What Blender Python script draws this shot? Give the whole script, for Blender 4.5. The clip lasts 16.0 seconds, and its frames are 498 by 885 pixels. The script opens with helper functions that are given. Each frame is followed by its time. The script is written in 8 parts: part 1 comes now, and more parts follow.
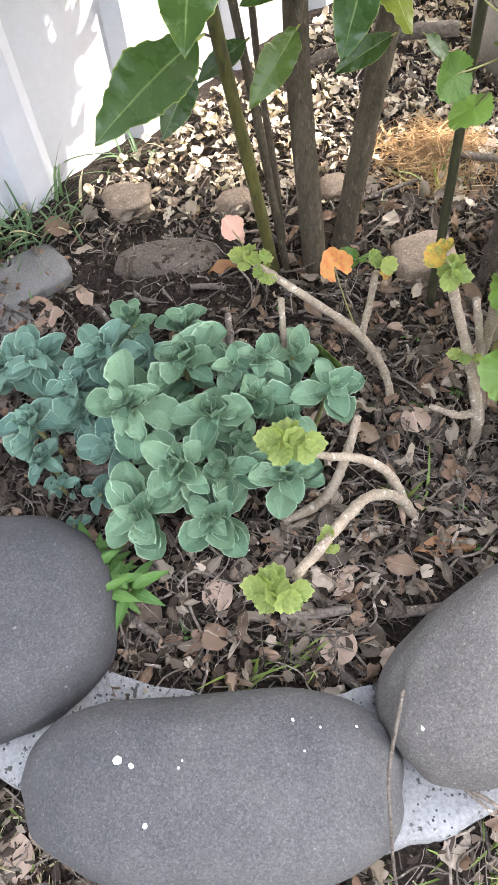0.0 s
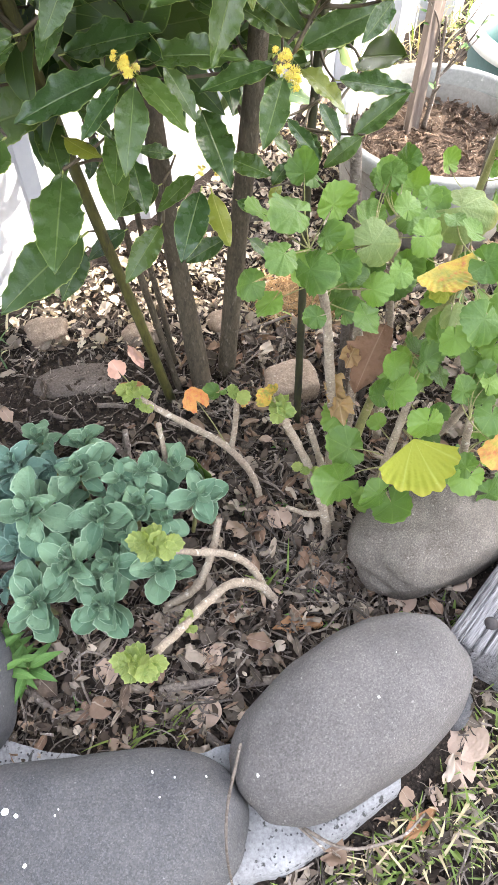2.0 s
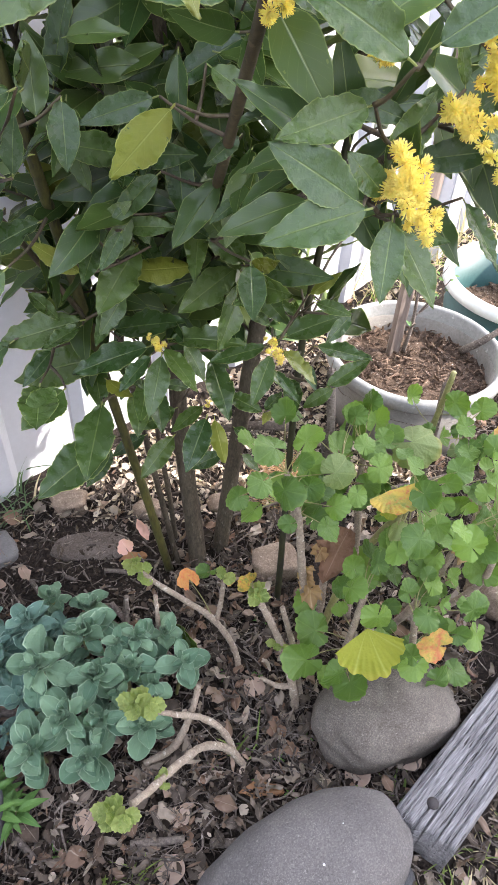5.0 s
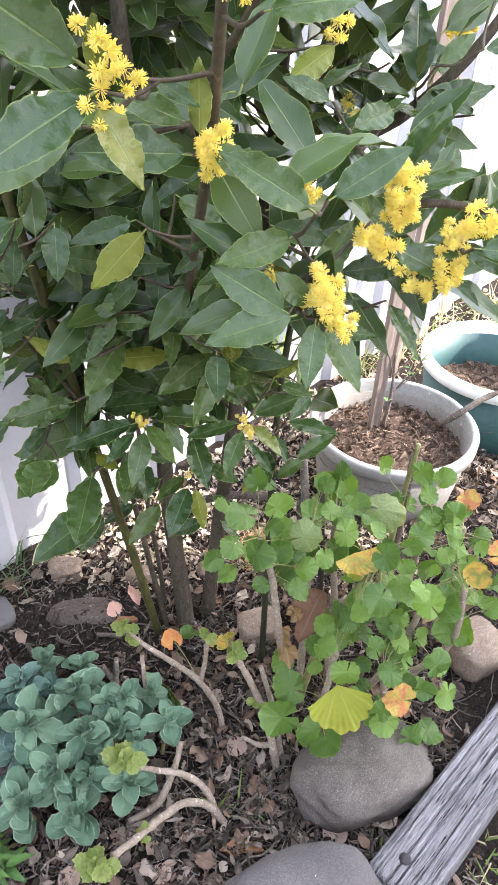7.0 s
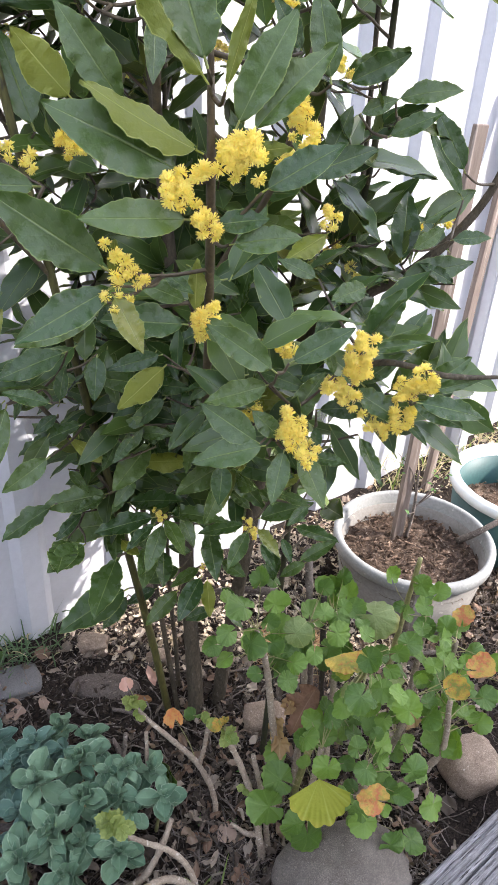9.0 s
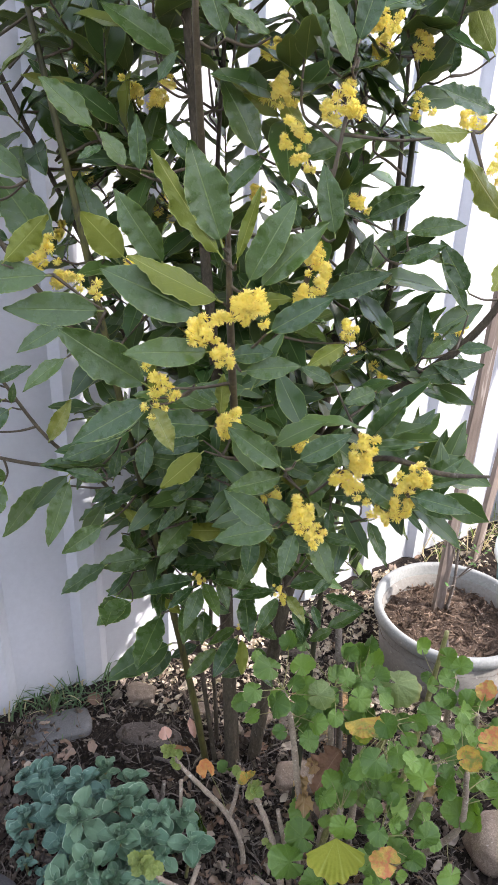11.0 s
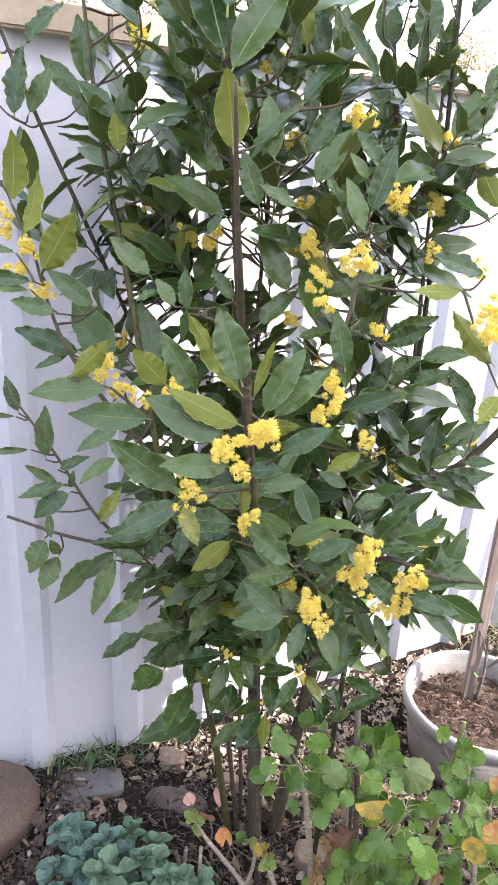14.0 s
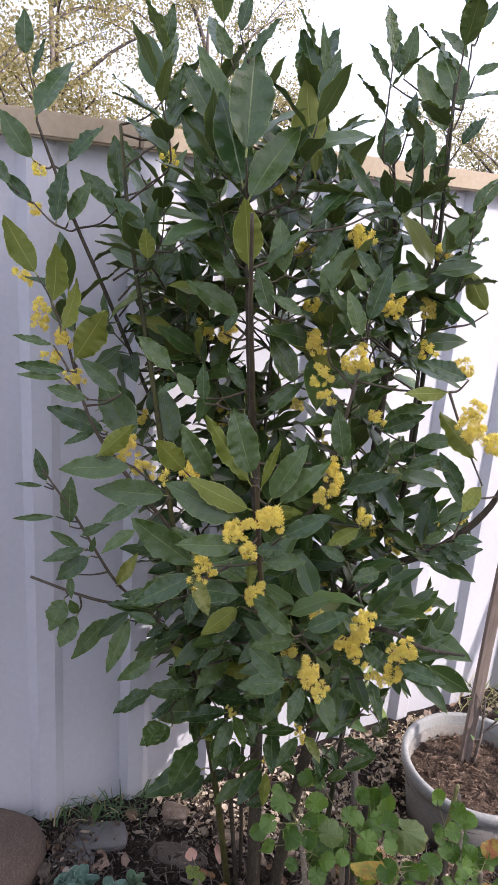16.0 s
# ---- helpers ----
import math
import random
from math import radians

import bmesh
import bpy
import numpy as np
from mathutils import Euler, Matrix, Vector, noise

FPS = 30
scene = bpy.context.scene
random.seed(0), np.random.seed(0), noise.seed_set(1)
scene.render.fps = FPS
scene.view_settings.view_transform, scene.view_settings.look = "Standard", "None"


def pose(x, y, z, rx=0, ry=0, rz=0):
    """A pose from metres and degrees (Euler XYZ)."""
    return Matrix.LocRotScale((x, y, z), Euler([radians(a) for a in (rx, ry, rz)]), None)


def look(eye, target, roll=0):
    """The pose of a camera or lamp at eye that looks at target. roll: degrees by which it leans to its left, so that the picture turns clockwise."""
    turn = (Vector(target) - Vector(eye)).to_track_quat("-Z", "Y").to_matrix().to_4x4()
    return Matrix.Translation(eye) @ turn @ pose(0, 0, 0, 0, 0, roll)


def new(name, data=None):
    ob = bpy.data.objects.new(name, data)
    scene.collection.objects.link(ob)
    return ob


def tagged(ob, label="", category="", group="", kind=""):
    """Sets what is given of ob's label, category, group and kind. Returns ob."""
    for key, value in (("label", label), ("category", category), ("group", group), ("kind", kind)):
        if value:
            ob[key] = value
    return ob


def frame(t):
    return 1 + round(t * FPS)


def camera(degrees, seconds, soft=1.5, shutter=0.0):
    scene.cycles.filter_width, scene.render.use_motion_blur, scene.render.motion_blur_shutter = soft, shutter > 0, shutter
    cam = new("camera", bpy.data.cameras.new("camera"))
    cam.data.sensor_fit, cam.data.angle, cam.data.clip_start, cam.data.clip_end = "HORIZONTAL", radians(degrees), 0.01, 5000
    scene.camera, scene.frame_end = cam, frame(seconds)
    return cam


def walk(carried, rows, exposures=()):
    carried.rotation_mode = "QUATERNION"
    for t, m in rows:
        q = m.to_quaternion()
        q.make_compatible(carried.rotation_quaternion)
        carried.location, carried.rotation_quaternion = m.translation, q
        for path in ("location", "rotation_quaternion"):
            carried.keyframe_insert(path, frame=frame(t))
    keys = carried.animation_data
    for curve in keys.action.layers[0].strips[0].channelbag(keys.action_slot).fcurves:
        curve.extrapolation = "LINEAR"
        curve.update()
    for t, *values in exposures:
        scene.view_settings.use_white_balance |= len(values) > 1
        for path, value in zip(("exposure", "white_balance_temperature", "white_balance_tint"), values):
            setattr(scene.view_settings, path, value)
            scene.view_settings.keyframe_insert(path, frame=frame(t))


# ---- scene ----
cam = camera(39.7, 16.0, 1.0)
PATH = [
    (0, (-0.018, -0.526, 0.803), (-0.074, 0.415, -0.961), -4.8),
    (0.5, (0.011, -0.539, 0.841), (-0.027, 0.444, -0.9), -4.7),
    (1, (0.037, -0.558, 0.883), (0.038, 0.46, -0.838), -2.8),
    (1.5, (0.078, -0.574, 0.931), (0.115, 0.496, -0.758), -1.6),
    (2, (0.096, -0.594, 0.979), (0.167, 0.536, -0.67), 0.4),
    (2.5, (0.103, -0.606, 1.008), (0.173, 0.58, -0.601), 0.6),
    (3, (0.106, -0.613, 1.033), (0.193, 0.609, -0.548), 1.8),
    (3.5, (0.111, -0.623, 1.071), (0.202, 0.649, -0.469), 2.7),
    (4, (0.117, -0.642, 1.11), (0.192, 0.708, -0.364), 3.2),
    (4.2, (0.114, -0.648, 1.123), (0.186, 0.727, -0.328), 4.5),
    (6.3, (0.136, -0.73, 1.207), (0.156, 0.83, -0.045), 2.2),
    (6.5, (0.139, -0.74, 1.204), (0.181, 0.832, -0.031), 1.7),
    (7, (0.166, -0.754, 1.235), (0.191, 0.838, 0.024), 2.5),
    (7.5, (0.205, -0.788, 1.259), (0.148, 0.851, 0.115), 3.4),
    (8, (0.23, -0.826, 1.288), (0.104, 0.845, 0.197), 2.9),
    (8.5, (0.238, -0.848, 1.315), (0.088, 0.852, 0.272), 3.0),
    (8.7, (0.245, -0.852, 1.323), (0.085, 0.86, 0.302), 3.2),
    (10.8, (0.331, -0.948, 1.426), (-0.045, 0.815, 0.559), 2.8),
    (11, (0.335, -0.951, 1.436), (-0.068, 0.81, 0.578), 2.4),
    (11.5, (0.345, -0.951, 1.454), (-0.121, 0.798, 0.604), 2.4),
    (12, (0.358, -0.959, 1.471), (-0.139, 0.788, 0.633), 2.7),
    (12.5, (0.374, -0.98, 1.481), (-0.15, 0.772, 0.672), 3.0),
    (13, (0.384, -1.003, 1.499), (-0.165, 0.757, 0.724), 3.2),
    (13.5, (0.4, -1.018, 1.516), (-0.163, 0.758, 0.79), 3.0),
    (14, (0.413, -1.04, 1.541), (-0.186, 0.737, 0.846), 3.1),
    (14.5, (0.424, -1.062, 1.559), (-0.214, 0.717, 0.906), 2.6),
    (15, (0.427, -1.081, 1.586), (-0.24, 0.701, 0.97), 2.6),
    (15.5, (0.431, -1.11, 1.604), (-0.231, 0.682, 1.012), 3.6),
    (16, (0.438, -1.125, 1.628), (-0.205, 0.68, 1.058), 4.1),
]
EXPOSURES = [(0.0, 3.04, 6550, 12), (1.0, 3.0, 6550, 12), (1.5, 3.07, 6550, 12), (2.5, 3.0, 6400, 14), (3.5, 2.48, 6350, 15), (4.2, 2.45, 6350, 16), (6.5, 2.68, 6200, 18), (7.0, 2.68, 6200, 18), (7.5, 2.32, 6200, 18), (8.5, 2.05, 6200, 17), (11.0, 1.95, 6150, 17), (12.5, 2.33, 6150, 19), (14.0, 2.34, 6200, 22), (15.0, 1.95, 6150, 26), (15.5, 1.8, 6150, 25), (16.0, 1.29, 6150, 24)]
walk(cam, [(t, look(eye, target, roll)) for t, eye, target, roll in PATH], EXPOSURES)

# ---- light ----
SUN = Vector((0.81, 0.08, 0.57)).normalized()
world = bpy.data.worlds.new("sky")
scene.world = world
world.use_nodes = True
sky = world.node_tree.nodes.new("ShaderNodeTexSky")
sky.sky_type = "NISHITA"
sky.sun_disc = False
sky.sun_elevation = math.asin(SUN.z)
sky.dust_density, sky.air_density = 4.0, 1.0
sky.sun_rotation = math.atan2(SUN.x, SUN.y)
background = world.node_tree.nodes["Background"]
background.inputs["Strength"].default_value = 0.15
haze = world.node_tree.nodes.new("ShaderNodeMix")
haze.data_type = "RGBA"
haze.inputs[0].default_value = 0.65
haze.inputs[7].default_value = (4.8, 5.15, 5.8, 1)
world.node_tree.links.new(sky.outputs["Color"], haze.inputs[6])
world.node_tree.links.new(haze.outputs[2], background.inputs["Color"])
sun_data = bpy.data.lights.new("sun", "SUN")
sun_data.energy, sun_data.angle, sun_data.color = 2.4, radians(0.5), (1.0, 0.93, 0.82)
sun = new("sun", sun_data)
sun.matrix_world = look(SUN * 20, (0, 0, 0))

# ---- tools ----
WORLD = {}


def sub_seed(n):
    return random.Random(n)


def mesh_of(name, verts, faces, material, uv=None, smooth=True, slots=None):
    """A mesh from plain lists; uv: one pair for each vertex; slots: the material's number for each face."""
    me = bpy.data.meshes.new(name)
    me.from_pydata([tuple(v) for v in verts], [], [tuple(f) for f in faces])
    if uv is not None:
        layer = me.uv_layers.new(name="leaf")
        loops = np.zeros(len(me.loops), dtype=np.int32)
        me.loops.foreach_get("vertex_index", loops)
        layer.data.foreach_set("uv", np.asarray(uv, dtype=np.float32)[loops].ravel())
    if smooth:
        me.polygons.foreach_set("use_smooth", np.ones(len(me.polygons), dtype=bool))
    for m in material if isinstance(material, (list, tuple)) else [material]:
        me.materials.append(m)
    if slots is not None:
        me.polygons.foreach_set("material_index", np.asarray(slots, dtype=np.int32))
    me.update()
    return me


def put(name, data, m=None, parent=None, label="", category="", group="", kind=""):
    """An object at the world pose m, under parent if one is given."""
    ob = new(name, data)
    m = m or Matrix.Identity(4)
    WORLD[ob.name] = m
    if parent is not None:
        ob.parent = parent
        ob.matrix_basis = WORLD[parent.name].inverted() @ m
    else:
        ob.matrix_basis = m
    return tagged(ob, label, category, group, kind)


def part(name, bm, material, parent, label=""):
    """Links a bmesh in world places as one mesh under a thing or a part."""
    me = bpy.data.meshes.new(name)
    bm.to_mesh(me)
    bm.free()
    me.materials.append(material)
    return put(name, me, None, parent, label)


class Heap:
    """Vertices, faces and uv pairs gathered into one mesh."""

    def __init__(self):
        self.v, self.f, self.uv, self.slots = [], [], [], []

    def add(self, verts, faces, uv=None, m=None, slots=None):
        n = len(self.v)
        verts = np.asarray(verts, dtype=float)
        if m is not None:
            a = np.array(m)
            verts = verts @ a[:3, :3].T + a[:3, 3]
        self.v.extend(verts.tolist())
        self.f.extend([tuple(i + n for i in f) for f in faces])
        self.uv.extend(uv if uv is not None else [(0.5, 0.5)] * len(verts))
        self.slots.extend(slots if slots is not None else [0] * len(faces))
        return self

    def mesh(self, name, material, smooth=True):
        return mesh_of(name, self.v, self.f, material, self.uv, smooth, self.slots)


def glide(points, steps=6):
    """A smooth line through the points."""
    p = [Vector(q) for q in points]
    p = [p[0] * 2 - p[1]] + p + [p[-1] * 2 - p[-2]]
    out = []
    for i in range(1, len(p) - 2):
        for k in range(steps):
            t = k / steps
            a, b, c, d = p[i - 1], p[i], p[i + 1], p[i + 2]
            out.append(0.5 * (2 * b + (c - a) * t + (2 * a - 5 * b + 4 * c - d) * t * t + (3 * b - a - 3 * c + d) * t * t * t))
    return out + [p[-2]]


def tube(points, radii, sides=8, steps=6, rough=0.0, seed=0, knots=0.0):
    """Vertices, faces and uv of a closed round stem along the points."""
    line = glide(points, steps)
    n = len(line)
    size = np.interp(np.linspace(0, 1, n), np.linspace(0, 1, len(radii)), radii)
    rng = sub_seed(seed)
    if knots:
        far = np.cumsum([0.0] + [(line[i + 1] - line[i]).length for i in range(n - 1)])
        size = size * (1 + 0.13 * np.exp(-(((far / knots + 0.37 * seed) % 1.0 - 0.5) / 0.10) ** 2))
    verts, faces, uv = [], [], []
    side = Vector((1, 0.3, 0.1))
    for i, c in enumerate(line):
        d = (line[min(i + 1, n - 1)] - line[max(i - 1, 0)]).normalized()
        side = (side - d * side.dot(d)).normalized()
        other = d.cross(side)
        for k in range(sides):
            a = 2 * math.pi * k / sides
            r = size[i] * (1 + rough * rng.uniform(-1, 1))
            verts.append(c + (side * math.cos(a) + other * math.sin(a)) * r)
            uv.append((k / sides, i / n))
    for i in range(n - 1):
        for k in range(sides):
            q = (k + 1) % sides
            faces.append((i * sides + k, i * sides + q, (i + 1) * sides + q, (i + 1) * sides + k))
    faces.append(tuple(reversed(range(sides))))
    faces.append(tuple(range((n - 1) * sides, n * sides)))
    return verts, faces, uv


def frame_of(place, axis, normal, size=1.0):
    """The pose whose y runs along axis and whose z leans to normal."""
    y = Vector(axis).normalized()
    z = Vector(normal)
    z = z - y * z.dot(y)
    z = z.normalized() if z.length > 1e-4 else y.orthogonal().normalized()
    x = y.cross(z)
    m = Matrix((x, y, z)).transposed().to_4x4()
    return Matrix.Translation(place) @ m @ Matrix.Diagonal((size, size, size, 1))


# ---- materials ----
def tree_of(name):
    m = bpy.data.materials.new(name)
    m.use_nodes = True
    nt = m.node_tree
    return m, nt, nt.nodes["Principled BSDF"], nt.nodes["Material Output"]


def link(nt, a, b):
    nt.links.new(a, b)


def noise_node(nt, vector, scale, detail=5.0, rough=0.6):
    n = nt.nodes.new("ShaderNodeTexNoise")
    n.inputs["Scale"].default_value = scale
    n.inputs["Detail"].default_value = detail
    n.inputs["Roughness"].default_value = rough
    if vector is not None:
        link(nt, vector, n.inputs["Vector"])
    return n.outputs["Fac"]


def ramp(nt, fac, stops):
    r = nt.nodes.new("ShaderNodeValToRGB")
    els = r.color_ramp.elements
    while len(els) < len(stops):
        els.new(0.5)
    for e, (p, c) in zip(els, stops):
        e.position, e.color = p, (*c, 1)
    link(nt, fac, r.inputs["Fac"])
    return r.outputs["Color"]


def mixed(nt, fac, a, b, mode="MIX"):
    n = nt.nodes.new("ShaderNodeMix")
    n.data_type, n.blend_type = "RGBA", mode
    for k, v in ((0, fac), (6, a), (7, b)):
        if isinstance(v, (int, float)):
            n.inputs[k].default_value = v
        elif isinstance(v, tuple):
            n.inputs[k].default_value = (*v, 1)
        else:
            link(nt, v, n.inputs[k])
    return n.outputs[2]


def maths(nt, op, a, b=0.5, c=0.0):
    n = nt.nodes.new("ShaderNodeMath")
    n.operation = op
    for k, v in enumerate((a, b, c)):
        if isinstance(v, (int, float)):
            n.inputs[k].default_value = v
        else:
            link(nt, v, n.inputs[k])
    return n.outputs[0]


def chance(nt):
    """A number of its own for each object and each loose piece."""
    a = nt.nodes.new("ShaderNodeObjectInfo").outputs["Random"]
    b = nt.nodes.new("ShaderNodeNewGeometry").outputs["Random Per Island"]
    return maths(nt, "FRACT", maths(nt, "ADD", a, b))


def bumped(nt, bsdf, height, strength, distance):
    b = nt.nodes.new("ShaderNodeBump")
    b.inputs["Strength"].default_value = strength
    b.inputs["Distance"].default_value = distance
    link(nt, height, b.inputs["Height"])
    link(nt, b.outputs["Normal"], bsdf.inputs["Normal"])


def surface(name, dark, light, spot, scale, fine, rough=0.8, bump=0.4, depth=0.002, vary=0.0, spots=0.62, metal=0.0, stretch=None, speckle=0.0, pits=0.0):
    """A natural surface: broad patches, fine grain, scattered spots and relief."""
    m, nt, bsdf, _ = tree_of(name)
    where = nt.nodes.new("ShaderNodeTexCoord").outputs["Object"]
    if stretch:
        mp = nt.nodes.new("ShaderNodeMapping")
        mp.inputs["Scale"].default_value = stretch
        link(nt, where, mp.inputs["Vector"])
        where = mp.outputs["Vector"]
    broad, grain = noise_node(nt, where, scale, 4), noise_node(nt, where, fine, 6, 0.7)
    col = ramp(nt, broad, [(0.3, dark), (0.7, light)])
    col = mixed(nt, 0.45, col, ramp(nt, grain, [(0.38, dark), (0.62, light)]))
    mask = ramp(nt, noise_node(nt, where, fine * 0.45, 3), [(spots, (0, 0, 0)), (spots + 0.06, (1, 1, 1))])
    col = mixed(nt, mask, col, spot)
    if speckle:
        cells = nt.nodes.new("ShaderNodeTexVoronoi")
        cells.inputs["Scale"].default_value = fine * 2.2
        link(nt, where, cells.inputs["Vector"])
        sep = nt.nodes.new("ShaderNodeSeparateColor")
        link(nt, cells.outputs["Color"], sep.inputs["Color"])
        col = mixed(nt, speckle, col, ramp(nt, sep.outputs[0], [(0.08, (0.28,) * 3), (0.28, (0.85,) * 3), (0.75, (1.05,) * 3), (0.95, (2.1,) * 3)]), "MULTIPLY")
    if pits:
        v = nt.nodes.new("ShaderNodeTexVoronoi")
        v.inputs["Scale"].default_value = pits
        link(nt, where, v.inputs["Vector"])
        sparse = ramp(nt, noise_node(nt, where, pits * 0.25, 2), [(0.45, (0, 0, 0)), (0.55, (1, 1, 1))])
        hole = ramp(nt, v.outputs["Distance"], [(0.16, (1, 1, 1)), (0.24, (0, 0, 0))])
        col = mixed(nt, mixed(nt, 1.0, hole, sparse, "MULTIPLY"), col, (0.05, 0.05, 0.052))
    if vary:
        c = chance(nt)
        col = mixed(nt, 1.0, col, ramp(nt, c, [(0.0, (1 - vary,) * 3), (1.0, (1 + vary * 0.6,) * 3)]), "MULTIPLY")
    link(nt, col, bsdf.inputs["Base Color"])
    link(nt, maths(nt, "MULTIPLY_ADD", grain, 0.25, rough - 0.12), bsdf.inputs["Roughness"])
    bsdf.inputs["Metallic"].default_value = metal
    bsdf.inputs["Specular IOR Level"].default_value = 0.15 if rough >= 0.9 else 0.4
    bumped(nt, bsdf, maths(nt, "ADD", maths(nt, "MULTIPLY", broad, 0.6), grain), bump, depth)
    return m


def leaf_surface(name, low, high, rib, edge, ribs=9.0, rough=0.4, clear=0.25, fans=0.0, tint=None, spec=0.5, wrinkle=1.2, specks=0.35, rims=(0.466, 0.494), veins=0.5, skew=1.0, tinted=0.9):
    """A leaf: two greens by chance, paler ribs and rim by the leaf's own map, some light let through."""
    m, nt, bsdf, out = tree_of(name)
    uv = nt.nodes.new("ShaderNodeSeparateXYZ")
    link(nt, nt.nodes.new("ShaderNodeTexCoord").outputs["UV"], uv.inputs[0])
    u, v = uv.outputs[0], uv.outputs[1]
    where = nt.nodes.new("ShaderNodeTexCoord").outputs["Object"]
    off = maths(nt, "ABSOLUTE", maths(nt, "SUBTRACT", u, 0.5))
    c = chance(nt)
    col = mixed(nt, maths(nt, "POWER", c, skew), low, high)
    patch = noise_node(nt, where, 3.0 if not fans else 2.0, 4)
    col = mixed(nt, maths(nt, "MULTIPLY", patch, 0.55 / skew), col, high)
    if tint:
        hot = ramp(nt, maths(nt, "FRACT", maths(nt, "MULTIPLY", c, 7.31)), [(tinted, (0, 0, 0)), (tinted + 0.06, (1, 1, 1))])
        col = mixed(nt, maths(nt, "MULTIPLY", hot, patch), col, tint)
    if fans:
        a = maths(nt, "ARCTAN2", maths(nt, "SUBTRACT", v, 0.5), maths(nt, "SUBTRACT", u, 0.5))
        wave = maths(nt, "ABSOLUTE", maths(nt, "SUBTRACT", maths(nt, "FRACT", maths(nt, "MULTIPLY", a, fans / 6.2832)), 0.5))
        vein = ramp(nt, wave, [(0.0, (1, 1, 1)), (0.07, (0, 0, 0))])
        far = maths(nt, "SQRT", maths(nt, "ADD", maths(nt, "POWER", maths(nt, "SUBTRACT", u, 0.5), 2.0), maths(nt, "POWER", maths(nt, "SUBTRACT", v, 0.5), 2.0)))
        rim = ramp(nt, far, [(0.40, (0, 0, 0)), (0.5, (1, 1, 1))])
        relief = maths(nt, "MULTIPLY", wave, 0.2)
    else:
        slant = maths(nt, "SUBTRACT", maths(nt, "MULTIPLY", v, ribs), maths(nt, "MULTIPLY", off, ribs * 0.55))
        wave = maths(nt, "ABSOLUTE", maths(nt, "SUBTRACT", maths(nt, "FRACT", slant), 0.5))
        side = ramp(nt, wave, [(0.0, (0.30, 0.30, 0.30)), (0.03, (0, 0, 0))])
        mid = ramp(nt, off, [(0.010, (1, 1, 1)), (0.022, (0, 0, 0))])
        vein = mixed(nt, 1.0, side, mid, "ADD")
        rim = ramp(nt, off, [(rims[0], (0, 0, 0)), (rims[1], (1, 1, 1))])
        relief = maths(nt, "MULTIPLY", 1.0, maths(nt, "MULTIPLY", ramp(nt, off, [(0.0, (0, 0, 0)), (0.03, (1, 1, 1))]), 0.35))
    col = mixed(nt, maths(nt, "MULTIPLY", vein, veins), col, rib)
    col = mixed(nt, maths(nt, "MULTIPLY", rim, 0.75), col, edge)
    fleck = ramp(nt, noise_node(nt, where, 22.0, 2), [(0.70, (0, 0, 0)), (0.74, (1, 1, 1))])
    col = mixed(nt, maths(nt, "MULTIPLY", fleck, specks), col, rib)
    link(nt, col, bsdf.inputs["Base Color"])
    bsdf.inputs["Specular IOR Level"].default_value = spec
    link(nt, maths(nt, "MULTIPLY_ADD", patch, 0.3, rough - 0.15), bsdf.inputs["Roughness"])
    bumped(nt, bsdf, maths(nt, "ADD", relief, maths(nt, "MULTIPLY", noise_node(nt, where, 9.0, 3), wrinkle)), 0.3, 0.03)
    thin = nt.nodes.new("ShaderNodeBsdfTranslucent")
    link(nt, mixed(nt, 1.0, col, (1.6, 1.7, 0.7), "MULTIPLY"), thin.inputs["Color"])
    mix = nt.nodes.new("ShaderNodeMixShader")
    mix.inputs[0].default_value = clear
    link(nt, bsdf.outputs[0], mix.inputs[1])
    link(nt, thin.outputs[0], mix.inputs[2])
    link(nt, mix.outputs[0], out.inputs["Surface"])
    return m


def mottled_leaf(name, one, two, three):
    """A leaf turning colour: three hues in patches that follow its own map, paler along the fan of veins."""
    m, nt, bsdf, out = tree_of(name)
    where = nt.nodes.new("ShaderNodeTexCoord").outputs["Object"]
    c = chance(nt)
    shift = nt.nodes.new("ShaderNodeVectorMath")
    shift.operation = "ADD"
    link(nt, where, shift.inputs[0])
    link(nt, maths(nt, "MULTIPLY", c, 9.0), shift.inputs[1])
    big, fine = noise_node(nt, shift.outputs[0], 2.6, 3), noise_node(nt, shift.outputs[0], 9.0, 5)
    col = mixed(nt, ramp(nt, big, [(0.40, (0, 0, 0)), (0.56, (1, 1, 1))]), one, two)
    col = mixed(nt, ramp(nt, fine, [(0.52, (0, 0, 0)), (0.70, (1, 1, 1))]), col, three)
    col = mixed(nt, ramp(nt, noise_node(nt, shift.outputs[0], 20.0, 2), [(0.62, (0, 0, 0)), (0.72, (0.6, 0.6, 0.6))]), col, (0.30, 0.17, 0.09))
    link(nt, col, bsdf.inputs["Base Color"])
    bsdf.inputs["Roughness"].default_value = 0.65
    bumped(nt, bsdf, fine, 0.3, 0.03)
    thin = nt.nodes.new("ShaderNodeBsdfTranslucent")
    link(nt, col, thin.inputs["Color"])
    mix = nt.nodes.new("ShaderNodeMixShader")
    mix.inputs[0].default_value = 0.25
    link(nt, bsdf.outputs[0], mix.inputs[1])
    link(nt, thin.outputs[0], mix.inputs[2])
    link(nt, mix.outputs[0], out.inputs["Surface"])
    return m


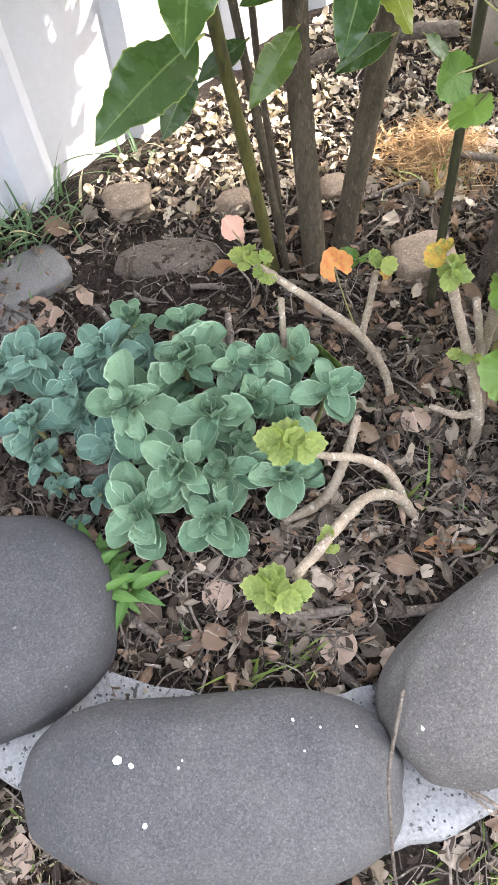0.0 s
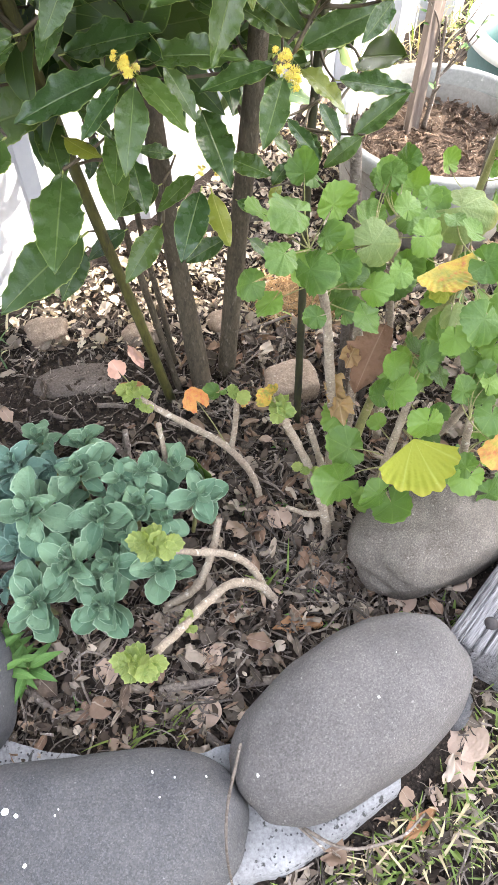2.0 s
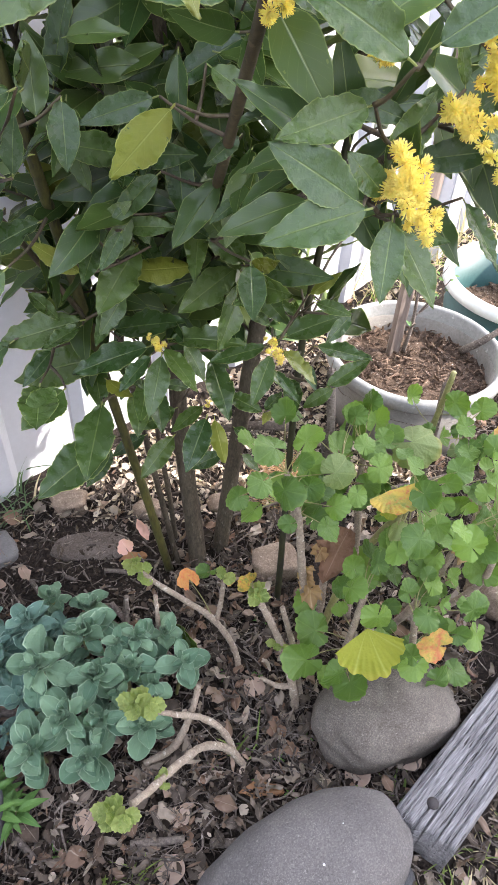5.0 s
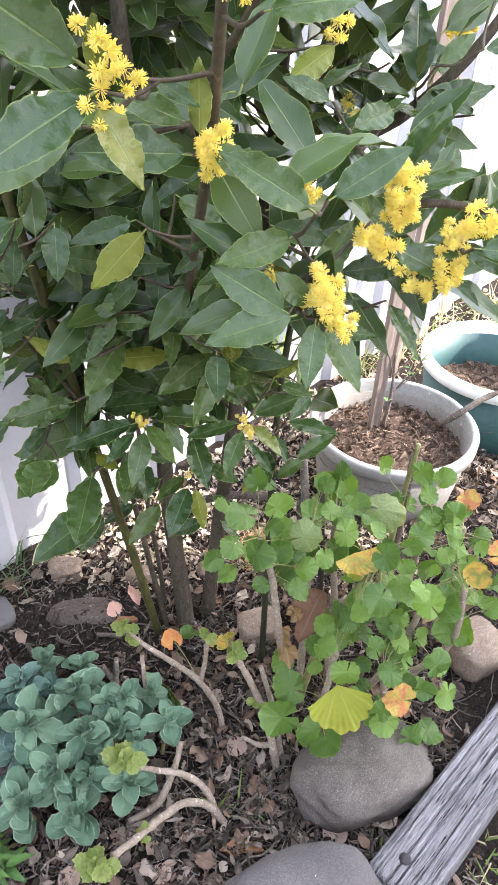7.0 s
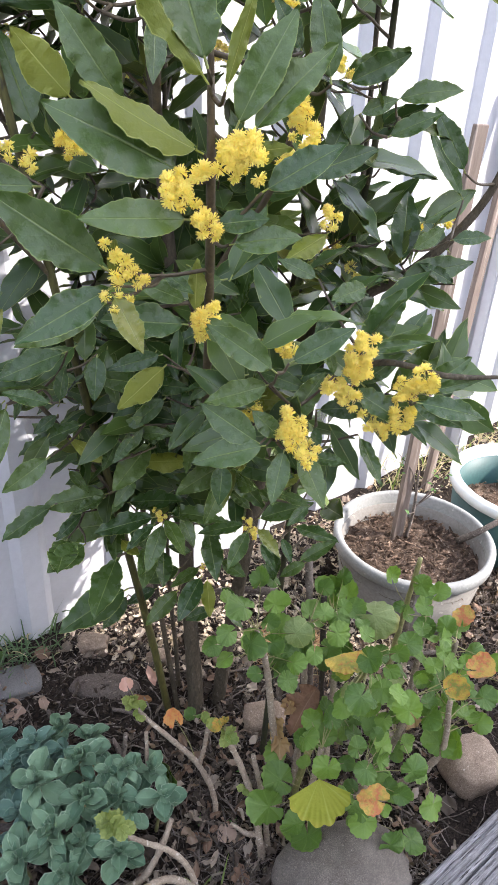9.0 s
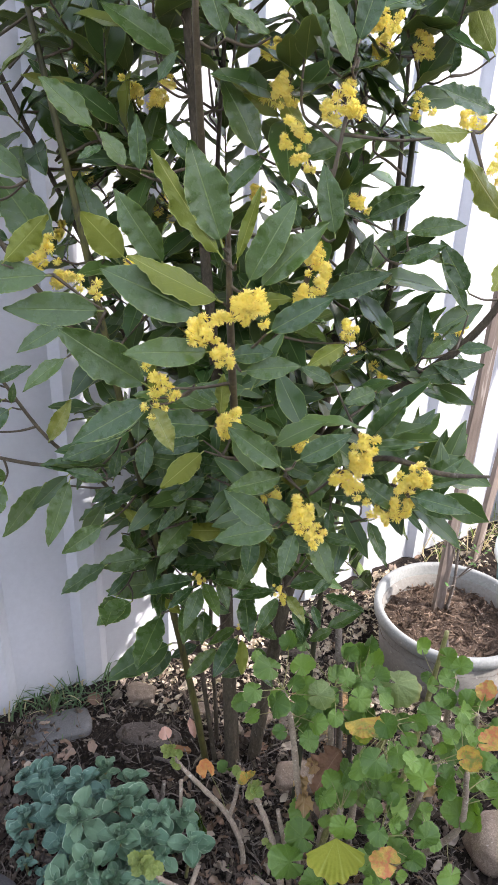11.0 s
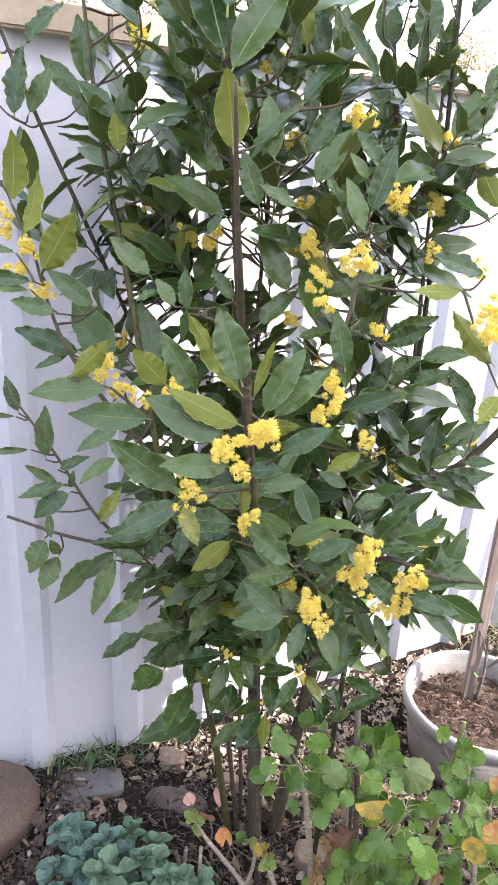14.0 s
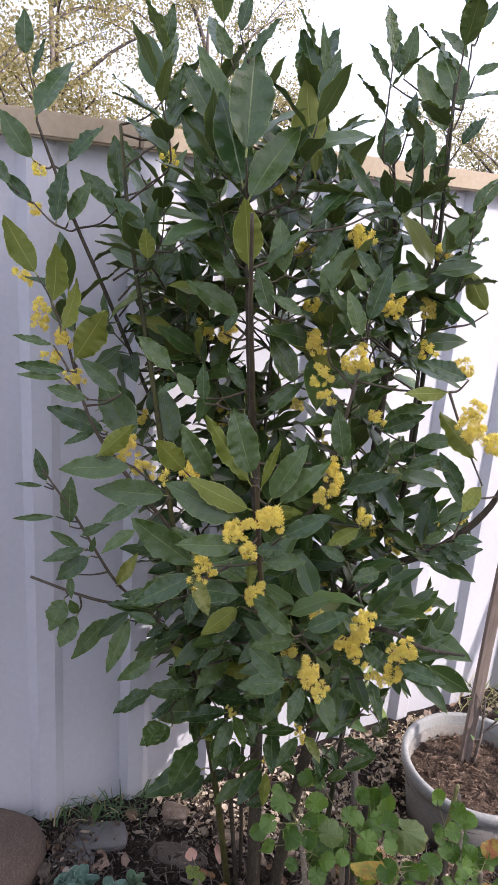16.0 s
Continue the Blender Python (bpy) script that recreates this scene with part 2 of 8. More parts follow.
SOIL = surface("soil", (0.010, 0.008, 0.007), (0.045, 0.034, 0.027), (0.19, 0.155, 0.12), 9.0, 160.0, 0.95, 1.0, 0.006, spots=0.67, speckle=0.7)
MULCH = surface("mulch", (0.055, 0.038, 0.028), (0.25, 0.175, 0.125), (0.44, 0.37, 0.30), 60.0, 300.0, 0.95, 0.9, 0.004, vary=0.6)
RIVER_STONE = surface("river_stone", (0.043, 0.045, 0.051), (0.120, 0.116, 0.113), (0.19, 0.187, 0.185), 7.0, 330.0, 0.85, 1.0, 0.0012, spots=0.68, speckle=0.30)
DARK_STONE = surface("dark_river_stone", (0.034, 0.037, 0.044), (0.084, 0.084, 0.086), (0.16, 0.16, 0.165), 8.0, 330.0, 0.85, 1.0, 0.0012, spots=0.68, speckle=0.30)
WARM_STONE = surface("warm_river_stone", (0.070, 0.065, 0.062), (0.170, 0.156, 0.146), (0.24, 0.225, 0.21), 6.0, 330.0, 0.85, 1.0, 0.0012, spots=0.68, speckle=0.30)
GREY_STONE = surface("grey_stone", (0.078, 0.068, 0.057), (0.205, 0.182, 0.155), (0.29, 0.265, 0.23), 16.0, 400.0, 0.9, 0.9, 0.002, spots=0.66, speckle=0.4)
EARTHY_STONE = surface("earthy_stone", (0.075, 0.062, 0.052), (0.165, 0.14, 0.12), (0.07, 0.055, 0.045), 14.0, 240.0, 0.95, 0.9, 0.002, spots=0.60, speckle=0.3)
SANDSTONE = surface("sandstone", (0.075, 0.054, 0.044), (0.155, 0.112, 0.082), (0.20, 0.155, 0.12), 9.0, 200.0, 0.85, 0.4, 0.0015, spots=0.7, speckle=0.4)
TAN_STONE = surface("tan_stone", (0.15, 0.11, 0.08), (0.36, 0.285, 0.215), (0.46, 0.39, 0.32), 26.0, 260.0, 0.9, 0.9, 0.002, spots=0.66, speckle=0.25)
CONCRETE = surface("concrete", (0.15, 0.15, 0.155), (0.37, 0.37, 0.375), (0.07, 0.07, 0.068), 9.0, 190.0, 0.92, 0.9, 0.002, spots=0.60, pits=140.0)
PAVER = surface("paver", (0.095, 0.093, 0.090), (0.195, 0.19, 0.183), (0.11, 0.10, 0.09), 14.0, 300.0, 0.92, 0.8, 0.0015, spots=0.66)
PAINT = surface("white_paint", (0.51, 0.52, 0.548), (0.585, 0.595, 0.625), (0.45, 0.44, 0.43), 2.2, 60.0, 0.45, 0.1, 0.0008, spots=0.76)
CREAM = surface("cream_paint", (0.33, 0.26, 0.17), (0.44, 0.36, 0.25), (0.32, 0.27, 0.20), 5.0, 90.0, 0.5, 0.1, 0.0008, spots=0.72)
BARK = surface("laurel_bark", (0.050, 0.042, 0.030), (0.125, 0.105, 0.075), (0.15, 0.13, 0.10), 55.0, 260.0, 0.9, 0.9, 0.002, stretch=(1, 1, 0.35), speckle=0.2)
GREEN_BARK = surface("green_bark", (0.020, 0.020, 0.008), (0.125, 0.12, 0.032), (0.03, 0.028, 0.015), 22.0, 150.0, 0.6, 0.6, 0.0015, spots=0.60, stretch=(1, 1, 0.25))
MOSSY = surface("mossy_bark", (0.012, 0.013, 0.006), (0.055, 0.055, 0.02), (0.02, 0.02, 0.012), 22.0, 150.0, 0.7, 0.6, 0.0015, spots=0.60, stretch=(1, 1, 0.25))
TWIG_RED = surface("young_twig", (0.045, 0.033, 0.02), (0.12, 0.095, 0.055), (0.13, 0.10, 0.06), 40.0, 200.0, 0.6, 0.3, 0.0008)
STEM = surface("pelargonium_stem", (0.20, 0.15, 0.105), (0.42, 0.355, 0.275), (0.54, 0.485, 0.40), 40.0, 240.0, 0.85, 1.0, 0.002, spots=0.61, speckle=0.2)
STEM_GREEN = surface("green_stem", (0.16, 0.17, 0.06), (0.34, 0.32, 0.13), (0.42, 0.36, 0.22), 45.0, 200.0, 0.6, 0.4, 0.001)
DEAD_WOOD = surface("dead_wood", (0.07, 0.055, 0.045), (0.27, 0.23, 0.195), (0.42, 0.37, 0.32), 30.0, 240.0, 0.95, 0.8, 0.0015, vary=0.65)
TIMBER = surface("grey_timber", (0.055, 0.050, 0.050), (0.37, 0.362, 0.365), (0.03, 0.027, 0.026), 120.0, 520.0, 0.95, 1.0, 0.003, spots=0.60, stretch=(0.07, 1, 1), speckle=0.2)
STAKE = surface("brown_timber", (0.12, 0.092, 0.074), (0.25, 0.20, 0.165), (0.34, 0.29, 0.25), 20.0, 140.0, 0.85, 0.6, 0.001, stretch=(1, 0.08, 1))
RUST = surface("rusty_steel", (0.026, 0.022, 0.022), (0.060, 0.052, 0.050), (0.09, 0.055, 0.04), 60.0, 300.0, 0.7, 0.5, 0.0006, metal=0.2)
POT_GREY = surface("pot_grey", (0.20, 0.205, 0.195), (0.34, 0.345, 0.325), (0.42, 0.42, 0.39), 9.0, 120.0, 0.8, 0.3, 0.0008, spots=0.66)
POT_GREEN = surface("pot_green", (0.022, 0.065, 0.065), (0.04, 0.105, 0.10), (0.14, 0.19, 0.185), 6.0, 90.0, 0.5, 0.1, 0.0006, spots=0.72)
# tan-stained, and darker than the rim to hold the shade on the pot's front
POT_BODY_SHADED = surface("pot_body_shaded", (0.13, 0.122, 0.105), (0.24, 0.225, 0.20), (0.32, 0.30, 0.27), 9.0, 120.0, 0.85, 0.3, 0.0008, spots=0.66)
POT_RIM = surface("pot_rim", (0.62, 0.66, 0.64), (0.74, 0.77, 0.75), (0.55, 0.58, 0.56), 8.0, 90.0, 0.5, 0.1, 0.0006, spots=0.72)
# for the added walls out of view, kept pale so they bounce light
RENDERED = surface("unseen_wall", (0.68, 0.66, 0.62), (0.76, 0.74, 0.70), (0.62, 0.60, 0.57), 1.2, 30.0, 0.9, 0.2, 0.002)
STRAW = surface("straw", (0.30, 0.17, 0.075), (0.58, 0.39, 0.20), (0.66, 0.50, 0.30), 20.0, 160.0, 0.85, 0.2, 0.0006, vary=0.5)
POLLEN = leaf_surface("pollen", (0.72, 0.56, 0.11), (0.88, 0.76, 0.28), (0.92, 0.82, 0.4), (0.85, 0.68, 0.15), 2.0, 0.8, 0.4, spec=0.1)
BUD = surface("bud", (0.36, 0.36, 0.10), (0.58, 0.52, 0.16), (0.68, 0.62, 0.25), 60.0, 300.0, 0.7, 0.2, 0.0006)
LAUREL = leaf_surface("laurel_leaf", (0.024, 0.062, 0.018), (0.083, 0.136, 0.029), (0.26, 0.33, 0.12), (0.24, 0.31, 0.10), 8.0, 0.27, 0.20, tint=(0.34, 0.32, 0.05), tinted=0.955, spec=0.50, wrinkle=0.14, specks=0.0, skew=1.3, rims=(0.470, 0.495))
LAUREL_BACK = leaf_surface("laurel_leaf_back", (0.095, 0.145, 0.040), (0.155, 0.205, 0.055), (0.42, 0.44, 0.15), (0.48, 0.50, 0.2), 8.0, 0.5, 0.24, spec=0.35, wrinkle=0.3, specks=0.0, rims=(0.470, 0.495))
YOUNG = leaf_surface("young_leaf", (0.115, 0.155, 0.018), (0.23, 0.26, 0.032), (0.46, 0.47, 0.15), (0.50, 0.52, 0.18), 8.0, 0.42, 0.3, spec=0.4, wrinkle=0.3, specks=0.0, rims=(0.470, 0.495))
GERANIUM = leaf_surface("geranium_leaf", (0.028, 0.078, 0.009), (0.150, 0.255, 0.042), (0.24, 0.34, 0.11), (0.17, 0.27, 0.065), 0, 0.5, 0.24, fans=7.0, spec=0.5, wrinkle=0.3, veins=0.16, specks=0.0, skew=1.3)
FRILL = leaf_surface("frilled_leaf", (0.12, 0.19, 0.05), (0.26, 0.31, 0.10), (0.40, 0.46, 0.18), (0.38, 0.42, 0.16), 0, 0.65, 0.3, fans=9.0, spec=0.25, veins=0.3, specks=0.0)
WITHERED = leaf_surface("withered_leaf", (0.12, 0.062, 0.036), (0.26, 0.155, 0.10), (0.36, 0.25, 0.18), (0.16, 0.09, 0.06), 9.0, 0.85, 0.12, spec=0.15, wrinkle=2.0)
ORANGE_LEAF = mottled_leaf("orange_leaf", (0.62, 0.24, 0.08), (0.64, 0.34, 0.11), (0.58, 0.16, 0.11))
SHRIVELLED = leaf_surface("shrivelled_leaf", (0.26, 0.16, 0.08), (0.46, 0.33, 0.19), (0.5, 0.38, 0.24), (0.34, 0.22, 0.12), 5.0, 0.85, 0.2, spec=0.15)
AUTUMN = mottled_leaf("autumn_leaf", (0.48, 0.17, 0.07), (0.52, 0.35, 0.08), (0.30, 0.32, 0.06))
YELLOWING = leaf_surface("yellowing_leaf", (0.12, 0.18, 0.025), (0.29, 0.31, 0.04), (0.40, 0.44, 0.14), (0.46, 0.40, 0.08), 0, 0.65, 0.3, fans=9.0, spec=0.2, veins=0.35, specks=0.3)
DULL_LEAF = leaf_surface("fading_leaf", (0.10, 0.155, 0.055), (0.22, 0.27, 0.105), (0.32, 0.36, 0.17), (0.34, 0.30, 0.10), 0, 0.6, 0.25, fans=7.0, spec=0.3, veins=0.4, specks=0.2)
TURNING = mottled_leaf("turning_leaf", (0.20, 0.24, 0.05), (0.50, 0.36, 0.06), (0.50, 0.18, 0.06))
SEDUM = leaf_surface("sedum_leaf", (0.066, 0.142, 0.116), (0.182, 0.302, 0.234), (0.25, 0.39, 0.31), (0.44, 0.60, 0.50), 2.0, 0.6, 0.15, spec=0.3, rims=(0.45, 0.496), specks=0.05, veins=0.3)
SEDUM_GREEN = leaf_surface("sedum_green_leaf", (0.077, 0.163, 0.104), (0.205, 0.322, 0.200), (0.28, 0.40, 0.27), (0.46, 0.60, 0.44), 2.0, 0.6, 0.17, spec=0.3, rims=(0.45, 0.496), specks=0.05, veins=0.3)
SPURGE = leaf_surface("spurge_leaf", (0.050, 0.135, 0.028), (0.115, 0.235, 0.050), (0.22, 0.34, 0.12), (0.16, 0.29, 0.08), 7.0, 0.5, 0.25, specks=0.0)
GRASS = leaf_surface("grass_blade", (0.085, 0.140, 0.030), (0.190, 0.255, 0.062), (0.22, 0.30, 0.10), (0.20, 0.26, 0.08), 1.0, 0.5, 0.3)
COARSE_GRASS = leaf_surface("coarse_grass_blade", (0.050, 0.105, 0.050), (0.115, 0.185, 0.085), (0.17, 0.25, 0.13), (0.13, 0.20, 0.10), 1.0, 0.5, 0.25)
DRY_GRASS = leaf_surface("dry_grass", (0.36, 0.29, 0.17), (0.58, 0.50, 0.33), (0.55, 0.48, 0.33), (0.50, 0.42, 0.28), 1.0, 0.8, 0.2)
DRY_LEAF = leaf_surface("dry_leaf", (0.024, 0.017, 0.014), (0.47, 0.39, 0.315), (0.42, 0.35, 0.28), (0.26, 0.20, 0.155), 7.0, 0.85, 0.10, spec=0.2, skew=2.25, tint=(0.26, 0.15, 0.095), tinted=0.6)
# pale dead leaves, lightened further so their colour holds the sun behind the stems
PALE_SUNLIT = leaf_surface("pale_sunlit_leaf", (0.32, 0.25, 0.185), (0.68, 0.585, 0.475), (0.62, 0.52, 0.42), (0.45, 0.35, 0.26), 7.0, 0.85, 0.12, spec=0.2, skew=1.2)
HUMUS = leaf_surface("rotting_leaf", (0.016, 0.011, 0.009), (0.17, 0.13, 0.10), (0.16, 0.12, 0.10), (0.10, 0.075, 0.06), 7.0, 0.9, 0.08, spec=0.15, skew=2.6)
PINK_LEAF = leaf_surface("pink_dry_leaf", (0.27, 0.18, 0.135), (0.50, 0.385, 0.31), (0.54, 0.43, 0.35), (0.40, 0.29, 0.22), 7.0, 0.8, 0.12, spec=0.2)
ROSE_LEAF = leaf_surface("rose_dry_leaf", (0.50, 0.27, 0.22), (0.62, 0.40, 0.34), (0.66, 0.46, 0.40), (0.52, 0.30, 0.25), 7.0, 0.8, 0.15, spec=0.2)
RUSSET_LEAF = leaf_surface("russet_dry_leaf", (0.26, 0.125, 0.06), (0.40, 0.22, 0.11), (0.46, 0.30, 0.18), (0.24, 0.12, 0.07), 7.0, 0.7, 0.12, spec=0.3)
WILD_LEAF = leaf_surface("wild_leaf", (0.16, 0.145, 0.06), (0.36, 0.30, 0.155), (0.34, 0.29, 0.15), (0.34, 0.28, 0.14), 3.0, 0.7, 0.3)

# ---- ground ----
def edge_line(x):
    """Outer edge of the concrete footing."""
    return -0.585 + 1.0 * (x + 0.02) ** 2


def ground_height(x, y):
    h = 0.012 * noise.fractal(Vector((x * 5, y * 5, 0.3)), 0.8, 2.0, 3)
    near = max(0.0, 1 - (abs(x) + abs(y)) / 4)
    h += near * 0.006 * noise.fractal(Vector((x * 45, y * 45, 2.0)), 0.7, 2.0, 3)
    out = edge_line(max(-0.7, min(0.6, x))) - y
    h -= 0.035 * max(0.0, min(1.0, 0.5 + out / 0.06))
    left = max(0.0, min(1.0, (-0.28 - x) / 0.3))
    return h - 0.012 + 0.03 * left


def spaced(fine_from, fine_to, step, far):
    inner = list(np.arange(fine_from, fine_to, step))
    outer, d = [], step
    s = 0.0
    while s < far:
        d *= 1.35
        s += d
        outer.append(s)
    return [fine_from - o for o in reversed(outer)] + inner + [fine_to + o for o in outer]


def build_ground():
    xs, ys = spaced(-0.8, 1.3, 0.012, 400.0), spaced(-0.9, 1.7, 0.012, 400.0)
    verts = [(x, y, ground_height(x, y)) for y in ys for x in xs]
    n = len(xs)
    faces = [(j * n + i, j * n + i + 1, (j + 1) * n + i + 1, (j + 1) * n + i) for j in range(len(ys) - 1) for i in range(n - 1)]
    put("ground", mesh_of("ground", verts, faces, SOIL), label="dark brown garden soil, crumbly and uneven", category="ground", kind="structure")


build_ground()

# ---- fence ----
FENCE_TURN = math.atan2(1.07, 1.0)
FENCE_AT = Vector((0.0, 0.79, 0.0))
FENCE = Matrix.Translation(FENCE_AT) @ Matrix.Rotation(FENCE_TURN, 4, "Z")
FENCE_FOOT, FENCE_TOP = -0.05, 1.80


def rib_profile(s):
    """Depth of the steel sheet towards the garden along the fence, ribs every 0.25 m."""
    f = (s / 0.25) % 1.0
    rise = [(0.0, 0.0), (0.64, 0.0), (0.72, -0.024), (0.90, -0.024), (1.0, 0.0)]
    for (a, da), (b, db) in zip(rise, rise[1:]):
        if a <= f <= b:
            return da + (db - da) * (f - a) / (b - a)
    return 0.0


def build_fence():
    fence = put("fence", None, FENCE, label="white ribbed steel fence with a cream cap rail", category="fence", kind="structure")
    width = 0.25 * 3
    for k in range(-4, 7):
        s0 = k * width - 0.023
        cuts = [s0 + 0.25 * (q + f) for q in range(3) for f in (0.0, 0.012, 0.628, 0.64, 0.652, 0.708, 0.72, 0.732, 0.888, 0.9, 0.912, 0.988)] + [s0 + width]
        verts, faces = [], []
        for back in (0.0, 0.0025):
            for s in cuts:
                d = rib_profile(s - s0)
                verts += [(s, d + back, FENCE_FOOT), (s, d + back, FENCE_TOP)]
        n = len(cuts)
        for i in range(n - 1):
            faces.append((2 * i, 2 * i + 2, 2 * i + 3, 2 * i + 1))
            o = 2 * n
            faces.append((o + 2 * i + 1, o + 2 * i + 3, o + 2 * i + 2, o + 2 * i))
            faces.append((2 * i + 1, 2 * i + 3, o + 2 * i + 3, o + 2 * i + 1))
        put("steel_sheet", mesh_of("steel_sheet", verts, faces, PAINT, smooth=False), FENCE, fence)
    for s0 in (-3.0, -0.6, 1.8):
        b = bmesh.new()
        bmesh.ops.create_cube(b, size=1, matrix=FENCE @ Matrix.Translation((s0 + 1.198, -0.012, FENCE_TOP + 0.022)) @ Matrix.Diagonal((2.396, 0.062, 0.053, 1)))
        bmesh.ops.bevel(b, geom=b.edges[:], offset=0.005, segments=2, affect="EDGES")
        part("cap_rail", b, CREAM, fence, "cream painted cap rail")
    b = bmesh.new()
    bmesh.ops.create_cube(b, size=1, matrix=FENCE @ Matrix.Translation((1.155, -0.055, 0.87)) @ Matrix.Diagonal((0.065, 0.045, 1.85, 1)))
    bmesh.ops.bevel(b, geom=b.edges[:], offset=0.006, segments=2, affect="EDGES")
    part("fence_post", b, PAINT, fence, "white steel fence post")


build_fence()


# ---- unseen plain walls, added to close the place behind the path and shape light ----
def plain_wall(name, lo, hi, label, m):
    b = bmesh.new()
    mid, size = (Vector(lo) + Vector(hi)) / 2, Vector(hi) - Vector(lo)
    bmesh.ops.create_cube(b, size=1, matrix=Matrix.Translation(mid) @ Matrix.Diagonal((*size, 1)))
    bmesh.ops.bevel(b, geom=b.edges[:], offset=0.02, segments=2, affect="EDGES")
    me = bpy.data.meshes.new(name)
    b.to_mesh(me)
    b.free()
    me.materials.append(RENDERED)
    put(name, me, m, label=label, category="wall", kind="structure")


# unseen wall, placed so that its corner bounds the shade on the bed
plain_wall("shade_wall_east", (3.6, -1.3, -0.1), (6.4, 0.76, 5.3), "plain pale wall out of view, added to shape the light", Matrix.Identity(4))
# added behind the camera path to cut low light from the front
plain_wall("shade_wall_south", (-4.0, -3.4, -0.1), (3.6, -3.15, 2.7), "plain pale wall out of view, added to shape the light", Matrix.Identity(4))


# ---- border stones ----
def stone_mesh(name, size, power, seed, material, detail=5, rough=0.03, dents=(), fine=0.0):
    b = bmesh.new()
    bmesh.ops.create_icosphere(b, subdivisions=detail, radius=1.0)
    off = Vector((seed * 7.1, seed * 3.3, seed * 1.7))
    for v in b.verts:
        d = v.co.normalized()
        s = (abs(d.x) ** power + abs(d.y) ** power + abs(d.z) ** power) ** (-1 / power)
        a = math.atan2(d.y, d.x)
        for at, wide, deep in dents:
            q = (a - radians(at) + math.pi) % (2 * math.pi) - math.pi
            s *= 1 - deep * math.exp(-(q / radians(wide)) ** 2) * (1 - d.z * d.z)
        s *= 1 + rough * noise.fractal(d * 1.3 + off, 0.8, 2.0, 3) + fine * noise.fractal(d * 9 + off, 0.8, 2.0, 3)
        v.co = Vector((d.x * s * size[0], d.y * s * size[1], d.z * s * size[2]))
    me = bpy.data.meshes.new(name)
    b.to_mesh(me)
    b.free()
    me.materials.append(material)
    me.polygons.foreach_set("use_smooth", np.ones(len(me.polygons), dtype=bool))
    return me


def stone(name, at, size, turn, power, seed, material, label, category="stone", group="", tilt=(0, 0), **more):
    me = stone_mesh(name, size, power, seed, material, **more)
    return put(name, me, pose(*at, tilt[0], tilt[1], turn), label=label, category=category, group=group)


EDGING = "river stones edging the bed"
stone("river_stone", (-0.080, -0.503, 0.052), (0.184, 0.094, 0.075), -2, 2.4, 1, RIVER_STONE, "long smooth grey river stone with pale flecks, on concrete", group=EDGING, dents=[(103, 24, 0.14)], rough=0.05)
stone("river_stone", (0.246, -0.388, 0.055), (0.170, 0.094, 0.080), 31, 2.4, 2, WARM_STONE, "oval smooth grey river stone set on the footing", group=EDGING, rough=0.06, dents=[(255, 30, 0.06)])
stone("river_stone", (-0.330, -0.345, 0.050), (0.140, 0.118, 0.085), 20, 2.3, 3, DARK_STONE, "broad rounded dark grey river stone beside the sedum", group=EDGING, rough=0.06)
stone("river_stone", (0.402, -0.130, 0.035), (0.122, 0.085, 0.070), 22, 2.3, 4, GREY_STONE, "rough speckled grey stone under the geranium", group=EDGING, rough=0.10, fine=0.02)
stone("river_stone", (-0.624, -0.032, 0.038), (0.175, 0.150, 0.078), 15, 2.4, 5, SANDSTONE, "large smooth brown sandstone beside the fence", group=EDGING, rough=0.05)


def build_footing():
    verts, faces = [], []
    xs = np.linspace(-0.62, 0.30, 80)
    cross = np.linspace(0, 1, 18)
    for x in xs:
        yo = edge_line(x) + 0.006 * noise.noise(Vector((x * 30, 0, 0))) + 0.008 * noise.noise(Vector((x * 9, 4, 0)))
        for c in cross:
            y = yo + 0.165 * c
            z = 0.016 + 0.004 * noise.fractal(Vector((x * 25, y * 25, 0)), 0.7, 2, 4)
            if c == 0:
                z = -0.05
            elif c < 0.07:
                z -= 0.008
            verts.append((x, y, z))
    n = len(cross)
    for i in range(len(xs) - 1):
        for j in range(n - 1):
            faces.append((i * n + j, i * n + n + j, i * n + n + j + 1, i * n + j + 1))
    put("footing", mesh_of("footing", verts, faces, CONCRETE), label="pitted pale grey concrete footing under the stones", category="footing", kind="structure")


build_footing()


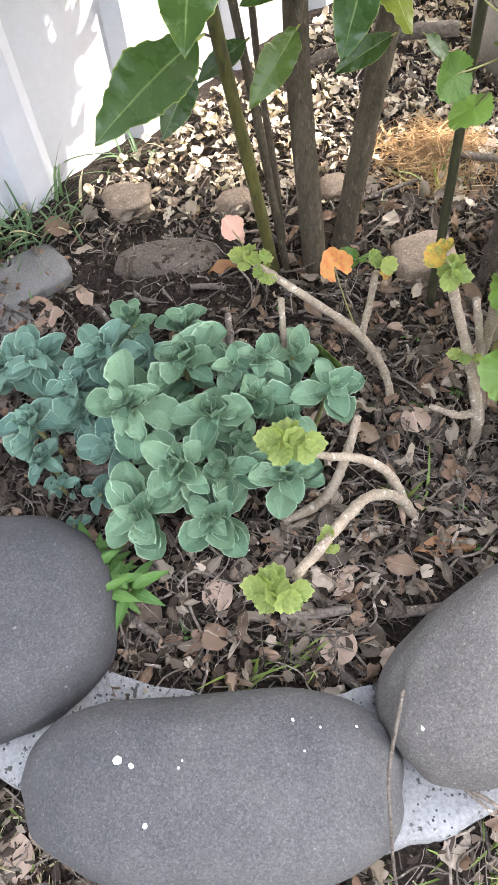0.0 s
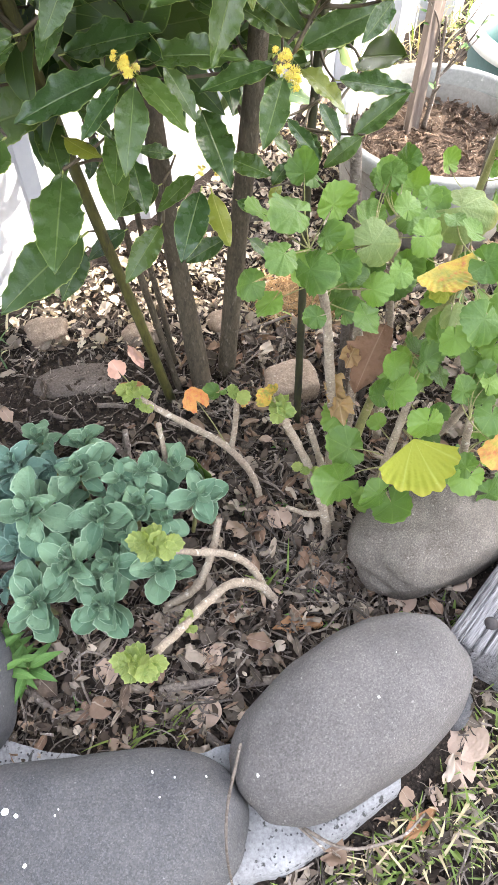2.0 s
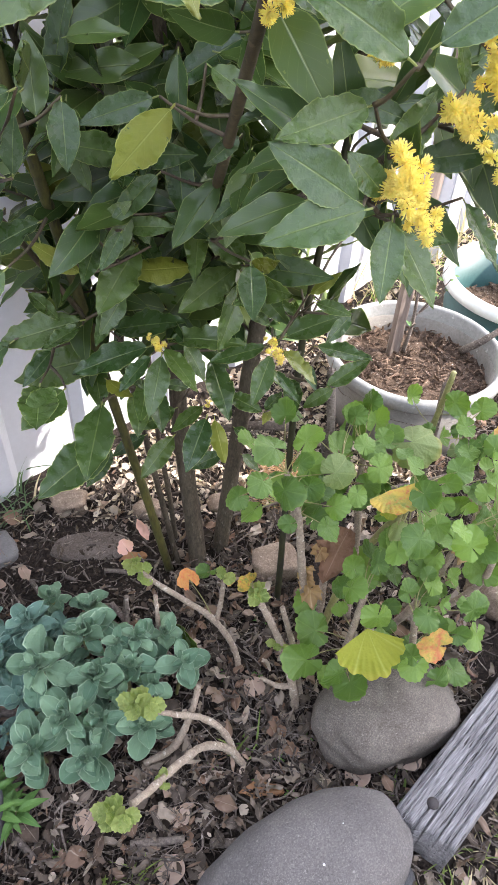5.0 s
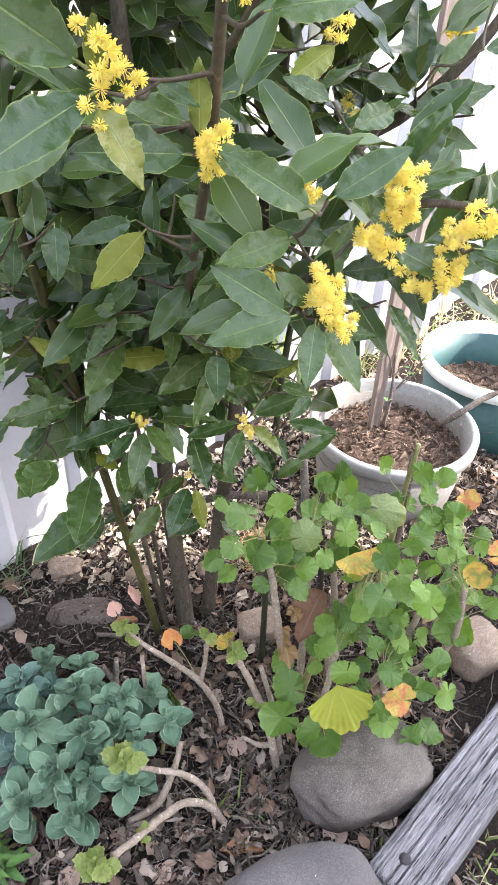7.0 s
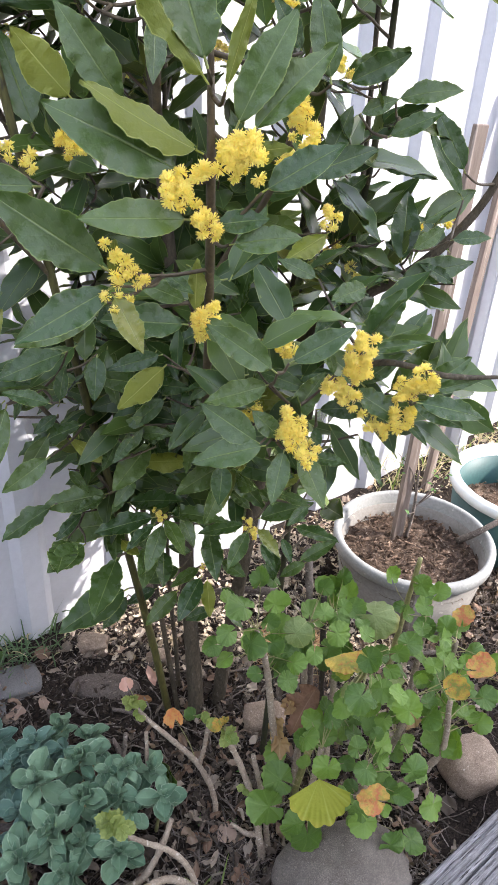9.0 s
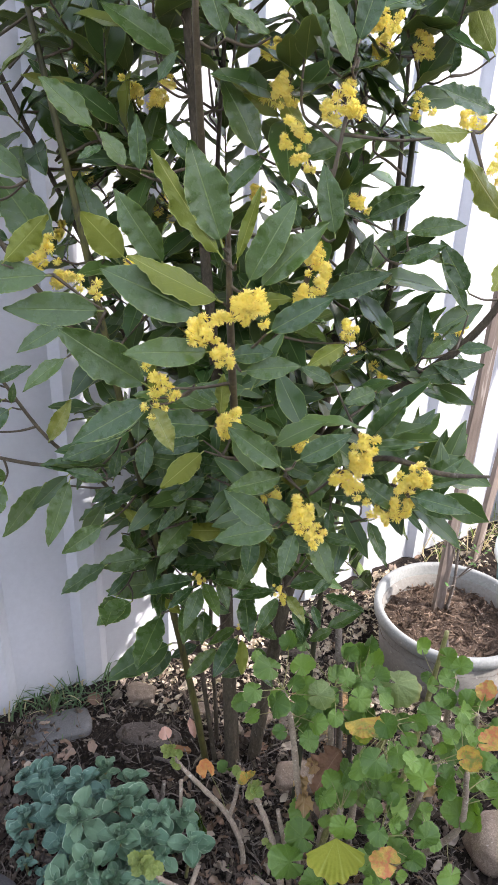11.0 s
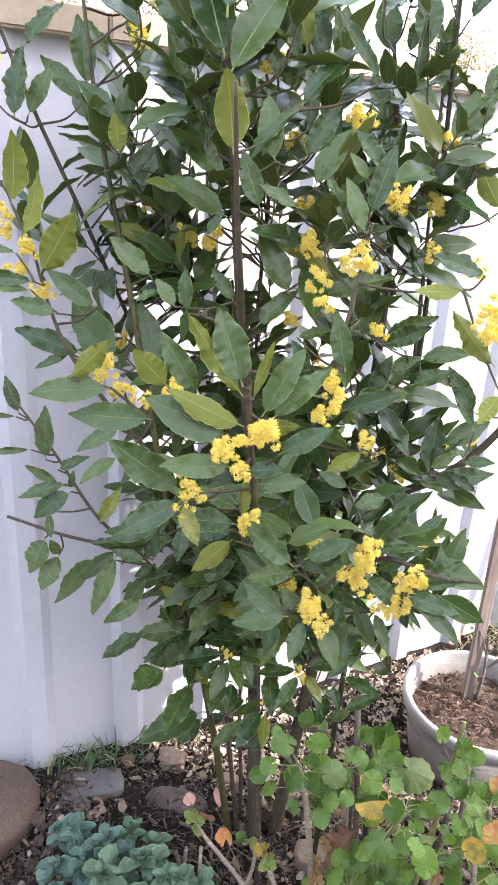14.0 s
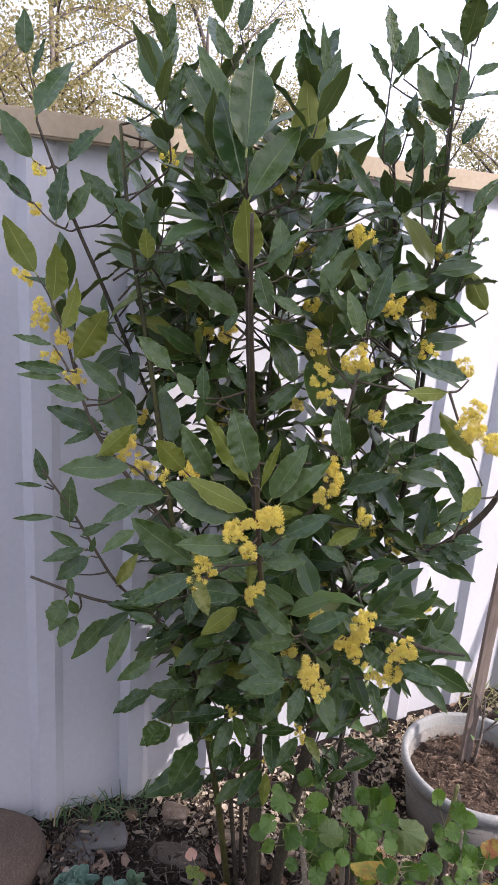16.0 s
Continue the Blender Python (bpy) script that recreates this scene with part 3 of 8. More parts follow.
# ---- sleeper ----
def build_sleeper():
    turn = math.atan2(0.28, 0.273)
    m = Matrix.Translation((0.432, -0.318, 0.0)) @ Matrix.Rotation(turn, 4, "Z")
    sleeper = put("sleeper", None, m, label="weathered split grey timber sleeper with a bolt, on the soil", category="sleeper")
    long, wide, top = 1.5, 0.098, 0.072
    xs, cols = np.linspace(0, long, 190), 96
    verts, faces = [], []
    for i, x in enumerate(xs):
        for k in range(cols):
            a = k / (cols - 1)
            y = (a - 0.5) * wide
            bend = a + 0.03 * noise.noise(Vector((x * 4, 0, 7)))
            crack = max(0.0, noise.fractal(Vector((x * 2.2, bend * 13, 1.0)), 0.7, 2.0, 3) - 0.18) + 0.12 * noise.noise(Vector((x * 5, a * 60, 2.0)))
            for line, deep in ((0.13, 0.012), (0.31, 0.017), (0.50, 0.010), (0.64, 0.018), (0.83, 0.013)):
                off = abs(a - line - 0.035 * noise.noise(Vector((x * 2.6, line * 31, 3.0))) - 0.010 * noise.noise(Vector((x * 14, line * 17, 4.0))))
                split = 0.55 + 0.45 * noise.noise(Vector((x * 3.2, line * 23, 8.0)))
                crack += split * deep / 0.016 * max(0.0, 1 - off / 0.016)
            z = top - 0.016 * max(0.0, crack) - 0.010 * max(0, 1 - min(a, 1 - a) / 0.06) ** 2
            end = (0.010 * noise.noise(Vector((a * 4, 0, 5))) - 0.02 * a) * max(0.0, 1 - x / 0.03)
            verts.append((x + end, y, z))
    for i in range(len(xs) - 1):
        for k in range(cols - 1):
            faces.append((i * cols + k, i * cols + cols + k, i * cols + cols + k + 1, i * cols + k + 1))
    top_n = len(verts)
    rim = [k for k in range(cols)] + [i * cols + cols - 1 for i in range(1, len(xs))] + [(len(xs) - 1) * cols + k for k in range(cols - 2, -1, -1)] + [i * cols for i in range(len(xs) - 2, 0, -1)]
    for r in rim:
        verts.append((verts[r][0], verts[r][1], -0.03))
    q = len(rim)
    for i in range(q):
        faces.append((rim[i], rim[(i + 1) % q], top_n + (i + 1) % q, top_n + i))
    put("beam", mesh_of("beam", verts, faces, TIMBER), m, sleeper)
    h = Heap()
    dome = [(0.0095, 0), (0.0095, 0.003), (0.007, 0.006), (0.003, 0.0075)]
    for r, z in dome:
        h.v += [(r * math.cos(a), r * math.sin(a), z) for a in np.linspace(0, 2 * math.pi, 16, endpoint=False)]
    for j in range(3):
        h.f += [(j * 16 + i, j * 16 + (i + 1) % 16, j * 16 + 16 + (i + 1) % 16, j * 16 + 16 + i) for i in range(16)]
    h.f.append(tuple(range(48, 64)))
    put("bolt", mesh_of("bolt", h.v, h.f, RUST), m @ Matrix.Translation((0.032, 0.012, top - 0.003)), sleeper, "dark domed coach bolt head")


build_sleeper()


# ---- leaves ----
def bay_leaf(seed, width=0.19, curve=0.18, fold=0.22, wave=0.035, rows=11, cut=0.0):
    """A leathery pointed leaf one unit long, with a stalk, waved rim and folded midrib."""
    rng = sub_seed(seed)
    cols = 6
    ph1, ph2, twist = rng.uniform(0, 6), rng.uniform(0, 6), rng.uniform(-0.35, 0.35)
    bend = curve * rng.uniform(0.3, 1.7)
    verts, faces, uv = [], [], []
    for i in range(rows + 1):
        s = i / rows
        w = width * (math.sin(math.pi * min(1, s ** 0.88)) ** 0.85) * (1 - 0.18 * s) + 0.006 * (1 - s)
        for k in range(cols + 1):
            a = 2 * k / cols - 1
            x = a * w
            if rows > 30 and abs(a) == 1 and i % 2:
                x *= 0.965
            if cut and abs(a) == 1:
                x *= 1 - cut * max(0.0, noise.noise(Vector((s * 7, a * 3, seed * 2.3))))
            rim = 1.5 * wave * abs(a) ** 3 * (math.sin(s * 15 + (ph1 if a > 0 else ph2)) + (0.6 if rows > 15 else 0.0) * math.sin(s * 41 + (ph2 if a > 0 else ph1)))
            z = abs(a) ** 1.3 * w * fold - bend * s * s + rim + twist * x * s
            x += 0.25 * rim * a
            verts.append((x, s * 0.93 + 0.07, z))
            uv.append((0.5 + 0.5 * a, s))
    for i in range(rows):
        for k in range(cols):
            o = i * (cols + 1) + k
            faces.append((o, o + 1, o + cols + 2, o + cols + 1))
    n = len(verts)
    for y in (0.0, 0.09):
        for q in range(4):
            a = q * math.pi / 2
            verts.append((0.011 * math.cos(a), y, 0.011 * math.sin(a) - 0.004))
            uv.append((0.5, 0.02))
    for q in range(4):
        faces.append((n + q, n + (q + 1) % 4, n + 4 + (q + 1) % 4, n + 4 + q))
    blade, m = rows * cols, (rows + 1) * (cols + 1)
    back = [tuple(len(verts) + e for e in reversed(f)) for f in faces[:blade]]
    verts += [(x, y, z - 0.007) for x, y, z in verts[:m]]
    uv += uv[:m]
    slots = [0] * blade + [1] * 4 + [1] * blade
    return verts, faces + back, uv, slots


BAY = [bay_leaf(k, 0.182 + 0.014 * (k % 4), 0.14, 0.16 + 0.06 * (k % 3), 0.011 + 0.005 * (k % 3), 32, 0.20 if k % 4 == 3 else 0.07) for k in range(10)]
BAY_LOW = [bay_leaf(k, 0.182 + 0.014 * (k % 4), 0.14, 0.16 + 0.06 * (k % 3), 0.014, 9, 0.1) for k in range(10)]
BAY_MESH = [mesh_of("leaf", *g[:2], [LAUREL, LAUREL_BACK], g[2], True, g[3]) for g in BAY]
YOUNG_MESH = [mesh_of("leaf", *g[:2], [LAUREL, YOUNG], g[2], True, g[3]) for g in BAY[:5]]


def pompom(seed):
    """A flower cluster: round heads of fine stamens about a short twig."""
    rng = sub_seed(seed)
    h = Heap()
    for q in range(rng.choice((5, 6, 7))):
        a, z = rng.uniform(0, 6.28), rng.uniform(-0.010, 0.012)
        r = rng.uniform(0.006, 0.0125)
        c = Vector((r * math.cos(a), r * math.sin(a), z))
        size = rng.uniform(0.0056, 0.0080)
        out = c.normalized()
        for j in range(105):
            d = Vector((rng.gauss(0, 1), rng.gauss(0, 1), rng.gauss(0, 1))).normalized()
            d = (d + out * 0.55).normalized()
            s = d.orthogonal().normalized()
            t = d.cross(s)
            tip = c + d * size * rng.uniform(0.6, 1.08)
            root = c + d * size * 0.15
            n = [root + s * 0.0002, root - s * 0.0002, tip - s * 0.0005, tip + t * 0.0006, tip + s * 0.0005, tip + d * 0.0006]
            h.add(n, [(0, 1, 2), (0, 2, 3), (0, 3, 4), (2, 5, 3), (3, 5, 4), (2, 4, 5)])
    return h.mesh("flower", POLLEN)


FLOWERS = [pompom(k) for k in range(6)]


def bud_cluster(seed):
    rng = sub_seed(seed + 50)
    h = Heap()
    for q in range(6):
        b = bmesh.new()
        bmesh.ops.create_icosphere(b, subdivisions=1, radius=rng.uniform(0.0022, 0.0036))
        c = Vector((rng.uniform(-1, 1), rng.uniform(-1, 1), rng.uniform(-1, 1))) * 0.007
        h.add([v.co + c for v in b.verts], [[v.index for v in f.verts] for f in b.faces])
        b.free()
    return h.mesh("bud_cluster", BUD)


BUDS = [bud_cluster(k) for k in range(3)]

# ---- bay laurel ----
LAUREL_AT = Vector((0.07, 0.20, -0.01))
laurel = put("bay_laurel", None, Matrix.Translation(LAUREL_AT), label="flowering bay laurel with several stems and yellow flowers, in the soil", category="shrub")
STEMS = []


def stem(points, radii, material=BARK, name="stem", sides=10, rough=0.05, label=""):
    v, f, uv = tube(points, radii, sides, 8, rough, len(STEMS))
    put(name, mesh_of(name, [Vector(q) - LAUREL_AT for q in v], f, material, uv), Matrix.Translation(LAUREL_AT), laurel, label)
    STEMS.append((glide(points, 12), radii))


# the stems that rise from the root, then the limbs that part from them
stem([(0.004, 0.188, -0.02), (-0.030, 0.185, 0.20), (-0.062, 0.165, 0.42), (-0.088, 0.10, 0.72), (-0.12, 0.03, 1.05), (-0.16, 0.0, 1.35), (-0.22, 0.01, 1.62), (-0.25, 0.02, 1.80)], [0.0088, 0.0082, 0.0076, 0.007, 0.006, 0.005, 0.004, 0.003], GREEN_BARK, label="greenish young stem")
stem([(0.020, 0.206, -0.02), (-0.015, 0.215, 0.22), (-0.055, 0.24, 0.46), (-0.10, 0.25, 0.75), (-0.19, 0.2, 1.10), (-0.30, 0.10, 1.45), (-0.36, 0.03, 1.65), (-0.41, 0.0, 1.80)], [0.006, 0.0055, 0.005, 0.005, 0.004, 0.004, 0.0035, 0.0025], BARK)
stem([(0.064, 0.205, -0.02), (0.045, 0.235, 0.15), (0.028, 0.255, 0.33), (0.022, 0.225, 0.62), (0.028, 0.15, 0.93), (0.020, 0.07, 1.25), (0.012, 0.01, 1.55), (0.0, -0.01, 1.78)], [0.019, 0.017, 0.0155, 0.0135, 0.0105, 0.0078, 0.006, 0.0035], BARK, label="thick grey-brown stem")
stem([(0.104, 0.245, -0.02), (0.125, 0.262, 0.22), (0.150, 0.285, 0.46), (0.178, 0.31, 0.75), (0.205, 0.32, 1.05), (0.215, 0.33, 1.35), (0.20, 0.34, 1.62), (0.184, 0.30, 1.78)], [0.0165, 0.0155, 0.0145, 0.012, 0.010, 0.008, 0.006, 0.003], BARK, label="thick grey-brown stem")
stem([(0.226, 0.125, -0.02), (0.228, 0.195, 0.20), (0.228, 0.245, 0.40), (0.236, 0.27, 0.62), (0.262, 0.24, 0.90), (0.30, 0.23, 1.22), (0.30, 0.22, 1.55), (0.290, 0.20, 1.90)], [0.0066, 0.0064, 0.0062, 0.006, 0.0055, 0.005, 0.0045, 0.003], MOSSY, label="slender mossy green stem")
stem([(0.012, 0.24, 0.03), (0.002, 0.255, 0.14), (-0.018, 0.28, 0.30), (-0.03, 0.30, 0.55), (-0.02, 0.26, 0.95), (0.0, 0.2, 1.35), (0.01, 0.18, 1.66), (-0.05, 0.13, 1.88)], [0.0055, 0.005, 0.0045, 0.004, 0.004, 0.0035, 0.003, 0.002], BARK)
stem([(0.185, 0.312, 0.82), (0.235, 0.24, 0.93), (0.30, 0.21, 1.00), (0.36, 0.205, 1.04), (0.42, 0.20, 1.10), (0.47, 0.2, 1.18), (0.50, 0.2, 1.30)], [0.009, 0.009, 0.0085, 0.008, 0.0075, 0.006, 0.004], BARK, "limb")
stem([(0.262, 0.24, 0.90), (0.29, 0.28, 1.10), (0.285, 0.31, 1.35), (0.275, 0.32, 1.60), (0.276, 0.30, 1.75)], [0.005, 0.005, 0.004, 0.003, 0.002], BARK, "limb")
stem([(0.022, 0.225, 0.62), (0.08, 0.10, 0.80), (0.115, -0.06, 0.98), (0.135, -0.17, 1.10), (0.148, -0.25, 1.24), (0.150, -0.275, 1.34)], [0.006, 0.006, 0.0055, 0.005, 0.004, 0.0025], TWIG_RED, "limb")
stem([(0.028, 0.15, 0.93), (0.11, 0.10, 1.08), (0.18, 0.0, 1.20), (0.215, -0.05, 1.34), (0.235, -0.02, 1.50)], [0.005, 0.005, 0.004, 0.003, 0.002], TWIG_RED, "limb")
stem([(0.020, 0.07, 1.25), (0.045, -0.03, 1.40), (0.06, -0.10, 1.52), (0.078, -0.17, 1.66)], [0.006, 0.005, 0.004, 0.0025], TWIG_RED, "limb")
stem([(-0.12, 0.03, 1.05), (-0.19, -0.04, 1.18), (-0.25, -0.08, 1.30), (-0.33, -0.05, 1.48)], [0.004, 0.004, 0.003, 0.002], TWIG_RED, "limb")
stem([(-0.075, 0.13, 0.62), (-0.15, 0.03, 0.84), (-0.21, -0.04, 0.95), (-0.29, -0.06, 1.08), (-0.36, -0.07, 1.17)], [0.004, 0.0035, 0.003, 0.0025, 0.002], TWIG_RED, "limb")
stem([(-0.185, -0.012, 0.885), (-0.27, -0.045, 0.900), (-0.40, -0.06, 0.922)], [0.0036, 0.0032, 0.0030], BARK, "limb")
stem([(0.022, 0.225, 0.62), (0.12, 0.10, 0.78), (0.19, -0.05, 0.90), (0.235, -0.15, 0.98)], [0.006, 0.005, 0.004, 0.003], BARK, "limb")
stem([(0.12, 0.10, 0.78), (0.24, 0.0, 0.92), (0.32, -0.09, 1.02), (0.40, -0.13, 1.03), (0.46, -0.13, 1.035)], [0.005, 0.0045, 0.004, 0.0035, 0.002], BARK, "limb")


def nearest_on_stems(p):
    best = None
    for line, _ in STEMS:
        for q in line:
            drop = p.z - q.z
            flat = math.hypot(p.x - q.x, p.y - q.y)
            cost = (q - p).length + (0.5 if drop < 0.02 else 0) + abs(drop - 0.8 * flat) * 0.7 + (0.4 if q.z < 0.5 < p.z else 0.0)
            if best is None or cost < best[0]:
                best = (cost, q)
    return best[1]


LEAF_ROOM = [420]
REST = Heap()
leaf_rng = sub_seed(77)


def leaf_at(place, axis, normal, size, young=False, parent=None):
    m = frame_of(place, axis, normal, size)
    k = leaf_rng.randrange(10)
    if LEAF_ROOM[0] > 0:
        LEAF_ROOM[0] -= 1
        put("leaf", (YOUNG_MESH[k % 5] if young else BAY_MESH[k]), m, parent or laurel)
    else:
        g = BAY_LOW[k]
        REST.add(g[0], g[1], g[2], Matrix.Translation(-LAUREL_AT) @ m, g[3])


OUTWARD = Vector((0.22, -0.82, 0.48))
KNOTS = []
OUTER = []


def spread(joint, tip, broad=1.0, under=False):
    """One leaf from its joint to its tip, showing its upper or its under side to the garden."""
    joint, tip = Vector(joint), Vector(tip)
    way = tip - joint
    lean = Vector((leaf_rng.uniform(-0.3, 0.3), leaf_rng.uniform(-0.2, 0.2), leaf_rng.uniform(-0.1, 0.3)))
    low = max(0.0, min(1.0, (0.95 - joint.z) / 0.3))
    normal = (OUTWARD.lerp(Vector((0.15, -0.40, 0.90)), low) + lean) * (-1 if under else 1)
    k = leaf_rng.randrange(10)
    m = frame_of(joint, way, normal, way.length) @ Matrix.Diagonal((broad, 1, 1, 1))
    LEAF_ROOM[0] -= 1
    OUTER.append((joint, tip))
    put("leaf", YOUNG_MESH[k % 5] if under else BAY_MESH[k], m, laurel)
    if not KNOTS:
        KNOTS.extend(q for line, _ in STEMS for q in line)
    root = min(KNOTS, key=lambda q: (q - joint).length + (0.06 if q.z > joint.z else 0.0))
    if 0.012 < (root - joint).length < (0.16 if joint.z > 0.62 else 0.09):
        mid = (root + joint) / 2 + Vector((0, 0.01, -0.008))
        v, f, uv = tube([root, mid, joint], [0.0024, 0.0018, 0.0013], 5, 4, 0.05, k)
        TWIGS.add([Vector(q) - LAUREL_AT for q in v], f, uv)
        KNOTS.extend((mid, joint))


def bloom(at, count, scale=1.0):
    for q in range(count):
        off = Vector((leaf_rng.uniform(-1, 1), leaf_rng.uniform(-1, 0.3), leaf_rng.uniform(-1, 1))) * 0.010 * scale
        m = frame_of(Vector(at) + off, off + Vector((0, -0.01, 0.004)), (0, 0, 1), scale * leaf_rng.uniform(0.85, 1.2))
        put("flower", FLOWERS[leaf_rng.randrange(6)], m, laurel)


TWIGS = Heap()


def shoot(tip, way, count=9, size=0.095, reach=0.12, flowers=0, young=0, open_=0.5, buds=0, root=None):
    """A twig that ends at tip, growing along way, with leaves in a spiral and flowers at its joints."""
    tip, way = Vector(tip), Vector(way).normalized()
    foot = tip - way * reach
    root = Vector(root) if root else nearest_on_stems(foot)
    if (root - foot).length > 0.13:
        root = foot + (root - foot).normalized() * 0.13
    line = [root, (root + foot) / 2 + Vector((0, 0, -0.004)), foot, tip] if (root - foot).length > 0.02 else [foot, (foot + tip) / 2, tip]
    v, f, uv = tube(line, [0.0024, 0.0021, 0.0019, 0.0013], 6, 4, 0.05, leaf_rng.randrange(999))
    twig = put("twig", mesh_of("twig", [Vector(q) - LAUREL_AT for q in v], f, TWIG_RED, uv), Matrix.Translation(LAUREL_AT), laurel)
    side = way.orthogonal().normalized()
    other = way.cross(side)
    spin = leaf_rng.uniform(0, 6.28)
    up = Vector((0, 0, 1))
    for i in range(count):
        h = i / max(1, count - 1)
        a = spin + i * 2.39996 + leaf_rng.uniform(-0.3, 0.3)
        out = side * math.cos(a) + other * math.sin(a)
        low = 0.1 + max(0.0, open_ - 0.4) * 1.5
        lift = low + (1.30 - low) * h ** 1.8 + leaf_rng.uniform(-0.22, 0.22)
        axis = (out * math.cos(lift) + way * math.sin(lift)).normalized()
        axis = (axis + Vector((0, -0.10, -0.10 * (1 - h)))).normalized()
        normal = way * math.cos(lift) - out * math.sin(lift) + up * 0.25
        normal += Vector((leaf_rng.uniform(-0.45, 0.45), leaf_rng.uniform(-0.45, 0.25), 0))
        big = 1.2 * size * (1.05 - 0.28 * h * h) * leaf_rng.uniform(0.78, 1.15)
        leaf_at(foot.lerp(tip, 0.06 + 0.94 * h), axis, normal, big, i >= count - young, twig)
    for i in range(flowers):
        h = 0.1 + 0.75 * (i + 0.5) / flowers
        a = leaf_rng.uniform(0, 6.28)
        out = side * math.cos(a) + other * math.sin(a) + Vector((0, -0.7, 0))
        m = frame_of(foot.lerp(tip, h) + out.normalized() * 0.011, out, way, leaf_rng.uniform(1.15, 1.5))
        put("flower", FLOWERS[leaf_rng.randrange(6)], m, twig)
    for i in range(buds):
        m = frame_of(foot.lerp(tip, leaf_rng.uniform(0.1, 0.8)) + Vector((leaf_rng.uniform(-1, 1), -1, 0)) * 0.008, way, side)
        put("bud", BUDS[leaf_rng.randrange(3)], m, twig)


# single leaves that stand out, from joint to tip
spread((-0.448, 0.021, 1.909), (-0.450, 0.021, 1.988), 1.2, False)
spread((-0.416, -0.001, 1.803), (-0.380, 0.049, 1.921), 1, False)
spread((-0.430, 0.017, 1.873), (-0.410, 0.024, 1.942), 0.7, False)
spread((-0.404, -0.019, 1.732), (-0.462, -0.042, 1.816), 1, False)
spread((-0.361, 0.019, 1.733), (-0.307, 0.036, 1.807), 1, False)
spread((-0.362, -0.015, 1.625), (-0.349, -0.008, 1.732), 1.1, False)
spread((-0.261, -0.166, 1.500), (-0.247, -0.158, 1.597), 1.1, True)
spread((-0.292, -0.163, 1.544), (-0.342, -0.184, 1.631), 1, True)
spread((-0.241, -0.173, 1.455), (-0.204, -0.158, 1.543), 1, True)
spread((-0.270, -0.095, 1.396), (-0.214, -0.075, 1.489), 1.3, True)
spread((-0.282, 0.080, 1.683), (-0.303, 0.088, 1.795), 1, False)
spread((-0.139, -0.071, 1.578), (-0.143, -0.074, 1.631), 1.5, True)
spread((-0.286, 0.071, 1.660), (-0.347, 0.043, 1.728), 1, False)
spread((-0.163, -0.039, 1.625), (-0.209, -0.060, 1.680), 1.2, False)
spread((-0.341, -0.007, 1.630), (-0.305, 0.007, 1.707), 1, False)
spread((-0.405, -0.020, 1.660), (-0.457, -0.045, 1.713), 1, False)
spread((-0.434, -0.044, 1.686), (-0.477, -0.063, 1.748), 1, False)
spread((-0.195, 0.077, 1.852), (-0.257, 0.091, 1.967), 1, False)
spread((-0.210, 0.096, 1.929), (-0.196, 0.102, 2.009), 0.9, False)
spread((-0.209, 0.086, 1.895), (-0.187, 0.093, 1.959), 0.5, False)
spread((-0.186, 0.061, 1.790), (-0.135, 0.075, 1.848), 0.6, False)
spread((0.029, -0.082, 1.697), (-0.029, -0.056, 1.843), 1.1, False)
spread((-0.036, 0.019, 1.718), (-0.135, 0.020, 1.833), 1, False)
spread((-0.071, 0.033, 1.801), (-0.136, 0.027, 1.899), 0.9, False)
spread((-0.149, 0.008, 1.809), (-0.130, 0.015, 1.892), 0.7, False)
spread((-0.039, 0.044, 1.799), (-0.132, 0.058, 1.948), 0.5, False)
spread((-0.018, 0.014, 1.626), (-0.126, 0.003, 1.713), 1, False)
spread((0.009, -0.003, 1.544), (-0.095, -0.009, 1.641), 0.9, False)
spread((0.013, -0.015, 1.496), (-0.071, -0.057, 1.556), 1, False)
spread((0.054, -0.105, 1.580), (0.044, -0.105, 1.683), 1.1, True)
spread((-0.161, 0.142, 1.365), (-0.295, 0.125, 1.461), 1, False)
spread((-0.012, -0.034, 1.468), (0.011, -0.031, 1.506), 1, False)
spread((-0.214, 0.151, 1.450), (-0.162, 0.167, 1.522), 0.5, False)
spread((-0.099, -0.020, 1.611), (-0.052, -0.008, 1.654), 1, False)
spread((-0.256, 0.163, 1.537), (-0.213, 0.178, 1.615), 1, False)
spread((-0.243, 0.143, 1.459), (-0.280, 0.127, 1.502), 1, False)
spread((-0.206, 0.125, 1.740), (-0.228, 0.117, 1.807), 1, False)
spread((-0.254, 0.103, 1.726), (-0.289, 0.089, 1.792), 1, False)
spread((-0.063, -0.003, 1.678), (-0.089, -0.012, 1.747), 1, False)
spread((-0.065, 0.016, 1.742), (-0.031, 0.026, 1.779), 1, False)
spread((0.043, -0.118, 1.738), (0.030, -0.070, 1.904), 1, False)
spread((0.039, -0.093, 1.677), (0.091, -0.031, 1.813), 0.9, False)
spread((0.098, 0.066, 1.728), (0.054, 0.098, 1.878), 1, True)
spread((0.090, 0.100, 1.844), (0.036, 0.120, 1.969), 1, False)
spread((0.093, 0.113, 1.881), (0.075, 0.107, 1.976), 0.5, False)
spread((0.094, 0.113, 1.881), (0.106, 0.118, 1.937), 0.9, False)
spread((0.024, -0.083, 1.872), (0.064, -0.071, 1.933), 0.7, False)
spread((0.001, -0.091, 1.870), (-0.021, -0.100, 1.919), 1, False)
spread((0.006, -0.077, 1.910), (0.017, -0.073, 1.968), 1, False)
spread((0.083, 0.046, 1.679), (0.045, 0.031, 1.742), 1, False)
spread((0.128, 0.077, 1.728), (0.106, 0.070, 1.797), 1, False)
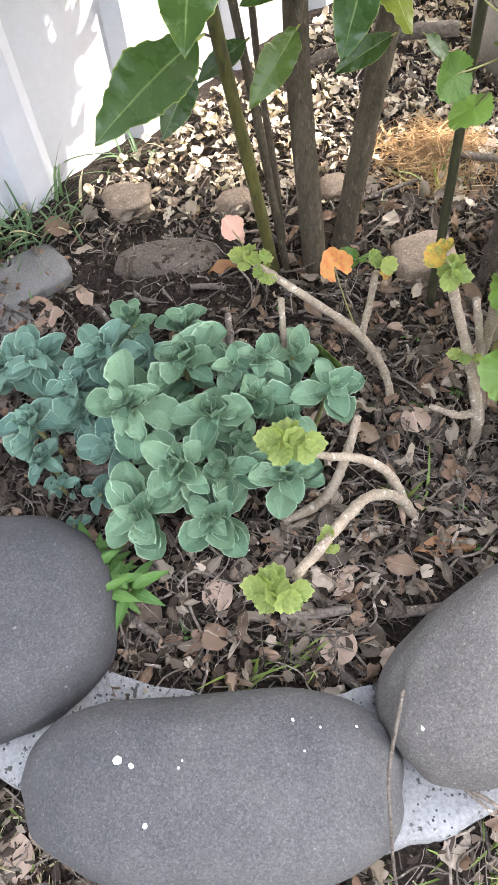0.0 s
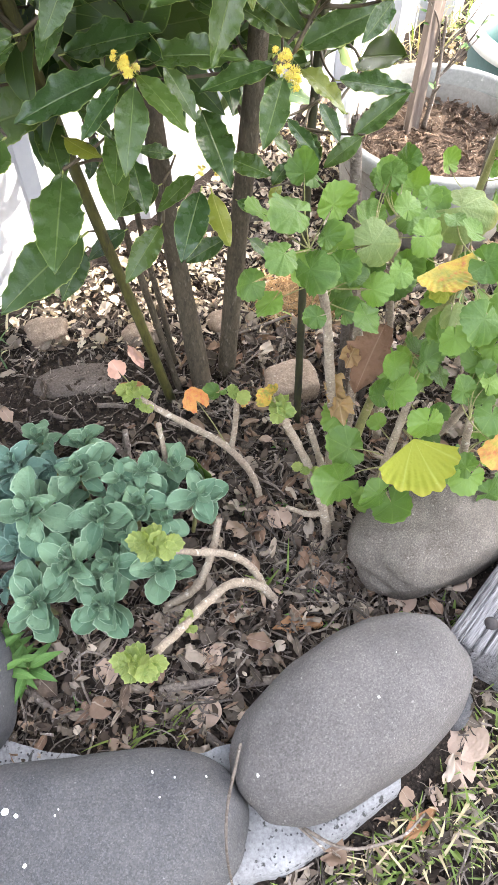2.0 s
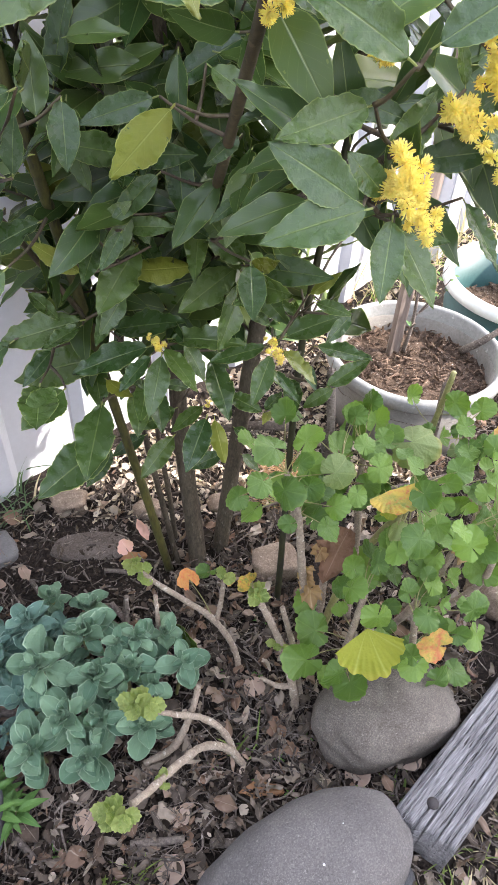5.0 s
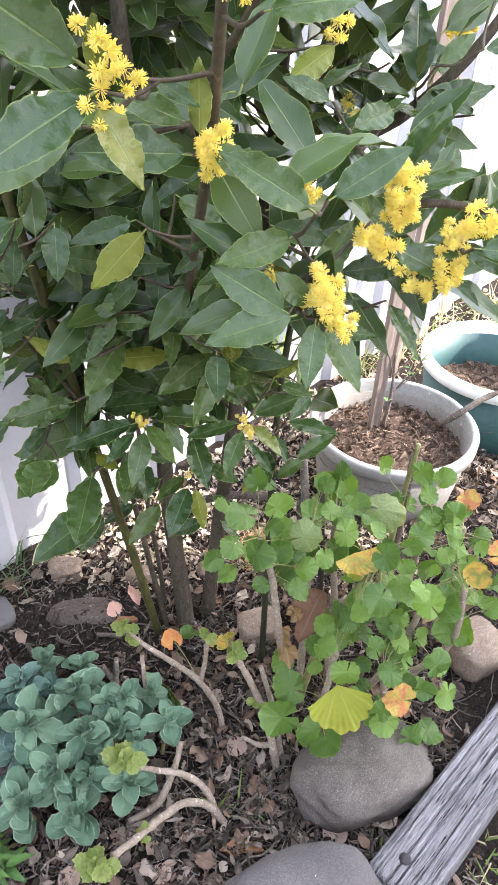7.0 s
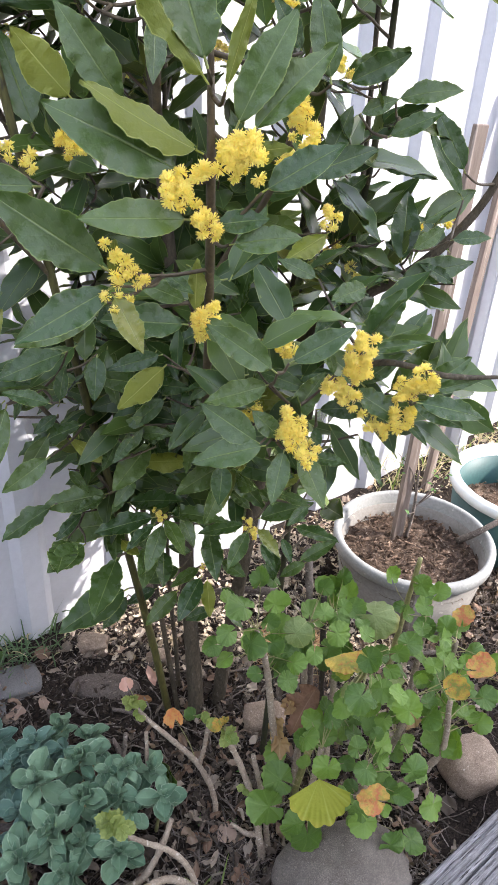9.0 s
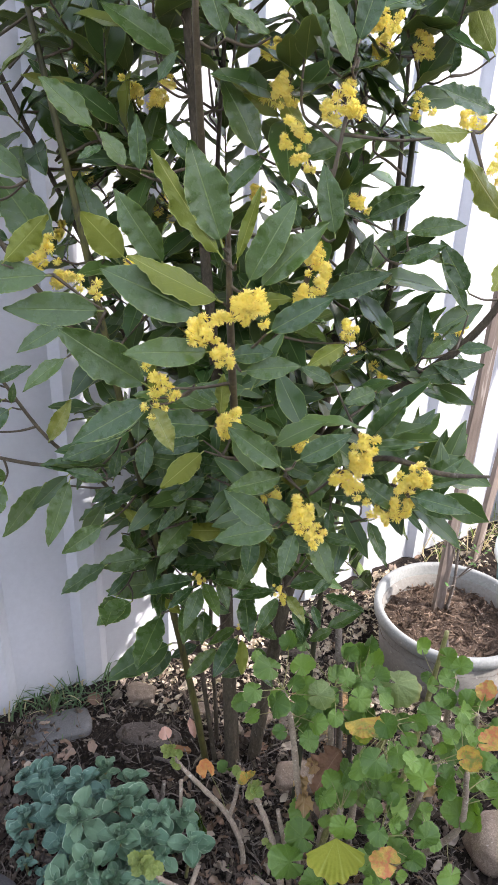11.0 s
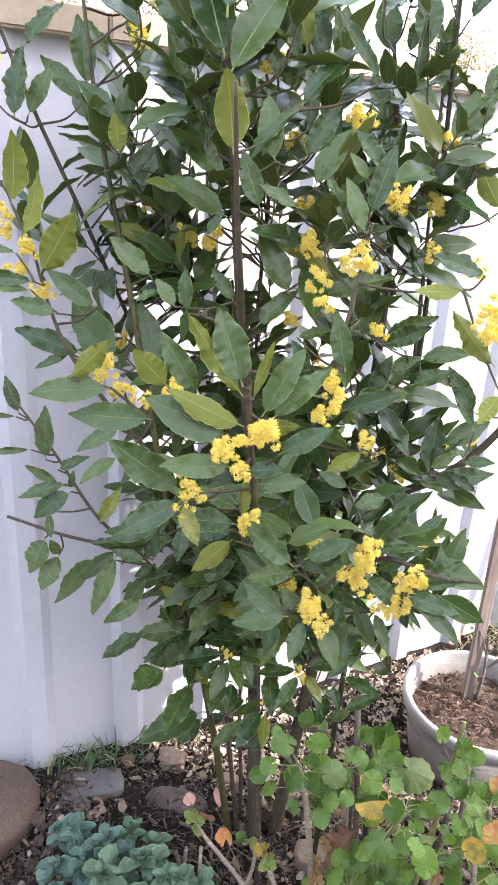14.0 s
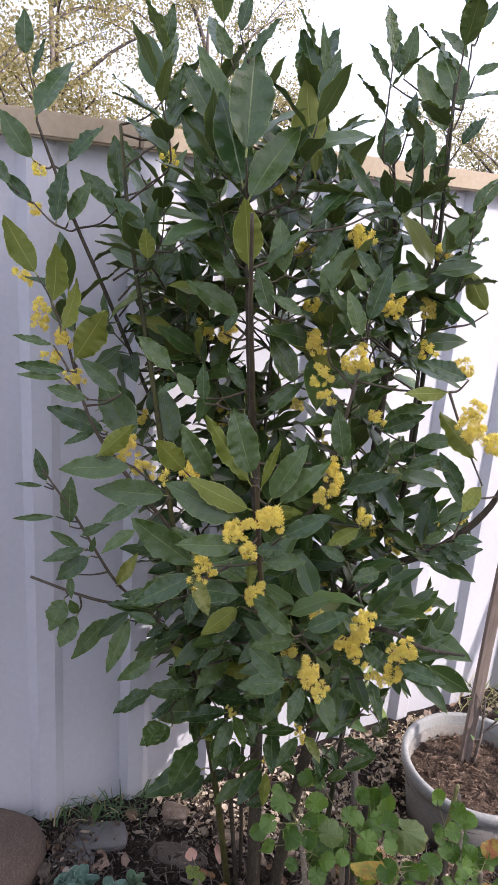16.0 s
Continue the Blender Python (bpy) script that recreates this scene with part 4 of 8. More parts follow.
spread((0.144, 0.086, 1.738), (0.126, 0.081, 1.811), 0.6, False)
spread((0.040, 0.056, 1.758), (0.008, 0.044, 1.834), 1, False)
spread((0.088, 0.059, 1.716), (0.053, 0.047, 1.809), 1, False)
spread((0.123, -0.047, 1.641), (0.193, 0.014, 1.755), 0.7, False)
spread((0.224, 0.001, 1.682), (0.162, -0.024, 1.770), 0.45, False)
spread((0.187, 0.329, 1.614), (0.179, 0.337, 1.727), 1.2, False)
spread((0.275, 0.356, 1.680), (0.149, 0.341, 1.777), 0.9, False)
spread((0.270, 0.328, 1.600), (0.267, 0.330, 1.678), 1.4, False)
spread((0.291, 0.282, 1.695), (0.262, 0.273, 1.783), 1.2, False)
spread((0.171, 0.336, 1.773), (0.157, 0.333, 1.870), 1.2, False)
spread((0.277, 0.278, 1.828), (0.211, 0.295, 1.959), 1.1, False)
spread((0.297, 0.300, 1.876), (0.245, 0.318, 1.993), 1.1, False)
spread((0.272, 0.259, 1.774), (0.225, 0.239, 1.837), 1, False)
spread((0.188, 0.276, 1.923), (0.199, 0.280, 2.014), 1, False)
spread((0.181, 0.275, 1.928), (0.164, 0.269, 1.999), 1, False)
spread((0.168, 0.265, 1.912), (0.127, 0.248, 1.978), 0.6, False)
spread((0.295, 0.327, 1.966), (0.243, 0.303, 2.013), 1, False)
spread((0.294, 0.335, 1.991), (0.291, 0.334, 2.072), 1, False)
spread((0.304, 0.347, 2.017), (0.330, 0.354, 2.068), 1, False)
spread((0.308, 0.323, 1.937), (0.350, 0.331, 1.965), 1, False)
spread((0.210, 0.253, 1.825), (0.214, 0.255, 1.901), 1, False)
spread((0.230, 0.268, 1.852), (0.219, 0.247, 1.876), 1, False)
spread((0.221, 0.235, 1.756), (0.233, 0.240, 1.814), 1, False)
spread((0.305, 0.282, 1.812), (0.339, 0.292, 1.871), 1, False)
spread((0.322, 0.225, 1.628), (0.369, 0.240, 1.710), 1, False)
spread((0.344, 0.254, 1.695), (0.386, 0.267, 1.767), 1, False)
spread((0.102, -0.070, 1.574), (0.084, -0.074, 1.660), 1.1, False)
spread((0.062, -0.087, 1.565), (0.120, -0.069, 1.655), 0.45, False)
spread((0.117, 0.041, 1.626), (0.118, 0.044, 1.703), 1, False)
spread((0.130, -0.026, 1.581), (0.176, -0.011, 1.660), 1, False)
spread((0.149, -0.031, 1.545), (0.189, -0.017, 1.629), 1, False)
spread((0.232, -0.057, 1.489), (0.207, -0.064, 1.562), 1, False)
spread((0.203, -0.029, 1.490), (0.169, -0.039, 1.577), 0.7, False)
spread((0.235, -0.049, 1.510), (0.261, -0.038, 1.607), 0.9, False)
spread((0.243, -0.027, 1.570), (0.210, -0.039, 1.625), 1, False)
spread((0.227, -0.037, 1.557), (0.203, -0.048, 1.593), 1, False)
spread((0.239, 0.148, 1.534), (0.276, 0.160, 1.597), 1, False)
spread((0.272, 0.157, 1.525), (0.303, 0.167, 1.575), 1.3, False)
spread((0.344, 0.191, 1.496), (0.344, 0.183, 1.544), 1.4, False)
spread((0.325, 0.198, 1.539), (0.358, 0.210, 1.632), 1, False)
spread((0.402, 0.221, 1.525), (0.347, 0.200, 1.602), 1, True)
spread((0.316, 0.215, 1.603), (0.350, 0.224, 1.635), 1, False)
spread((0.092, -0.093, 1.512), (0.065, -0.101, 1.587), 1, False)
spread((0.141, -0.074, 1.516), (0.091, -0.099, 1.547), 1, False)
spread((0.145, -0.269, 1.259), (0.057, -0.315, 1.303), 1, True)
spread((0.132, -0.279, 1.244), (0.034, -0.320, 1.297), 1.1, False)
spread((0.141, -0.288, 1.211), (0.062, -0.339, 1.218), 1, False)
spread((0.063, -0.274, 1.157), (-0.026, -0.309, 1.225), 1, False)
spread((0.068, -0.276, 1.145), (-0.001, -0.343, 1.110), 1, False)
spread((0.067, -0.275, 1.150), (0.071, -0.279, 1.189), 1, True)
spread((0.066, -0.279, 1.139), (0.101, -0.299, 1.096), 1.2, False)
spread((0.154, -0.305, 1.321), (0.122, -0.309, 1.414), 1.1, False)
spread((0.155, -0.308, 1.311), (0.088, -0.329, 1.402), 0.6, True)
spread((0.167, -0.305, 1.307), (0.186, -0.293, 1.379), 0.5, True)
spread((0.171, -0.278, 1.279), (0.211, -0.258, 1.368), 0.9, False)
spread((0.183, -0.275, 1.276), (0.242, -0.253, 1.349), 0.9, False)
spread((0.157, -0.264, 1.260), (0.216, -0.257, 1.266), 0.9, True)
spread((0.157, -0.284, 1.207), (0.203, -0.277, 1.216), 1.4, False)
spread((0.171, -0.284, 1.192), (0.231, -0.275, 1.205), 1, False)
spread((0.196, -0.285, 1.236), (0.259, -0.268, 1.277), 1, False)
spread((-0.112, -0.150, 1.242), (-0.239, -0.198, 1.236), 0.9, False)
spread((-0.047, -0.142, 1.200), (-0.171, -0.185, 1.204), 0.9, False)
spread((-0.229, -0.046, 1.259), (-0.350, -0.075, 1.300), 0.9, False)
spread((-0.174, -0.168, 1.254), (-0.114, -0.147, 1.315), 1, True)
spread((0.032, -0.253, 1.291), (-0.011, -0.269, 1.339), 1.3, True)
spread((0.077, -0.252, 1.286), (0.026, -0.268, 1.363), 1, False)
spread((-0.117, 0.012, 1.234), (-0.165, 0.037, 1.348), 1, False)
spread((-0.188, -0.013, 1.236), (-0.275, -0.002, 1.351), 1.1, False)
spread((-0.178, -0.082, 1.347), (-0.246, -0.112, 1.407), 0.9, False)
spread((-0.088, -0.177, 1.144), (-0.132, -0.224, 1.115), 1, False)
spread((-0.091, -0.163, 1.186), (-0.141, -0.211, 1.160), 1, False)
spread((-0.249, -0.053, 1.260), (-0.293, -0.094, 1.238), 0.8, False)
spread((-0.239, -0.155, 1.391), (-0.311, -0.202, 1.402), 0.7, False)
spread((-0.270, -0.152, 1.430), (-0.326, -0.186, 1.447), 0.7, False)
spread((-0.199, -0.156, 1.348), (-0.256, -0.190, 1.368), 1, False)
spread((-0.241, -0.160, 1.379), (-0.306, -0.204, 1.387), 0.5, False)
spread((-0.356, -0.061, 1.138), (-0.380, -0.064, 1.205), 1.1, False)
spread((-0.360, -0.064, 1.132), (-0.407, -0.095, 1.139), 0.5, False)
spread((-0.327, -0.072, 1.077), (-0.393, -0.120, 1.077), 0.5, False)
spread((-0.299, -0.068, 1.061), (-0.305, -0.061, 1.159), 1.1, False)
spread((-0.276, -0.066, 1.045), (-0.226, -0.052, 1.078), 1, False)
spread((-0.271, -0.072, 1.022), (-0.323, -0.098, 1.057), 0.8, False)
spread((-0.259, -0.068, 1.022), (-0.324, -0.122, 1.007), 1, False)
spread((-0.249, -0.069, 1.009), (-0.297, -0.122, 0.975), 1.4, False)
spread((-0.250, -0.068, 1.014), (-0.242, -0.068, 1.050), 1, False)
spread((-0.281, -0.094, 0.973), (-0.265, -0.112, 0.932), 1, False)
spread((-0.320, -0.055, 0.892), (-0.328, -0.098, 0.836), 1.89, False)
spread((-0.290, -0.055, 0.861), (-0.304, -0.101, 0.807), 1.45, False)
spread((-0.290, -0.055, 0.861), (-0.300, -0.067, 0.896), 1.45, False)
spread((-0.246, 0.002, 0.839), (-0.312, -0.055, 0.748), 1, False)
spread((-0.160, -0.065, 0.897), (-0.176, -0.130, 0.803), 0.9, False)
spread((-0.197, -0.059, 0.952), (-0.164, -0.042, 1.021), 1, False)
spread((-0.116, -0.043, 0.915), (-0.195, -0.091, 0.933), 1, False)
spread((0.429, -0.094, 1.335), (0.363, -0.118, 1.404), 1, True)
spread((0.239, -0.128, 1.310), (0.220, -0.128, 1.391), 1.1, False)
spread((0.208, 0.046, 1.200), (0.302, 0.066, 1.242), 0.8, False)
spread((0.250, 0.038, 1.138), (0.200, -0.009, 1.109), 1, True)
spread((0.321, 0.092, 1.270), (0.406, 0.093, 1.256), 0.6, False)
spread((0.241, 0.176, 1.306), (0.330, 0.194, 1.348), 0.8, False)
spread((0.234, 0.136, 1.203), (0.264, 0.151, 1.281), 1, False)
spread((0.152, 0.045, 1.380), (0.260, 0.102, 1.430), 0.8, False)
spread((0.115, 0.001, 1.388), (0.069, -0.011, 1.481), 1, False)
spread((0.173, 0.032, 1.417), (0.123, 0.012, 1.466), 1, True)
spread((0.069, -0.015, 1.335), (0.123, 0.004, 1.400), 1, False)
spread((0.374, -0.079, 1.428), (0.313, -0.123, 1.422), 1, True)
spread((0.398, -0.064, 1.447), (0.333, -0.098, 1.473), 1, False)
spread((0.442, -0.102, 1.301), (0.418, -0.137, 1.266), 1.3, True)
spread((0.415, 0.105, 1.211), (0.365, 0.090, 1.286), 1, False)
spread((0.132, 0.003, 1.322), (0.184, 0.013, 1.340), 1, False)
spread((0.036, -0.033, 1.373), (0.004, -0.043, 1.424), 1, False)
spread((-0.012, -0.141, 1.375), (-0.037, -0.149, 1.415), 1.2, False)
spread((0.005, -0.138, 1.368), (-0.002, -0.135, 1.433), 1, False)
spread((-0.039, -0.143, 1.398), (-0.056, -0.177, 1.384), 1, False)
spread((-0.050, -0.141, 1.413), (-0.103, -0.163, 1.468), 1, False)
spread((0.068, -0.117, 1.363), (0.076, -0.154, 1.304), 1, False)
spread((0.204, 0.161, 1.301), (0.233, 0.176, 1.382), 1, False)
spread((0.217, -0.241, 1.335), (0.196, -0.254, 1.371), 1, False)
spread((0.095, -0.208, 1.141), (0.129, -0.225, 1.129), 1, False)
spread((0.207, -0.183, 1.022), (0.141, -0.218, 1.009), 1, False)
spread((0.203, -0.222, 0.969), (0.139, -0.224, 1.010), 1.1, False)
spread((0.210, -0.222, 0.968), (0.136, -0.256, 0.960), 1, False)
spread((0.223, -0.198, 0.965), (0.192, -0.204, 0.998), 1.3, False)
spread((0.229, -0.203, 0.955), (0.222, -0.248, 0.911), 1.1, False)
spread((0.243, -0.148, 0.923), (0.284, -0.193, 0.879), 1, False)
spread((0.227, -0.147, 0.960), (0.266, -0.129, 1.018), 1.1, False)
spread((0.254, -0.105, 0.892), (0.305, -0.114, 0.894), 1, False)
spread((0.261, -0.084, 0.925), (0.265, -0.121, 0.908), 1, False)
spread((0.217, -0.241, 1.061), (0.148, -0.243, 1.107), 1, False)
spread((0.227, -0.225, 1.066), (0.287, -0.216, 1.107), 1, False)
spread((0.297, -0.104, 0.991), (0.368, -0.135, 0.967), 1, False)
spread((0.259, -0.084, 0.948), (0.341, -0.090, 0.966), 1, False)
spread((0.275, -0.149, 1.025), (0.264, -0.150, 1.059), 1, False)
spread((0.301, -0.103, 1.039), (0.379, -0.107, 1.060), 0.5, False)
spread((0.299, -0.103, 1.039), (0.346, -0.081, 1.111), 1, False)
spread((0.307, -0.062, 0.977), (0.360, -0.051, 1.022), 1, False)
spread((0.342, -0.063, 0.969), (0.442, -0.010, 1.042), 1, False)
spread((0.374, -0.107, 0.992), (0.430, -0.094, 1.043), 1, False)
spread((0.363, -0.142, 1.000), (0.422, -0.165, 0.986), 1, False)
spread((0.366, -0.165, 1.010), (0.439, -0.181, 1.012), 1, False)
spread((0.371, -0.137, 1.007), (0.440, -0.136, 1.036), 0.5, False)
spread((0.315, -0.083, 0.919), (0.352, -0.128, 0.875), 0.8, False)
spread((0.359, -0.122, 0.969), (0.392, -0.146, 0.951), 0.6, False)
spread((0.186, -0.120, 1.008), (0.245, -0.137, 1.002), 1, False)
spread((0.128, -0.210, 1.103), (0.127, -0.194, 1.154), 0.9, True)
spread((0.123, -0.216, 1.093), (0.040, -0.245, 1.101), 1, False)
spread((0.120, -0.205, 1.112), (0.067, -0.213, 1.135), 1.1, False)
spread((0.135, -0.211, 1.099), (0.185, -0.236, 1.079), 1, False)
spread((0.046, -0.234, 1.114), (-0.038, -0.278, 1.080), 1, False)
spread((-0.064, -0.074, 0.988), (-0.143, -0.121, 0.961), 1, False)
spread((-0.075, -0.111, 0.929), (-0.134, -0.125, 0.947), 1, False)
spread((-0.038, -0.037, 0.972), (-0.030, -0.082, 0.926), 1.2, False)
spread((-0.080, -0.076, 0.914), (-0.075, -0.068, 0.964), 1, False)
spread((0.042, 0.003, 0.964), (-0.027, -0.034, 0.950), 1, False)
spread((0.062, -0.059, 0.977), (0.012, -0.114, 0.933), 1.1, True)
spread((0.036, 0.044, 0.878), (-0.013, -0.005, 0.842), 1, False)
spread((0.052, 0.078, 0.886), (0.059, 0.030, 0.838), 1.3, False)
spread((0.084, 0.022, 0.988), (0.145, -0.011, 0.959), 1, False)
spread((0.119, -0.007, 0.937), (0.088, -0.037, 0.920), 1, False)
spread((0.008, 0.019, 0.841), (-0.020, -0.023, 0.805), 1, False)
spread((-0.026, 0.010, 0.832), (0.008, 0.009, 0.860), 1, False)
spread((-0.087, 0.028, 0.827), (-0.193, -0.007, 0.785), 1, False)
spread((-0.048, 0.001, 0.777), (-0.104, -0.001, 0.814), 1, True)
spread((-0.100, -0.078, 0.828), (-0.152, -0.128, 0.793), 1.1, False)
spread((-0.067, 0.061, 0.680), (-0.178, 0.036, 0.655), 1, False)
spread((-0.155, 0.040, 0.659), (-0.240, -0.001, 0.603), 1, False)
spread((-0.051, 0.091, 0.599), (-0.186, 0.070, 0.584), 1.3, False)
spread((-0.130, 0.030, 0.836), (-0.160, 0.000, 0.815), 1, False)
spread((0.024, 0.024, 0.803), (0.003, 0.028, 0.841), 1, False)
spread((0.090, 0.034, 0.809), (0.040, 0.031, 0.839), 1, False)
spread((0.125, 0.014, 0.870), (0.090, -0.013, 0.853), 1, False)
spread((0.101, -0.010, 0.835), (0.144, -0.005, 0.859), 1, False)
spread((-0.140, 0.073, 0.710), (-0.096, 0.048, 0.687), 1, False)
spread((-0.008, 0.025, 0.744), (-0.034, -0.015, 0.710), 1, False)
spread((0.264, 0.214, 1.083), (0.344, 0.170, 1.046), 1.1, False)
spread((0.244, -0.028, 1.097), (0.195, -0.034, 1.120), 1, False)
spread((0.304, -0.026, 1.093), (0.263, -0.062, 1.083), 1.3, False)
spread((0.354, 0.127, 1.083), (0.356, 0.186, 1.180), 0.9, False)
spread((0.360, 0.069, 1.118), (0.399, 0.076, 1.149), 1, False)
spread((0.355, 0.157, 1.054), (0.466, 0.185, 1.084), 1, False)
spread((0.408, 0.082, 1.132), (0.458, 0.078, 1.144), 1, False)
spread((0.308, 0.083, 1.249), (0.372, 0.087, 1.283), 1, False)
spread((0.314, 0.109, 1.290), (0.392, 0.105, 1.315), 1, False)
spread((0.419, 0.111, 1.178), (0.367, 0.157, 1.260), 0.6, False)
spread((0.297, 0.210, 1.186), (0.233, 0.155, 1.146), 1, False)
spread((0.262, 0.206, 1.185), (0.315, 0.213, 1.221), 1, False)
spread((0.311, 0.216, 1.195), (0.393, 0.199, 1.195), 0.5, False)
spread((0.233, 0.206, 1.189), (0.259, 0.221, 1.241), 1, False)
spread((0.252, 0.112, 1.304), (0.326, 0.116, 1.342), 1, False)
spread((0.271, 0.094, 1.272), (0.317, 0.096, 1.294), 1, False)
spread((0.275, 0.113, 1.031), (0.246, 0.068, 0.992), 1, False)
spread((0.289, 0.155, 1.098), (0.311, 0.168, 1.142), 1, False)
spread((0.330, 0.184, 1.102), (0.361, 0.157, 1.088), 1, False)
spread((0.439, 0.163, 1.052), (0.386, 0.159, 1.081), 1, False)
spread((0.014, 0.060, 0.645), (-0.091, 0.034, 0.618), 1, False)
spread((0.032, 0.066, 0.652), (0.129, 0.048, 0.673), 1, False)
spread((0.027, 0.059, 0.646), (0.077, 0.000, 0.624), 1, False)
spread((0.027, 0.052, 0.640), (0.020, -0.025, 0.601), 1, False)
spread((0.014, 0.050, 0.638), (-0.024, 0.002, 0.616), 1, False)
spread((0.053, 0.064, 0.651), (0.087, 0.036, 0.611), 1, False)
spread((-0.044, 0.084, 0.649), (0.053, 0.076, 0.678), 1.3, False)
spread((0.164, 0.076, 0.640), (0.087, 0.045, 0.635), 1, False)
spread((0.169, 0.068, 0.634), (0.146, 0.002, 0.600), 1.1, False)
spread((0.180, 0.084, 0.647), (0.272, 0.105, 0.683), 0.9, False)
spread((0.182, 0.073, 0.639), (0.228, 0.030, 0.625), 1, False)
spread((0.241, 0.193, 0.561), (0.326, 0.160, 0.568), 1, False)
spread((0.257, 0.142, 0.519), (0.324, 0.160, 0.567), 0.8, False)
spread((0.222, 0.176, 0.546), (0.247, 0.134, 0.528), 1, False)
spread((0.210, 0.089, 0.711), (0.251, 0.099, 0.739), 0.9, True)
spread((0.218, 0.083, 0.705), (0.264, 0.060, 0.705), 1, False)
spread((0.266, 0.071, 0.698), (0.234, 0.032, 0.680), 1, False)
spread((0.183, 0.165, 0.534), (0.221, 0.113, 0.514), 0.8, False)
spread((0.174, 0.131, 0.677), (0.204, 0.096, 0.676), 1, False)
spread((0.078, 0.132, 0.487), (0.029, 0.090, 0.470), 1.2, False)
spread((0.083, 0.120, 0.478), (0.055, 0.038, 0.437), 1.08, False)
spread((0.093, 0.118, 0.476), (0.112, 0.047, 0.443), 0.96, True)
spread((0.084, 0.162, 0.553), (0.118, 0.078, 0.514), 1.2, False)
spread((0.113, 0.144, 0.499), (0.165, 0.113, 0.495), 1.2, False)
spread((0.112, 0.104, 0.415), (0.055, 0.095, 0.385), 1.2, False)
spread((0.122, 0.106, 0.468), (0.155, 0.076, 0.469), 1.2, False)
spread((0.136, 0.102, 0.415), (0.170, 0.091, 0.389), 1.2, False)
spread((0.004, 0.066, 0.784), (-0.033, -0.018, 0.742), 1.1, False)
spread((-0.006, 0.122, 0.772), (0.031, 0.068, 0.749), 1, False)
spread((0.071, 0.086, 0.747), (-0.024, 0.059, 0.746), 1.1, True)
spread((0.001, -0.013, 0.839), (-0.016, -0.057, 0.817), 1, False)
spread((-0.035, 0.025, 0.808), (-0.044, -0.025, 0.782), 1, False)
spread((-0.032, 0.078, 0.699), (-0.050, 0.020, 0.670), 1, False)
spread((-0.007, 0.027, 0.823), (0.053, 0.012, 0.833), 1, False)
spread((-0.071, 0.054, 0.676), (-0.116, 0.018, 0.663), 1, False)
spread((0.169, 0.101, 0.652), (0.123, 0.119, 0.684), 1, False)
spread((0.133, -0.011, 0.809), (0.139, -0.071, 0.778), 1.2, False)
spread((0.138, 0.146, 0.743), (0.166, 0.176, 0.793), 1, False)
spread((0.098, 0.186, 0.774), (0.138, 0.127, 0.749), 1, False)
spread((0.089, 0.166, 0.701), (0.132, 0.111, 0.679), 1, False)
spread((0.078, 0.139, 0.678), (0.116, 0.107, 0.669), 1, False)
spread((-0.035, 0.056, 0.626), (0.004, 0.035, 0.592), 1, False)
spread((-0.118, 0.071, 0.626), (-0.151, 0.020, 0.602), 1, False)
spread((-0.063, 0.073, 0.536), (-0.070, -0.044, 0.501), 1.1, False)
spread((-0.069, 0.149, 0.395), (-0.175, 0.040, 0.377), 1.18, False)
spread((-0.086, 0.198, 0.331), (-0.125, 0.134, 0.293), 1.25, False)
spread((0.027, 0.173, 0.386), (-0.024, 0.106, 0.347), 1.15, False)
spread((-0.025, 0.202, 0.356), (-0.084, 0.169, 0.337), 1.2, False)
spread((-0.042, 0.203, 0.496), (-0.060, 0.173, 0.455), 1.2, False)
spread((-0.086, 0.145, 0.555), (-0.065, 0.069, 0.534), 1.2, False)
spread((-0.022, 0.145, 0.509), (-0.013, 0.067, 0.486), 1.25, False)
spread((0.000, 0.160, 0.494), (0.019, 0.084, 0.473), 1.2, False)
spread((0.033, 0.166, 0.451), (-0.032, 0.133, 0.432), 1.2, False)
spread((0.004, 0.076, 0.584), (0.001, -0.003, 0.572), 1.1, False)
spread((0.052, 0.178, 0.482), (0.006, 0.167, 0.499), 1.2, False)
spread((-0.059, 0.086, 0.567), (-0.019, 0.058, 0.551), 1.2, True)
spread((-0.118, -0.006, 0.628), (-0.104, -0.086, 0.628), 1.5, False)
spread((-0.086, -0.011, 0.626), (-0.119, -0.083, 0.630), 1.4, False)
spread((0.171, 0.300, 0.438), (0.218, 0.285, 0.406), 1, False)
spread((0.174, 0.211, 0.409), (0.204, 0.246, 0.429), 1.2, False)
spread((0.208, 0.183, 0.508), (0.216, 0.116, 0.492), 1.1, False)
spread((0.273, 0.136, 0.527), (0.224, 0.124, 0.496), 1.1, False)
spread((0.191, 0.256, 0.389), (0.172, 0.205, 0.382), 0.9, True)
spread((-0.131, 0.261, 0.461), (-0.121, 0.242, 0.427), 1.1, False)

